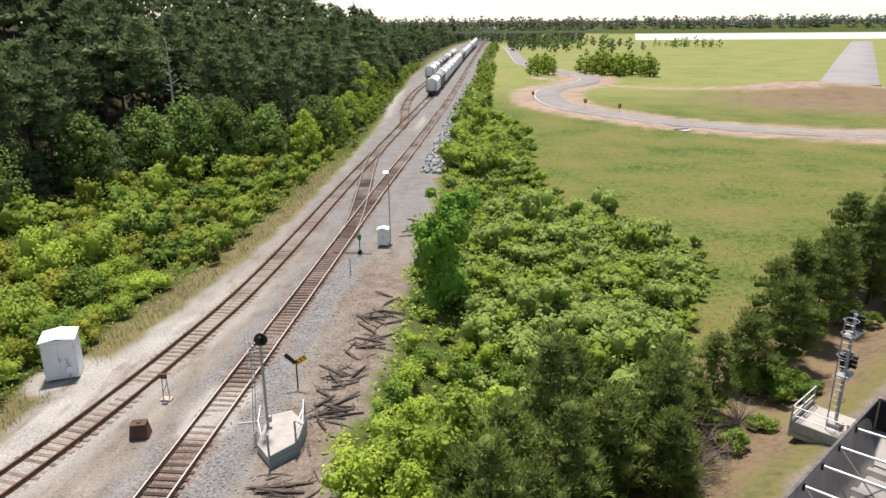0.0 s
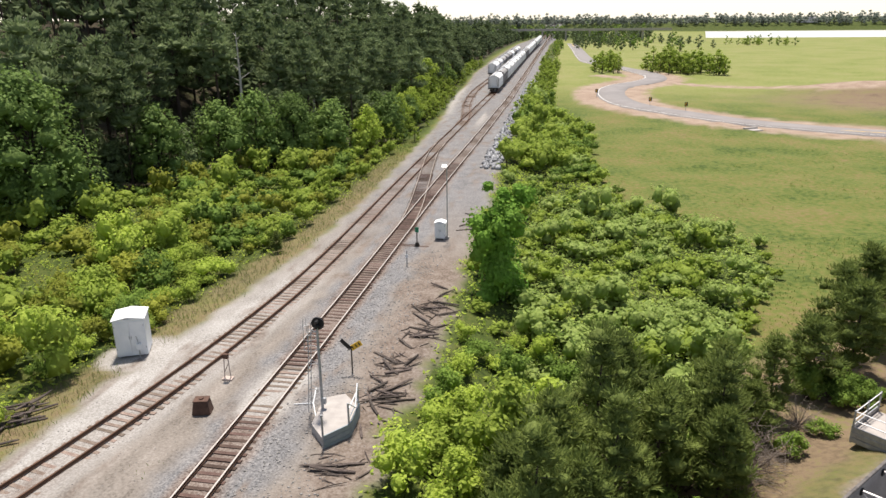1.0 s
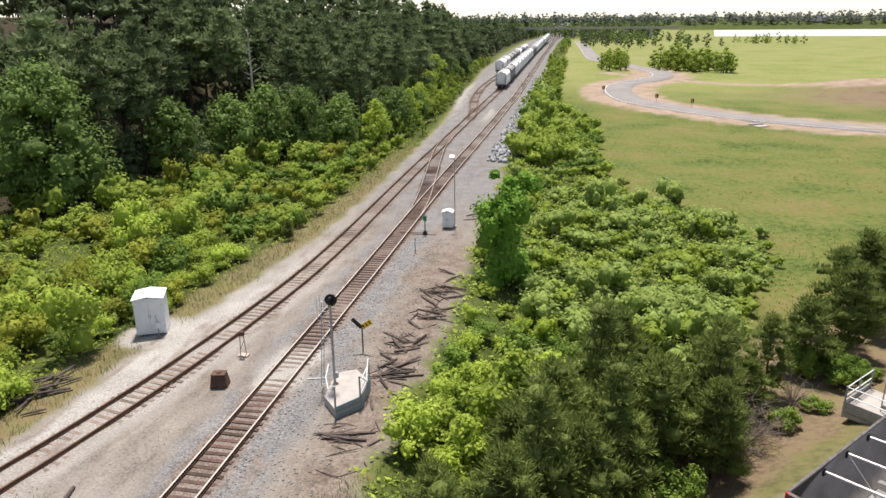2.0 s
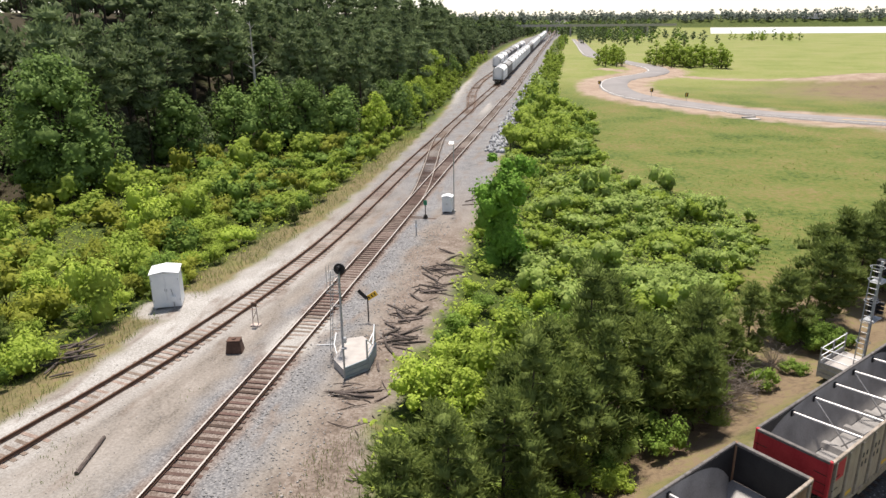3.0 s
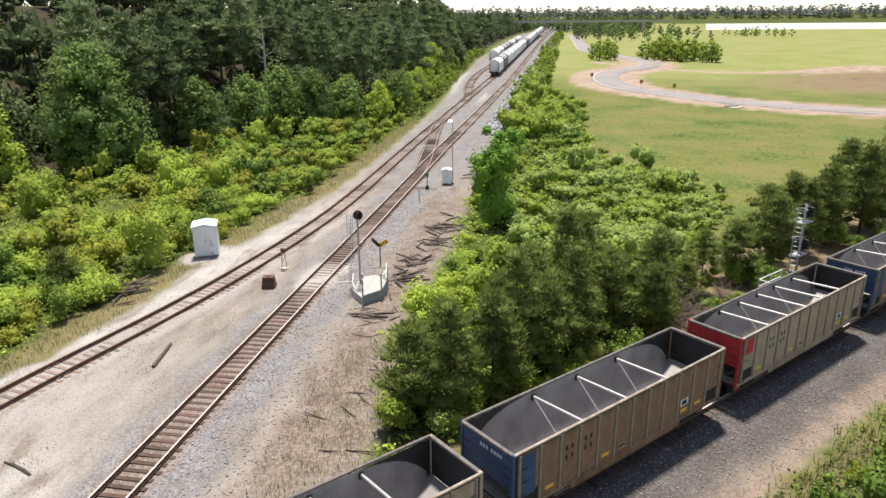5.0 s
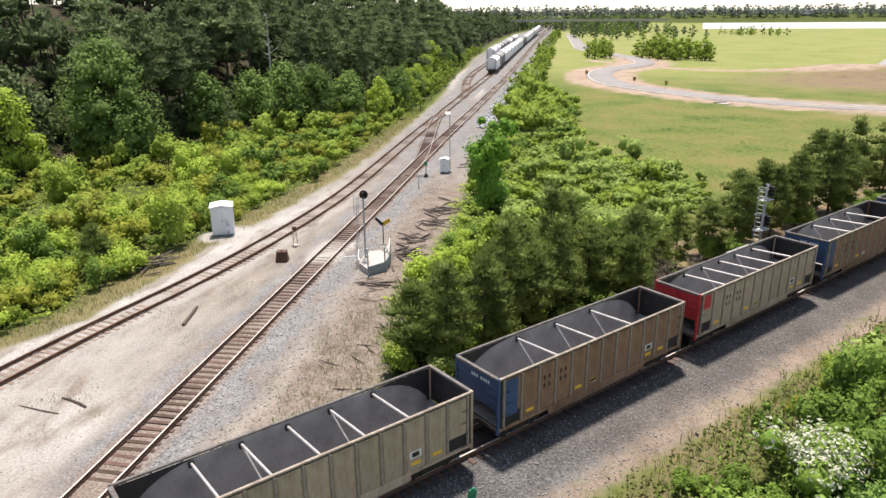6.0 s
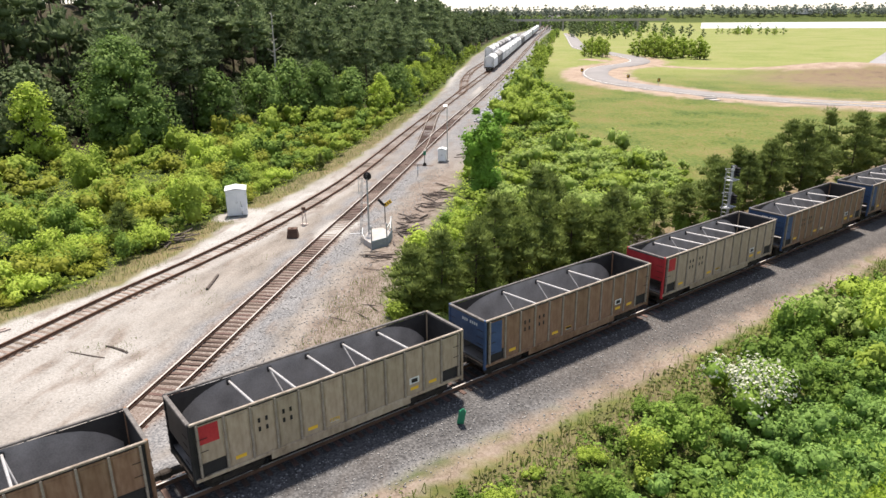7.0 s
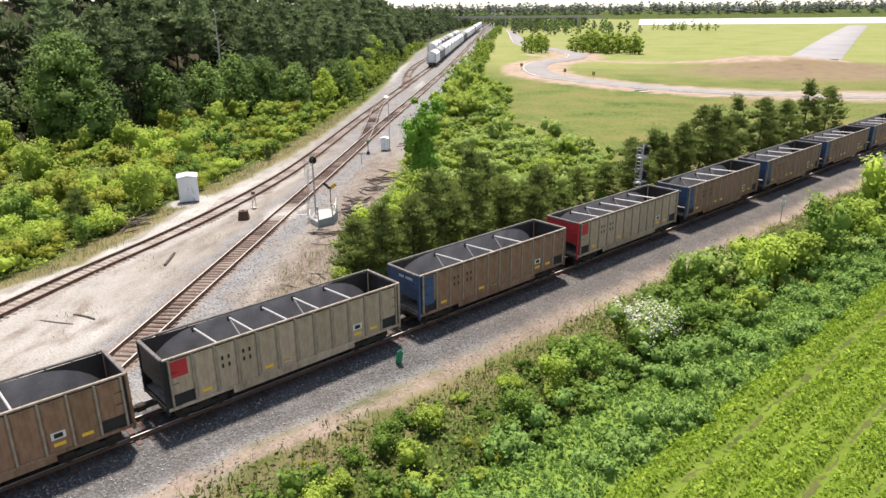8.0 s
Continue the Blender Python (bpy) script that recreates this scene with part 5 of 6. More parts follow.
def leafy(name, k, s0, s1, d0, d1, height, size, mat, label, category):
    """Upright leaves standing over a low cover."""
    s, d = rng.uniform(s0, s1, k), rng.uniform(d0, d1, k)
    h = height(s, d)
    ok = h > 0.24
    s, d, h = s[ok], d[ok], h[ok]
    x, y = COAL_P[0] + COAL_D[0] * s + COAL_N[0] * d, COAL_P[1] + COAL_D[1] * s + COAL_N[1] * d
    c = np.stack([x, y, gz(x, y) + h * rng.uniform(0.55, 1.0, len(h))], 1)
    nn = rng.normal(size=(len(h), 3)) * np.array([1, 1, 0.6]) + np.array([0, -0.1, 0.35])
    v, f = cards(c, nn, size * rng.uniform(0.6, 1.3, len(h)), 0.5)
    return tagged(new(name, mesh_of(name, v, f, [M[mat]])), label, category, kind="stuff")


def row_height(s, d):
    q = d + 0.22 * np.sin(s * 0.06) - 17.0
    ridge = np.abs(np.sin(q * math.pi / 1.8)) ** 1.1
    tram = np.minimum(1, np.abs((q % 3.6) - 1.8) / 0.5)
    return (0.03 + 0.56 * ridge + 0.16 * rng.random(s.shape) + 0.07 * wob(s, d, 1.1)) * (0.35 + 0.65 * tram)


def weed_height(s, d):
    lump = 0.5 + 0.5 * wob(s, d, 2.1) * 0.6 + 0.5 * wob(s, d, 4.3, 1.0) * 0.4
    return (0.05 + 0.95 * lump + 0.3 * rng.random(s.shape)) * ss(12.4, 13.6, d + 0.6 * wob(s, d, 0.6)) * (1 - 0.7 * ss(16.2, 17.2, d))


# lower sheets in darker green, painting the shade between the plants
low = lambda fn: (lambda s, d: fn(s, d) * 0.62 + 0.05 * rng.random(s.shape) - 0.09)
canopy("crop_cover", -34, 62, 17.0, 38, 0.24, low(row_height), "leaf_crop_shade", "lower leaves of the crop rows, shade painted in", "crop field")
canopy("weed_cover", -34, 62, 12.2, 17.2, 0.24, low(weed_height), "leaf_mid", "lower leaves of the field-edge weeds, darker green for shade", "weeds")
leafy("crop_rows", 84000, -30, 45, 17.0, 32, row_height, 0.23, "leaf_crop", "bright green leafy crop planted in long rows", "crop field")
leafy("crop_rows", 14000, -10, 62, 32, 38, row_height, 0.3, "leaf_crop", "bright green leafy crop in far rows", "crop field")
leafy("leafy_weeds", 34000, -30, 62, 12.2, 17.3, weed_height, 0.26, "leaf_weed", "dense grey-green leafy weeds at the field's edge", "weeds")

# ---- coal cars ----
CL, CW, RIM, FLOOR = 13.2, 2.86, 3.5, 1.05
PANELS = 12
PW = (CL - 0.5) / PANELS


def truck_meshes():
    bm = B()
    box(bm, (0, 0, 0.42), (1.25, 0.14, 0.26), bevel=0.04)
    box(bm, (0, 0, 0.60), (0.7, 0.13, 0.2), bevel=0.04)
    for x in (-0.87, 0.87):
        box(bm, (x, 0, 0.50), (0.5, 0.13, 0.22), bevel=0.05)
    frame_me = data_of("side_frame", bm, M["under"])
    wheel_me = data_of("wheel", rod(rod(B(), (0, -0.065, 0), (0, 0.065, 0), 0.46, seg=18), (0, 0.065, 0), (0, 0.09, 0), 0.40, seg=18), M["under"])
    bolster_me = data_of("bolster", box(B(), (0, 0, 0.62), (0.45, 2.0, 0.26), bevel=0.03), M["under"])
    axle_me = data_of("axle", rod(B(), (0, -0.95, 0.46), (0, 0.95, 0.46), 0.08), M["under"])
    return frame_me, wheel_me, bolster_me, axle_me


TRUCK = truck_meshes()


def add_trucks(car, at):
    for x in (-at, at):
        tk = part("truck", TRUCK[2], None, car)
        tk.location = (x, 0, 0)
        for y in (-1.05, 1.05):
            part("side_frame", TRUCK[0], None, tk).location = (0, y, 0)
        for dx in (-0.87, 0.87):
            part("axle", TRUCK[3], None, tk).location = (dx, 0, 0)
            for y in (-0.753, 0.753):
                w = part("wheel", TRUCK[1], None, tk)
                w.location = (dx, y, 0.46)


def panel_mesh(mat, up=0.0):
    """One slightly dished side sheet; up leaves its foot open over the end platform."""
    bm = B()
    h = RIM - 0.18 - FLOOR - up
    box(bm, (0, 0, FLOOR + up + h / 2), (PW - 0.07, 0.03, h))
    box(bm, (0, -0.022, FLOOR + up + h / 2), (PW - 0.22, 0.02, h - 0.2), bevel=0.008)
    return data_of("side_panel", bm, M[mat])


def coal_car(name, side, end, label, braces, vees, red=False, blue=False, tags=True):
    car = root(name, Matrix(), label, "rail car", "coal train")
    pm, pm_end = panel_mesh(side), panel_mesh(side, 0.6)
    rib = data_of("rib", box(B(), (0, 0, (RIM + FLOOR) / 2 - 0.06), (0.09, 0.13, RIM - FLOOR - 0.1), bevel=0.015), M["rib_worn_lit"])
    h = RIM - FLOOR
    for y, rot in ((-CW / 2, 0.0), (CW / 2, math.pi)):
        for i in range(PANELS):
            p = part("side_panel", pm_end if i in (0, PANELS - 1) else pm, None, car)
            p.location, p.rotation_euler = (-CL / 2 + 0.25 + PW * (i + 0.5), y, 0), (0, 0, rot)
        for i in range(PANELS + 1):
            p = part("rib", rib, None, car)
            p.location = (-CL / 2 + 0.25 + PW * i, y - math.copysign(0.03, -y) * 1.0, 0)
        bm = box(B(), (0, y, RIM - 0.05), (CL + 0.02, 0.12, 0.1), bevel=0.02)
        # field-side chord takes the pale rib tone, the far one the dark
        part("top_chord", bm, M["rib_worn_lit" if y < 0 else "rim"], car, "worn top chord, paler on the field side" if y < 0 else "worn top chord, darker on the far side")
        bm = box(B(), (0, y, FLOOR - 0.07), (CL, 0.12, 0.16), bevel=0.02)
        box(bm, (0, y * 0.98, FLOOR - 0.27), (CL - 6.2, 0.07, 0.34), bevel=0.02)
        part("side_sill", bm, M[side], car)
        # inner lining: blackened sheet, scoured grey to the heap line
        yi = y - math.copysign(0.03, y)
        part("liner", box(B(), (0, yi, RIM - 0.14 - h / 2 + 0.05), (CL - 0.1, 0.015, h - 0.1)), M["inner_dark"], car, "coal-blackened inner wall")
        bm = B()
        n_ = 28
        rows = []
        for i in range(n_ + 1):
            x = (-0.5 + i / n_) * (CL - 0.5)
            e = 1 - abs(2 * x / (CL - 0.5)) ** 6
            zt = FLOOR + 1.0 + (h - 1.1) * e
            rows.append([bm.verts.new((x, yi - math.copysign(0.014 + 0.72 * u ** 2.2, y), zt + (FLOOR + 0.1 - zt) * u)) for u in (0, 0.2, 0.4, 0.6, 0.8, 1.0)])
        for a, b in zip(rows[:-1], rows[1:]):
            for j in range(5):
                bm.faces.new((a[j], b[j], b[j + 1], a[j + 1])).smooth = True
        part("scoured_lining", bm, M["inner_grey"], car, "scoured grey inner lining")
    for x in (-CL / 2, CL / 2):
        sgn = math.copysign(1, x)
        bm = box(B(), (x, 0, RIM - 0.1 - (h - 0.95) / 2), (0.05, CW - 0.1, h - 0.95))
        part("end_wall", bm, M[end] if x < 0 else M["under"], car)
        part("end_chord", box(B(), (x, 0, RIM - 0.065), (0.17, CW - 0.1, 0.125), bevel=0.02), M["rim"], car)
        bm = box(B(), (x - sgn * 0.035, 0, RIM - 0.08 - (h - 0.9) / 2), (0.016, CW - 0.16, h - 0.9))
        part("end_liner", bm, M["inner_dark"], car, "coal-blackened inner end wall")
        for y in (-CW / 2 + 0.04, CW / 2 - 0.04):
            part("corner_post", box(B(), (x, y, (RIM + 0.75) / 2), (0.14, 0.14, RIM - 0.75), bevel=0.02), M[end] if x < 0 else M[side], car)
            for k in range(6):
                part("rung", rod(B(), (x + sgn * 0.12, y - math.copysign(0.02, y), 1.0 + 0.38 * k), (x + sgn * 0.12, y - math.copysign(0.5, y), 1.0 + 0.38 * k), 0.014, seg=5), M["under"], car)
            for k in range(4):
                zz = 1.1 + 0.55 * k
                part("grab_iron", rod(B(), (x - sgn * 0.15, y + math.copysign(0.12, y), zz), (x - sgn * 0.6, y + math.copysign(0.12, y), zz), 0.014, seg=5), M["under"], car)
        bm = box(B(), (x + sgn * 0.35, 0, 0.86), (0.8, 0.24, 0.26), bevel=0.03)
        box(bm, (x + sgn * 0.68, 0, 0.86), (0.28, 0.36, 0.34), bevel=0.06)
        part("coupler", bm, M["under"], car)
        bm = box(B(), (x - sgn * 0.7, 0, 0.92), (1.5, 1.2, 0.2))
        box(bm, (x, 0, 0.95), (0.16, CW - 0.2, 0.22), bevel=0.02)
        part("end_sill", bm, M["under"], car)
        # sloping end sheet inside
        bm = B()
        q = [bm.verts.new(v) for v in ((x - sgn * 0.1, -CW / 2 + 0.1, FLOOR + 0.85), (x - sgn * 0.1, CW / 2 - 0.1, FLOOR + 0.85), (x - sgn * 1.9, CW / 2 - 0.1, FLOOR + 0.12), (x - sgn * 1.9, -CW / 2 + 0.1, FLOOR + 0.12))]
        bm.faces.new(q)
        part("slope_sheet", bm, M["inner_grey"], car, "scoured grey slope sheet")
    bm = box(B(), (0, 0, FLOOR + 0.03), (CL - 0.12, CW - 0.1, 0.06))
    for x in np.linspace(-CL / 2 + 2.6, CL / 2 - 2.6, 5):
        box(bm, (x, 0, FLOOR + 0.17), (0.5, CW - 0.2, 0.24), taper=0.5)
    part("floor_sheet", bm, M["inner_grey"], car, "scoured grey floor sheets")
    part("centre_sill", box(B(), (0, 0, 0.86), (CL - 0.4, 0.55, 0.3)), M["under"], car)
    for i, fx in enumerate(braces):
        x = fx * CL
        bm = rod(B(), (x, CW / 2 - 0.08, RIM - 0.30), (x, -CW / 2 + 0.06, RIM - 0.14), 0.055, seg=8)
        part("cross_brace", bm, M["brace"], car, "bare steel cross brace")
        part("gusset", box(B(), (x, CW / 2 - 0.09, RIM - 0.34), (0.2, 0.08, 0.26), bevel=0.02), M["inner_dark"], car)
        if i in vees:
            bm = rod(B(), (x, CW / 2 - 0.1, RIM - 0.34), (x + 0.5, -0.2, FLOOR + 0.1), 0.04, seg=7)
            part("strut", bm, M["brace"], car)
            bm = rod(B(), (x, -CW / 2 + 0.1, RIM - 0.34), (x + 0.5, 0.2, FLOOR + 0.1), 0.04, seg=7)
            part("strut", bm, M["brace"], car)
    # painted marks on the field side: panel, reporting marks as bars, small yellow squares
    yo = -CW / 2 - 0.05
    if red or blue:
        bm = box(B(), (-CL / 2 + 0.25 + PW * 0.42, yo + 0.022, RIM - (0.62 if red else 1.1)), (PW * 0.72, 0.012, 0.8 if red else 1.75))
        part("end_panel", bm, M["car_red" if red else "car_blue"], car, "faded red panel" if red else "faded blue panel")
    bm = B()
    for k, (px_, n_) in enumerate(((2, 2), (3, 2))):
        for r_ in (0, 1):
            for j in range(n_):
                box(bm, (-CL / 2 + 0.25 + PW * (px_ + 0.32 + 0.3 * j), yo + 0.012, RIM - 0.85 - 0.4 * r_), (0.1, 0.014, 0.2))
    part("lettering_bars", bm, M["black"], car, "dark painted marks")
    mk = data_of("reflector_mark", box(B(), (0, 0, 0), (0.45, 0.014, 0.15)), M["yellow"])
    for px_ in (1, 4, 5, 9, 10):
        part("reflector_mark", mk, None, car, "small yellow mark").location = (-CL / 2 + 0.25 + PW * (px_ + 0.5), yo + 0.012, FLOOR + 0.32)
    part("stencil", box(B(), (-CL / 2 + 0.25 + PW * 9.5, yo + 0.012, FLOOR + 0.72), (0.55, 0.014, 0.32)), M["line_white"], car, "white stencilled square")
    part("data_plate", box(B(), (-CL / 2 + 0.25 + PW * 5.5, yo + 0.012, FLOOR + 0.3), (0.42, 0.014, 0.16)), M["line_white"], car, "small white plate")
    bm = B()
    box(bm, (-CL / 2 + 0.25 + PW * 9.5, yo + 0.003, FLOOR + 0.72), (0.34, 0.014, 0.2))
    part("stencil_mark", bm, M["black"], car)
    if blue:
        bm = B()
        for j in range(7):
            box(bm, (-CL / 2 - 0.032, -CW / 2 + 0.65 + 0.16 * j + (0.12 if j > 3 else 0), RIM - 0.42), (0.012, 0.1, 0.15))
        part("end_lettering", bm, M["line_white"], car, "small white painted marks")
    add_trucks(car, CL / 2 - 1.75)
    return car


tan_car = coal_car("coal_car", "car_tan", "inner_dark", "empty tan-grey coal car with a red corner panel", (-0.3, -0.16, -0.02, 0.12, 0.27), (1, 3), red=True)
red_car = coal_car("coal_car", "car_tan", "car_red", "empty tan-grey coal car with a red painted end", (-0.3, -0.16, -0.02, 0.12, 0.27), (1, 3), red=True)
blue_car = coal_car("coal_car", "car_brown", "car_blue", "empty rusty brown coal car with a blue end", (-0.22, -0.02, 0.18), (0, 1, 2), blue=True)
PITCH = 14.72


def on_coal(k):
    s = 14.72 * 0 - 0.0 + (k - 1) * PITCH + 6.42
    p = COAL_P + COAL_D * s
    return Matrix.Translation((p[0], p[1], 0.004)) @ Matrix.Rotation(COAL_A, 4, "Z")


order = {-1: blue_car, 0: tan_car, 1: blue_car, 2: red_car, 3: blue_car, 4: blue_car, 5: blue_car, 6: blue_car, 7: tan_car, 8: blue_car}
stood = set()
for k, proto in order.items():
    if proto.name in stood:
        copy_thing(proto, on_coal(k))
    else:
        proto.matrix_world = on_coal(k)
        stood.add(proto.name)


# ---- far train of covered hoppers ----
def hopper(name, mat, label):
    car = root(name, Matrix(), label, "rail car", "covered hopper train")
    L, W, top = 16.0, 3.1, 4.55
    prof = [(-1.5, 1.0), (-1.56, 2.6), (-1.5, 3.7), (-1.15, 4.25), (-0.5, 4.5), (0.5, 4.5), (1.15, 4.25), (1.5, 3.7), (1.56, 2.6), (1.5, 1.0)]
    bm = B()
    rings = [[bm.verts.new((x, y, z)) for y, z in prof] for x in (-L / 2 + 1.0, L / 2 - 1.0)]
    k = len(prof)
    for i in range(k):
        bm.faces.new((rings[0][i], rings[0][(i + 1) % k], rings[1][(i + 1) % k], rings[1][i]))
    bm.faces.new(rings[0])
    bm.faces.new(rings[1])
    part("body", bm, M[mat], car)
    bm = B()
    for x in np.linspace(-L / 2 + 2, L / 2 - 2, 4):
        box(bm, (x, 0, 0.75), (2.6, 2.2, 0.8), Euler((math.pi, 0, 0)).to_matrix(), taper=0.35)
    part("discharge_gates", bm, M[mat], car)
    part("roof_walk", box(B(), (0, 0, 4.58), (L - 1.6, 0.7, 0.06)), M["galv"], car)
    for x in np.linspace(-L / 2 + 2, L / 2 - 2, 5):
        part("hatch", rod(B(), (x, 0.55, 4.4), (x, 0.55, 4.62), 0.3, seg=10), M[mat], car)
    for s in (-1, 1):
        bm = box(B(), (s * (L / 2 - 0.5), 0, 1.05), (1.4, 2.9, 0.24))
        for y in (-1.35, 1.35):
            rod(bm, (s * (L / 2 - 0.15), y, 1.0), (s * (L / 2 - 0.95), y, 4.2), 0.05, seg=5)
            for q in range(7):
                rod(bm, (s * (L / 2 - 0.1), y, 1.2 + 0.35 * q), (s * (L / 2 - 0.1), y * 0.6, 1.2 + 0.35 * q), 0.03, seg=4)
        box(bm, (s * (L / 2 + 0.3), 0, 0.86), (0.7, 0.28, 0.3))
        part("end_platform", bm, M["under"], car)
    post = data_of("side_post", box(B(), (0, 0, 2.3), (0.08, 0.1, 2.5)), M[mat])
    for y in (-1.5, 1.5):
        for x in np.linspace(-L / 2 + 1.4, L / 2 - 1.4, 12):
            part("side_post", post, None, car).location = (x, y * 1.03, 0)
    add_trucks(car, L / 2 - 1.8)
    return car


hop_w = hopper("covered_hopper", "hopper_white", "pale grey covered hopper car on the side track")
hop_g = hopper("covered_hopper", "hopper_grey", "dark grey covered hopper car on the side track")


def on_line(line, y, back=0.0):
    i = int(np.argmin(abs(line[:, 1] - y)))
    d = line[min(i + 3, len(line) - 1)] - line[max(i - 3, 0)]
    return Matrix.Translation((line[i, 0], line[i, 1], 0.0)) @ Matrix.Rotation(math.atan2(d[1], d[0]), 4, "Z")


first = {hop_w.name, hop_g.name}
for i in range(26):
    proto = hop_g if i in (1, 9, 10, 17) else hop_w
    m = on_line(line_left, 207 + 17.4 * i)
    if proto.name in first:
        proto.matrix_world = m
        first.discard(proto.name)
    else:
        copy_thing(proto, m)
for i in range(9):
    ob = copy_thing(hop_g if i in (2, 3, 4, 6) else hop_w, on_line(line_siding, 262 + 17.4 * i))
    tagged(ob, "covered hopper car standing on the siding by the woods", group="cars on the siding")


# ---- trackside equipment ----
def cabinet(x, y, rz, w, d, h, label, pad=True):
    z = zat(x, y)
    t = root("signal_cabinet", pose(x, y, z, 0, 0, rz), label, "equipment cabinet")
    part("body", box(B(), (0, 0, 0.12 + h / 2), (w, d, h), bevel=0.02), M["white_metal"], t)
    bm = B()
    k = 0.12 + h
    pts = [(-w / 2 - 0.07, k), (0, k + 0.16), (w / 2 + 0.07, k), (w / 2 + 0.07, k - 0.05), (0, k + 0.10), (-w / 2 - 0.07, k - 0.05)]
    a = [bm.verts.new((px_, -d / 2 - 0.09, pz)) for px_, pz in pts]
    b = [bm.verts.new((px_, d / 2 + 0.09, pz)) for px_, pz in pts]
    for i in range(6):
        bm.faces.new((a[i], a[(i + 1) % 6], b[(i + 1) % 6], b[i]))
    for q in (a, b):
        bm.faces.new((q[0], q[1], q[4], q[5]))
        bm.faces.new((q[1], q[2], q[3], q[4]))
    part("roof", bm, M["white_metal"], t, "pale gabled metal roof")
    for s in (-1, 1):
        dr_ = part("door", box(B(), (s * w * 0.235, -d / 2 - 0.015, 0.15 + h * 0.48), (w * 0.44, 0.03, h * 0.88), bevel=0.01), M["white_metal"], t)
        part("handle", box(B(), (s * 0.06, -d / 2 - 0.05, 0.15 + h * 0.5), (0.03, 0.05, 0.2)), M["galv"], dr_)
        for q in (0.2, 0.8):
            part("hinge", rod(B(), (s * w * 0.46, -d / 2 - 0.02, 0.15 + h * q - 0.06), (s * w * 0.46, -d / 2 - 0.02, 0.15 + h * q + 0.06), 0.02, seg=6), M["galv"], dr_)
    for px_ in (-w / 2 + 0.12, w / 2 - 0.12):
        for py_ in (-d / 2 + 0.12, d / 2 - 0.12):
            part("leg", box(B(), (px_, py_, 0.03), (0.12, 0.12, 0.22)), M["galv"], t)
    return t


c1 = cabinet(-11.05, 36.9, 24, 1.85, 1.75, 2.5, "white metal signal cabinet with a gabled roof on gravel")
part("meter_box", box(B(), (0.45, -1.0, 0.75), (0.3, 0.18, 0.42), bevel=0.02), M["white_metal"], c1)
part("conduit", rod(B(), (0.45, -1.06, 0.0), (0.45, -1.06, 0.6), 0.035), M["galv"], c1)
part("conduit", rod(B(), (0.45, -1.02, 0.95), (0.35, -1.0, 1.5), 0.025), M["galv"], c1)
c2 = cabinet(4.3, 63.3, 0, 1.0, 0.9, 1.55, "small white metal cabinet beside a tall pole")

pl = root("radio_pole", Matrix.Translation((4.95, 63.3, zat(4.95, 63.3))), "slim grey metal pole beside the small cabinet", "pole")
part("shaft", rod(B(), (0, 0, -0.2), (0, 0, 7.2), 0.06, 0.045), M["galv"], pl)
part("solar_panel", box(B(), (-0.2, -0.1, 7.1), (0.5, 0.4, 0.04), Euler((0.5, 0, 0)).to_matrix()), M["galv"], pl)
part("base", box(B(), (0, 0, 0.1), (0.35, 0.35, 0.3), bevel=0.03), M["concrete"], pl)

# switch stand with its green target, beside the crossover points
sw = root("switch_stand", Matrix.Translation((2.55, 60.6, zat(2.55, 60.6))), "dark switch stand with a small green target", "switch stand")
part("stand", box(rod(B(), (0, 0, 0), (0, 0, 1.75), 0.05), (0, 0, 0.18), (0.45, 0.4, 0.36), taper=0.6), M["under"], sw)
part("target", box(B(), (0, -0.03, 1.6), (0.36, 0.03, 0.5), bevel=0.01), M["green_paint"], sw, "green painted target")
part("head_block", box(B(), (-0.6, 0, -0.04), (3.4, 0.26, 0.12)), M["tie"], sw)
part("throw_rod", rod(B(), (-0.2, 0.15, 0.1), (-2.6, 0.15, 0.06), 0.03), M["rust_rail"], sw)
sw2 = root("marker_post", Matrix.Translation((2.75, 55.4, zat(2.75, 55.4))), "short pale post with a white tag", "marker post")
part("post", rod(B(), (0, 0, -0.1), (0, 0, 1.35), 0.05), M["galv"], sw2)
part("tag", box(B(), (0, -0.06, 0.85), (0.22, 0.03, 0.3)), M["white_metal"], sw2)


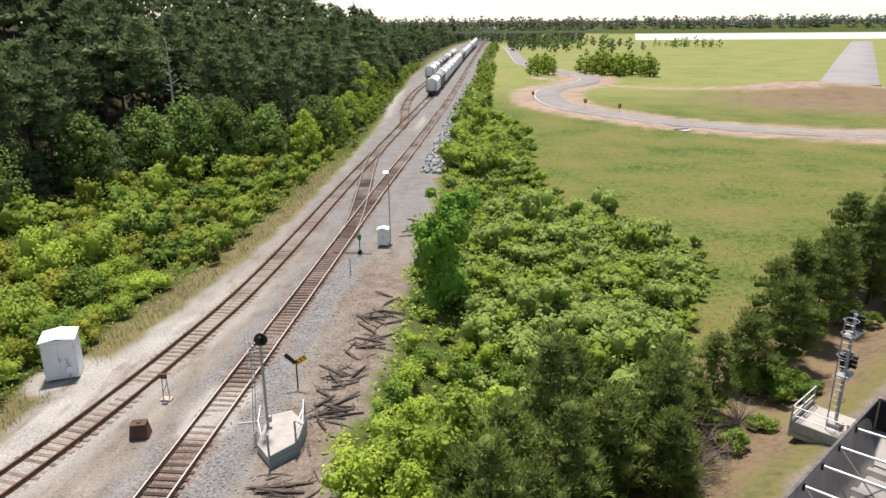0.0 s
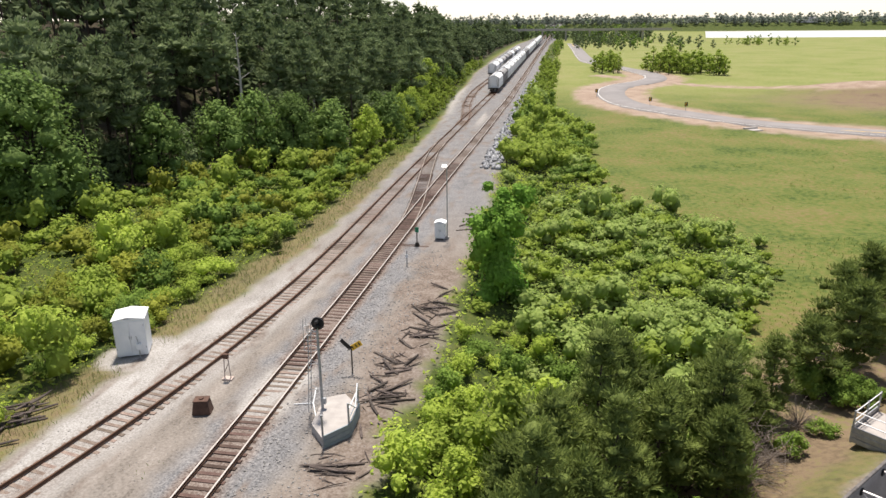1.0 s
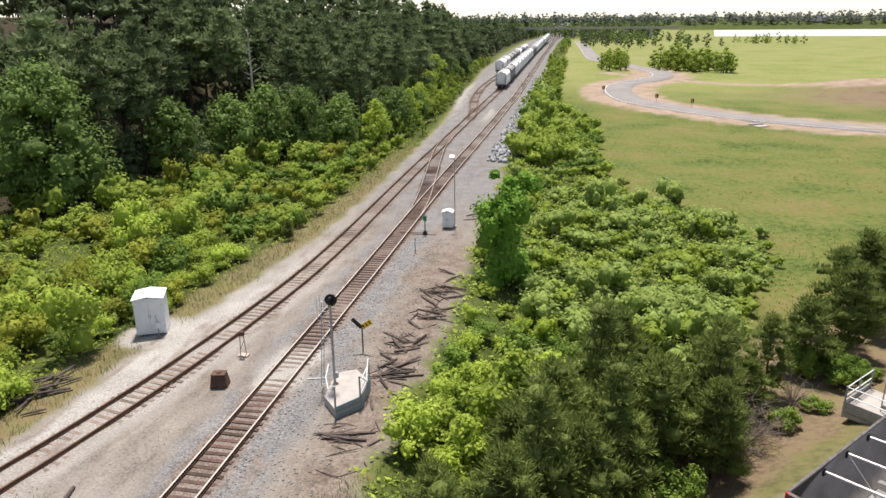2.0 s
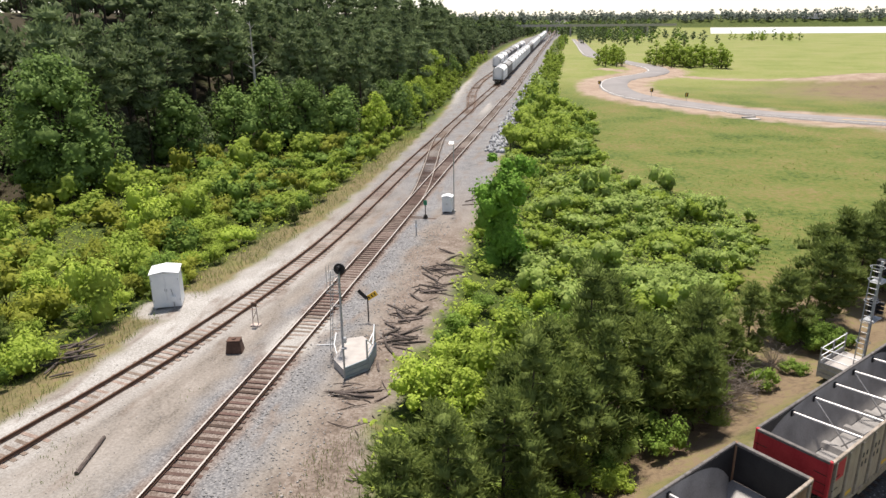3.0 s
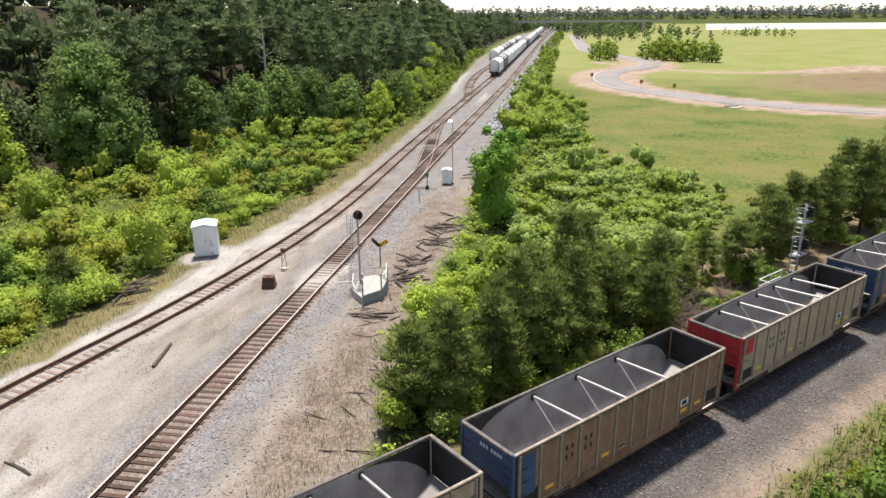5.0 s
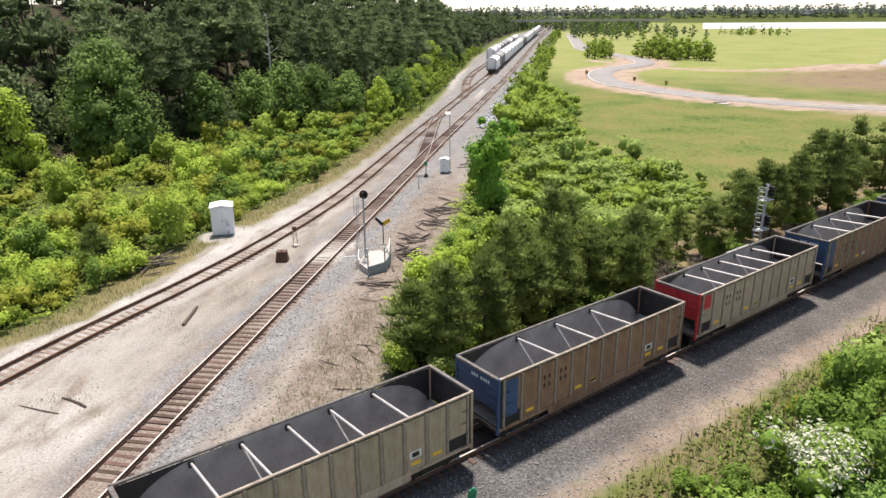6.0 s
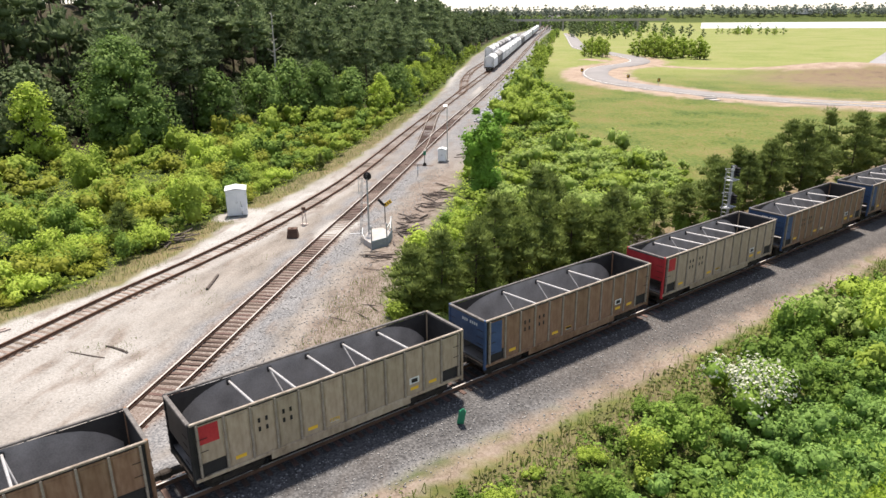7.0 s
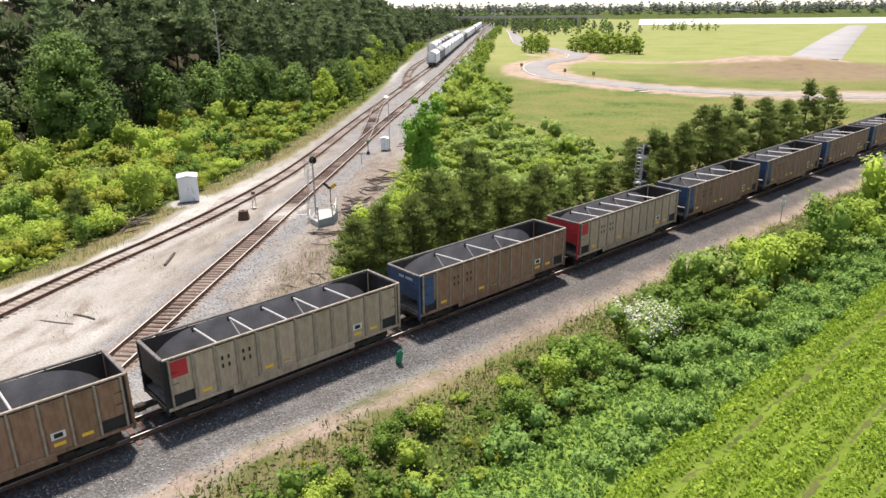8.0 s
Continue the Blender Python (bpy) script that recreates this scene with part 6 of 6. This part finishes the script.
# signal mast with platform
def small_signal(x, y):
    z0 = zat(x, y)
    t = root("signal_mast", Matrix.Translation((x, y, z0)), "single-head railway signal on a slim mast with a ladder", "railway signal")
    H_ = 5.4
    part("mast", rod(B(), (0, 0, 0.3), (0, 0, H_), 0.075, 0.065, 10), M["galv"], t)
    part("foundation", box(B(), (0, 0, 0.22), (0.55, 0.55, 0.5), taper=0.8, bevel=0.03), M["concrete"], t)
    lad = rod(rod(B(), (-0.75, -0.12, 0.2), (-0.42, -0.12, H_ - 0.1), 0.022, seg=5), (-0.75, 0.28, 0.2), (-0.42, 0.28, H_ - 0.1), 0.022, seg=5)
    ld = part("ladder", lad, M["galv"], t)
    for i in range(15):
        q = i / 15
        xx = -0.75 + 0.33 * (q + 0.03)
        part("rung", rod(B(), (xx, -0.12, 0.35 + 0.31 * i), (xx, 0.28, 0.35 + 0.31 * i), 0.014, seg=5), M["galv"], ld)
    for zz in (1.6, 3.1, H_ - 0.5):
        part("bracket", rod(rod(B(), (0, 0, zz), (-0.6, -0.12, zz), 0.018, seg=5), (0, 0, zz), (-0.6, 0.28, zz), 0.018, seg=5), M["galv"], t)
    for zz in (H_ - 0.3, H_ - 0.9, H_ - 1.5):
        part("cage_hoop", ring(B(), (-0.45, 0.08, zz), 0.34, 0.014), M["galv"], t)
    for a in (2.4, 3.14, 3.9):
        part("cage_bar", rod(B(), (-0.45 + 0.34 * math.cos(a), 0.08 + 0.34 * math.sin(a), H_ - 1.5), (-0.45 + 0.34 * math.cos(a), 0.08 + 0.34 * math.sin(a), H_ + 0.1), 0.012, seg=4), M["galv"], t)
    hd = part("signal_head", rod(B(), (0.05, -0.02, H_ - 0.02), (0.05, 0.06, H_ - 0.02), 0.34, seg=18), M["black"], t, "round black signal backboard")
    part("housing", box(B(), (0.05, 0.2, H_ - 0.02), (0.3, 0.3, 0.4), bevel=0.05), M["black"], hd)
    for dz in (0.12, -0.12):
        part("hood", rod(B(), (0.05, -0.3, H_ + dz), (0.05, -0.02, H_ + dz), 0.1, seg=10), M["black"], hd)
    part("lens", rod(B(), (0.05, -0.31, H_ + 0.12), (0.05, -0.30, H_ + 0.12), 0.085, seg=10), M["glass_dark"], hd)
    part("junction_box", box(B(), (0.12, -0.05, 0.95), (0.24, 0.2, 0.34), bevel=0.02), M["galv"], t)
    return t


small_signal(3.55, 31.2)
pf = root("retaining_platform", Matrix.Translation((0, 0, zat(4.6, 30.2))), "concrete platform held by grey panels and a bent railing", "platform")
FP = [(3.5, 29.6), (4.55, 28.35), (5.5, 29.6), (5.4, 31.6), (4.3, 32.8), (3.3, 32.2)]
bm = B()
lo = [bm.verts.new((a, b, 0.0)) for a, b in FP]
hi = [bm.verts.new((a, b, 0.52)) for a, b in FP]
for i in range(6):
    bm.faces.new((lo[i], lo[(i + 1) % 6], hi[(i + 1) % 6], hi[i]))
bm.faces.new(hi)
part("slab", bm, M["concrete"], pf)
for (a, b), (c_, d_) in ((FP[1], FP[2]), (FP[2], FP[3])):
    mid, ln = ((a + c_) / 2, (b + d_) / 2), math.hypot(c_ - a, d_ - b)
    rz = math.atan2(d_ - b, c_ - a)
    off = (math.sin(rz) * 0.05, -math.cos(rz) * 0.05)
    for k in range(3):
        part("side_panel", box(B(), (mid[0] + off[0], mid[1] + off[1], 0.04 + 0.29 * k), (ln, 0.07, 0.27), Euler((0, 0, rz)).to_matrix(), bevel=0.015), M["grey_panel"], pf, "grey-blue retaining panel")
for a, b in (FP[1], FP[2], FP[3]):
    part("post", rod(B(), (a, b, -0.4), (a, b, 1.9), 0.055, seg=8), M["galv"], pf)
part("top_rail", rod(B(), (5.5, 29.6, 1.5), (5.4, 31.6, 1.55), 0.03), M["white_metal"], pf)
part("bent_rail", rod(rod(B(), (5.5, 29.6, 1.9), (5.62, 30.4, 1.2), 0.035), (5.62, 30.4, 1.2), (5.4, 31.6, 1.9), 0.035), M["white_metal"], pf)
part("mid_rail", rod(B(), (5.5, 29.6, 1.0), (5.4, 31.6, 1.0), 0.03), M["white_metal"], pf)
cbl = tagged(new("pale_cable", data_of("pale_cable", rod(rod(rod(B(), (3.3, 30.8, -0.2), (2.6, 32.3, -0.2), 0.03, seg=5), (2.6, 32.3, -0.2), (2.2, 33.9, -0.2), 0.03, seg=5), (2.6, 32.3, -0.2), (1.6, 32.0, -0.19), 0.03, seg=5), M["white_metal"])),
             "pale conduit lying on the gravel beside the platform", "cable")

# yellow and black crossing blades on a post
ys = root("blade_sign", Matrix.Translation((3.7, 36.1, zat(3.7, 36.1))), "yellow and black angled blade sign on a dark post", "sign")
part("post", rod(B(), (0, 0, -0.2), (0, 0, 1.75), 0.045), M["under"], ys)
part("yellow_blade", box(B(), (0.3, 0, 1.82), (0.78, 0.03, 0.34), Euler((0, -0.6, 0)).to_matrix(), bevel=0.008), M["yellow"], ys, "yellow blade")
part("black_blade", box(B(), (-0.32, -0.02, 1.86), (0.8, 0.03, 0.26), Euler((0, 0.75, 0)).to_matrix(), bevel=0.008), M["black"], ys, "black blade")
bm = B()
for k in (-1, 0, 1):
    box(bm, (0.3 + 0.2 * k, -0.02, 1.82 + 0.135 * k), (0.07, 0.012, 0.2), Euler((0, -0.6, 0)).to_matrix())
part("lettering_bars", bm, M["black"], ys)

# small upright stand between the tracks
ds = root("trackside_stand", Matrix.Translation((-3.35, 34.2, zat(-3.35, 34.2))), "slim rusty trackside stand on a flat base", "trackside stand")
part("base", box(B(), (0, 0, 0.05), (0.62, 0.42, 0.1), bevel=0.02), M["pink_top"], ds)
for dx in (-0.12, 0.12):
    part("upright", rod(B(), (dx * 1.6, 0, 0.08), (dx, 0, 1.5), 0.035, seg=6), M["pink_top"], ds)
part("head", box(B(), (0, 0, 1.5), (0.34, 0.2, 0.3), bevel=0.03), M["rust_block"], ds)
part("brace", rod(B(), (-0.18, 0, 0.4), (0.15, 0, 1.1), 0.02, seg=5), M["rust_block"], ds)

st = root("equipment_pedestal", pose(-3.05, 30.6, zat(-3.05, 30.6), 0, 0, 12), "squat dark rusty tapered pedestal on the gravel", "pedestal")
part("body", box(B(), (0, 0, 0.38), (1.0, 0.78, 0.78), taper=0.76, bevel=0.04), M["rust_block"], st)
part("lid", box(B(), (0, 0, 0.79), (0.8, 0.62, 0.06), bevel=0.02), M["rust_block"], st)
part("knob", rod(B(), (0, 0, 0.81), (0, 0, 0.88), 0.12, seg=10), M["rust_block"], st)

gp = root("marker_post", pose(15.3, 4.6, zat(15.3, 4.6), 6, 8, 20), "bright green leaning cable marker beside the coal line", "marker post")
part("plate", box(B(), (0, 0, 0.38), (0.34, 0.1, 0.76), bevel=0.03), M["green_paint"], gp)
part("cap", box(B(), (0, 0, 0.80), (0.24, 0.12, 0.12), taper=0.5, bevel=0.02), M["green_paint"], gp)
p = COAL_P + COAL_D * 39.6 + COAL_N * 5.2
mp = root("marker_post", Matrix.Translation((p[0], p[1], zat(*p))), "white signs on a thin post beside the coal line", "marker post")
part("post", rod(B(), (0, 0, -0.1), (0, 0, 2.5), 0.04), M["galv"], mp)
part("sign_plate", box(B(), (0, -0.06, 2.3), (0.4, 0.03, 0.4)), M["line_white"], mp)
part("sign_plate", box(B(), (0, -0.06, 1.75), (0.4, 0.03, 0.45)), M["line_white"], mp)

# lattice signal tower on its railed pad beside the coal line
TW = (32.7, 33.6)
tw_ = root("signal_tower", pose(TW[0], TW[1], zat(*TW), 0, 0, 47.7), "galvanised railway signal tower with ladder and dark heads", "railway signal")
part("mast", rod(B(), (0, 0, 0), (0, 0, 6.7), 0.09, 0.075, 10), M["galv"], tw_)
part("foundation", box(B(), (0, 0, 0.3), (0.8, 0.8, 0.7), taper=0.8, bevel=0.04), M["concrete"], tw_)
ld = part("ladder", rod(rod(B(), (-0.55, -0.2, 0.3), (-0.55, -0.2, 6.5), 0.03, seg=5), (-0.55, 0.25, 0.3), (-0.55, 0.25, 6.5), 0.03, seg=5), M["galv"], tw_)
for i in range(19):
    part("rung", rod(B(), (-0.55, -0.2, 0.5 + 0.32 * i), (-0.55, 0.25, 0.5 + 0.32 * i), 0.018, seg=5), M["galv"], ld)
for zz in (2.2, 3.4, 4.6, 5.8, 6.5):
    hp = part("cage_hoop", ring(B(), (-0.5, 0, zz), 0.34, 0.018), M["galv"], tw_)
    part("stay", rod(B(), (0, 0, zz), (-0.3, 0, zz), 0.025, seg=5), M["galv"], hp)
for zz in (4.0, 6.2):
    hd = part("signal_head", rod(B(), (0.42, -0.05, zz), (0.42, 0.05, zz), 0.42, seg=18), M["black"], tw_, "round black signal backboard")
    part("housing", box(B(), (0.42, 0.2, zz), (0.4, 0.35, 0.95), bevel=0.05), M["black"], hd)
    for dz in (-0.25, 0, 0.25):
        part("hood", rod(B(), (0.42, -0.35, zz + dz), (0.42, -0.05, zz + dz), 0.1, seg=10), M["black"], hd)
    part("walkway", box(B(), (0.1, 0.0, zz - 0.62), (1.0, 0.6, 0.05)), M["galv"], tw_)
pd = root("railed_pad", pose(TW[0] - 0.2, TW[1] + 0.3, zat(*TW), 0, 0, 47.7), "concrete pad with panels and a pipe railing", "platform")
part("slab", box(B(), (0, 0, 0.1), (3.0, 2.6, 0.5)), M["concrete"], pd)
for k in range(3):
    part("side_panel", box(B(), (-1.54, 0, -0.1 + 0.3 * k), (0.07, 2.6, 0.27), bevel=0.015), M["galv"], pd)
    part("side_panel", box(B(), (0, 1.34, -0.1 + 0.3 * k), (3.0, 0.07, 0.27), bevel=0.015), M["galv"], pd)
for a, b in ((-1.5, -1.3), (-1.5, 1.3), (0, 1.3), (1.5, 1.3)):
    part("post", rod(B(), (a, b, -0.3), (a, b, 1.5), 0.05), M["galv"], pd)
for zz in (0.95, 1.45):
    part("rail", rod(rod(B(), (-1.5, -1.3, zz), (-1.5, 1.3, zz), 0.03), (-1.5, 1.3, zz), (1.5, 1.3, zz), 0.03), M["white_metal"], pd)

# ---- loose timber ----
def timber(x, y, rz, L, w, h, tilt=0.0, label="dark rotten railway tie lying on the gravel", mat="dead_wood", dz=0.0, group="discarded ties"):
    bm = B()
    k = 5                                               # a rotten beam: bent, split and tapering
    bend, ends = rnd.uniform(-0.06, 0.06), (rnd.uniform(0.35, 0.9), rnd.uniform(0.35, 0.9))
    rings = []
    for i in range(k):
        u = i / (k - 1)
        f = min(1.0, ends[0] + u * 3, ends[1] + (1 - u) * 3)
        o = Vector(((u - 0.5) * L, bend * math.sin(u * 3.14) + rnd.uniform(-.015, .015), rnd.uniform(-.012, .012)))
        rings.append([bm.verts.new(o + Vector((rnd.uniform(-.06, .06) * (i in (0, k - 1)), a * w * 0.5 * f * rnd.uniform(0.7, 1.1), b * h * 0.5 * f * rnd.uniform(0.7, 1.1))))
                      for a, b in ((-1, -0.6), (0, -1), (1, -0.5), (0.9, 0.6), (0.1, 1), (-0.9, 0.5))])
    for p, q in zip(rings[:-1], rings[1:]):
        for i in range(6):
            bm.faces.new((p[i], p[(i + 1) % 6], q[(i + 1) % 6], q[i]))
    bm.faces.new(rings[0])
    bm.faces.new(rings[-1])
    ob = new("old_tie", data_of("old_tie", bm, M[mat]))
    ob.matrix_world = pose(x, y, zat(x, y) + h / 2 - 0.02 + dz + abs(math.sin(radians(tilt))) * L / 2, 0, tilt, rz)
    tagged(ob, label, "railway tie", group)


lg = new("log", data_of("log", rod(B(), (-1.42, 0, 0), (1.42, 0, 0), 0.11, 0.09, 10), M["dead_wood"]))
lg.matrix_world = pose(-4.83, 19.6, zat(-4.83, 19.6) + 0.09, 0, 0, 101.6)
tagged(lg, "single weathered timber pole lying on the gravel", "log")
timber(-5.3, 8.9, -20, 1.9, 0.16, 0.12)
timber(-6.6, 8.05, -8, 2.5, 0.09, 0.08)
# scattered and heaped ties down the bank
spots = [(5.8, 33.2, 35, 2.6), (6.3, 34.0, -25, 2.6), (5.7, 34.6, 60, 2.2), (6.5, 33.4, 10, 2.5), (6.8, 34.8, 50, 2.6), (5.4, 35.4, -40, 2.0), (6.0, 32.4, -60, 2.3), (7.1, 33.2, 20, 2.4),
         (5.2, 38.2, -35, 2.6), (5.8, 37.0, -50, 2.5), (6.4, 36.6, 30, 1.8), (6.9, 38.0, 70, 2.2), (6.0, 40.3, -45, 2.6), (7.0, 41.5, 10, 2.4), (6.6, 42.6, -20, 2.6), (7.6, 43.2, 40, 2.4),
         (6.2, 44.5, -48, 2.6), (5.6, 46.0, -52, 2.6), (6.8, 46.4, 15, 2.3), (7.5, 47.3, -15, 2.5), (8.0, 45.6, 30, 2.0), (7.2, 49.5, 60, 1.9), (6.4, 50.6, -30, 2.4),
         (5.0, 27.0, 12, 2.6), (5.6, 26.6, 4, 2.4), (5.2, 26.4, -8, 2.2), (6.3, 27.2, 20, 1.6), (6.0, 30.0, -70, 1.5),
         (6.4, 66.5, 20, 2.4), (6.9, 67.5, -30, 2.2), (6.0, 68.2, 50, 2.3), (7.2, 69.5, -10, 2.5), (6.6, 70.4, 35, 2.2), (6.0, 72, -40, 2.3)]
for x, y, a, L in spots:
    timber(x, y, a, L * rnd.uniform(0.6, 0.95), rnd.uniform(0.13, 0.24), rnd.uniform(0.1, 0.18), rnd.uniform(-5, 5), dz=rnd.uniform(-0.03, 0.06))
for i in range(130):
    y = rnd.choice((rnd.uniform(12, 28), rnd.uniform(30, 52)))
    x = float(edge(EDGE_R, y)) - abs(rnd.gauss(0.4, 1.1))
    if i % 3:
        cx, cy = rnd.choice(((6.2, 33.6), (6.0, 37.8), (6.9, 42.4), (6.5, 45.8), (5.4, 26.8)))
        x, y = cx + rnd.gauss(0, 0.55), cy + rnd.gauss(0, 0.7)
    timber(x, y, rnd.uniform(-80, 80), rnd.uniform(0.4, 1.7), rnd.uniform(0.04, 0.11), rnd.uniform(0.04, 0.09), rnd.uniform(-6, 6), label="broken splintered timber scrap on the bank", group="timber scraps")
for i in range(16):
    timber(-12.5 + rnd.gauss(0, 0.7), 28.3 + rnd.gauss(0, 0.9), rnd.uniform(20, 110), rnd.uniform(1.2, 2.2), 0.18, 0.14, rnd.uniform(-6, 6), label="dark old tie in a heap beside the side track", group="tie heap", dz=rnd.uniform(0, 0.3))
for k in range(2):
    bar = new("spare_rail", data_of("spare_rail", box(B(), (0, 0, 0), (4.5, 0.1, 0.12), bevel=0.02), M["pink_top"]))
    bar.matrix_world = pose(-14.6 - 0.35 * k, 8.5, zat(-14.6, 8.5) + 0.06, 0, 0, 58)
    tagged(bar, "spare rusty rail lying on the gravel", "rail", "spare rails")


# ---- stones ----
def stones(name, xs, ys, size, mat, label, rise=0.0):
    base = np.array([(0, 0, 1), (1, 0, 0.1), (0, 1, 0), (-1, 0, 0.15), (0, -1, -0.05), (0, 0, -0.6)])
    fc = np.array([(0, 1, 2), (0, 2, 3), (0, 3, 4), (0, 4, 1), (5, 2, 1), (5, 3, 2), (5, 4, 3), (5, 1, 4)])
    k = len(xs)
    v = base[None] * (size * rng.uniform(0.4, 1.3, (k, 1, 1)) * rng.uniform(0.6, 1.3, (k, 6, 3)))
    a = rng.uniform(0, 6.28, k)
    x, y = v[..., 0] * np.cos(a)[:, None] - v[..., 1] * np.sin(a)[:, None], v[..., 0] * np.sin(a)[:, None] + v[..., 1] * np.cos(a)[:, None]
    v = np.stack([x + xs[:, None], y + ys[:, None], v[..., 2] + (gz(xs, ys) + rise)[:, None]], -1)
    f = (fc[None] + 6 * np.arange(k)[:, None, None]).reshape(-1, 3)
    return tagged(new(name, mesh_of(name, v.reshape(-1, 3), f, [M[mat]])), label, "stones", kind="stuff")


on_bed = lambda x, y: (x > edge(EDGE_L, y) + 0.5) & (x < edge(EDGE_R, y))
bx, by = zone(4000, 2, 50, -14, 8, on_bed)
stones("loose_gravel", bx, by, 0.035, "stone", "loose gravel stones scattered between the tracks")
bx, by = zone(3200, 2, 60, 1.0, 5.5, lambda x, y: x > 1.2)
stones("ballast_stones", bx, by, 0.065, "stone", "coarse grey ballast stones beside the main track")
sv, dv = rng.uniform(-22, 30, 3500), rng.uniform(1.4, 5.0, 3500)
stones("ballast_stones", COAL_P[0] + COAL_D[0] * sv + COAL_N[0] * dv, COAL_P[1] + COAL_D[1] * sv + COAL_N[1] * dv, 0.05, "stone", "coarse grey ballast stones beside the coal line")
bx, by = zone(2600, 96, 240, 3, 9, lambda x, y: (x > 4.0 - 0.006 * (y - 96)) & (x < 6.8 - 0.006 * (y - 96)))
stones("riprap", bx, by, 0.4, "riprap", "grey riprap boulders along the main line bank", 0.1)

# ---- far structures ----
br = root("road_bridge", Matrix.Translation((0, 830, zat(0, 830))), "distant concrete road bridge over the railway", "bridge")
part("deck", box(B(), (30, 0, 11.2), (190, 10, 1.4)), M["concrete"], br)
part("parapet", box(B(), (30, -5.0, 12.4), (190, 0.3, 1.0)), M["concrete"], br)
for x in (-40, -14, 12, 38, 66, 95):
    part("pier", box(B(), (x, 0, 5.0), (1.6, 7, 11)), M["concrete"], br)
hh = root("hill_house", Matrix.Translation((455, 1452, zat(455, 1452))), "small pale house on the hill beyond the lake", "house")
part("wall", box(B(), (0, 0, 3.5), (16, 12, 7)), M["house"], hh)
part("roof", box(B(), (0, 0, 8.6), (17.5, 13.5, 3.2), taper=0.25), M["roof"], hh)
part("wing", box(B(), (-16, 0, 2.5), (18, 10, 5)), M["house"], hh)
for x in (-5, 0, 5):
    part("window", box(B(), (x, -6.03, 4), (1.6, 0.1, 2)), M["glass_dark"], hh)


def chevron(x, y, rz):
    t = root("chevron_sign", pose(x, y, zat(x, y), 0, 0, rz), "small black chevron sign at the road bend", "road sign", "chevron signs")
    part("post", rod(B(), (0, 0, -0.2), (0, 0, 2.0), 0.05, seg=6), M["galv"], t)
    part("plate", box(B(), (0, -0.07, 1.8), (0.8, 0.03, 0.95), bevel=0.01), M["black"], t)
    bm = box(B(), (-0.08, -0.1, 1.95), (0.16, 0.02, 0.5), Euler((0, 0.7, 0)).to_matrix())
    box(bm, (-0.08, -0.1, 1.65), (0.16, 0.02, 0.5), Euler((0, -0.7, 0)).to_matrix())
    part("arrow", bm, M["yellow"], t)


for x, y, r in ((24, 206, -10), (36.5, 186, 15), (44, 178, 20)):
    chevron(x, y, r)
cv = root("culvert_end", pose(53, 152.5, zat(53, 152.5), 0, 0, 30), "pale concrete culvert end beside the road", "culvert")
part("headwall", box(B(), (0, 0, 0.1), (3.4, 0.5, 0.6), bevel=0.03), M["concrete"], cv)
part("apron", box(B(), (0, -1.2, -0.02), (2.6, 2.0, 0.2)), M["concrete"], cv)
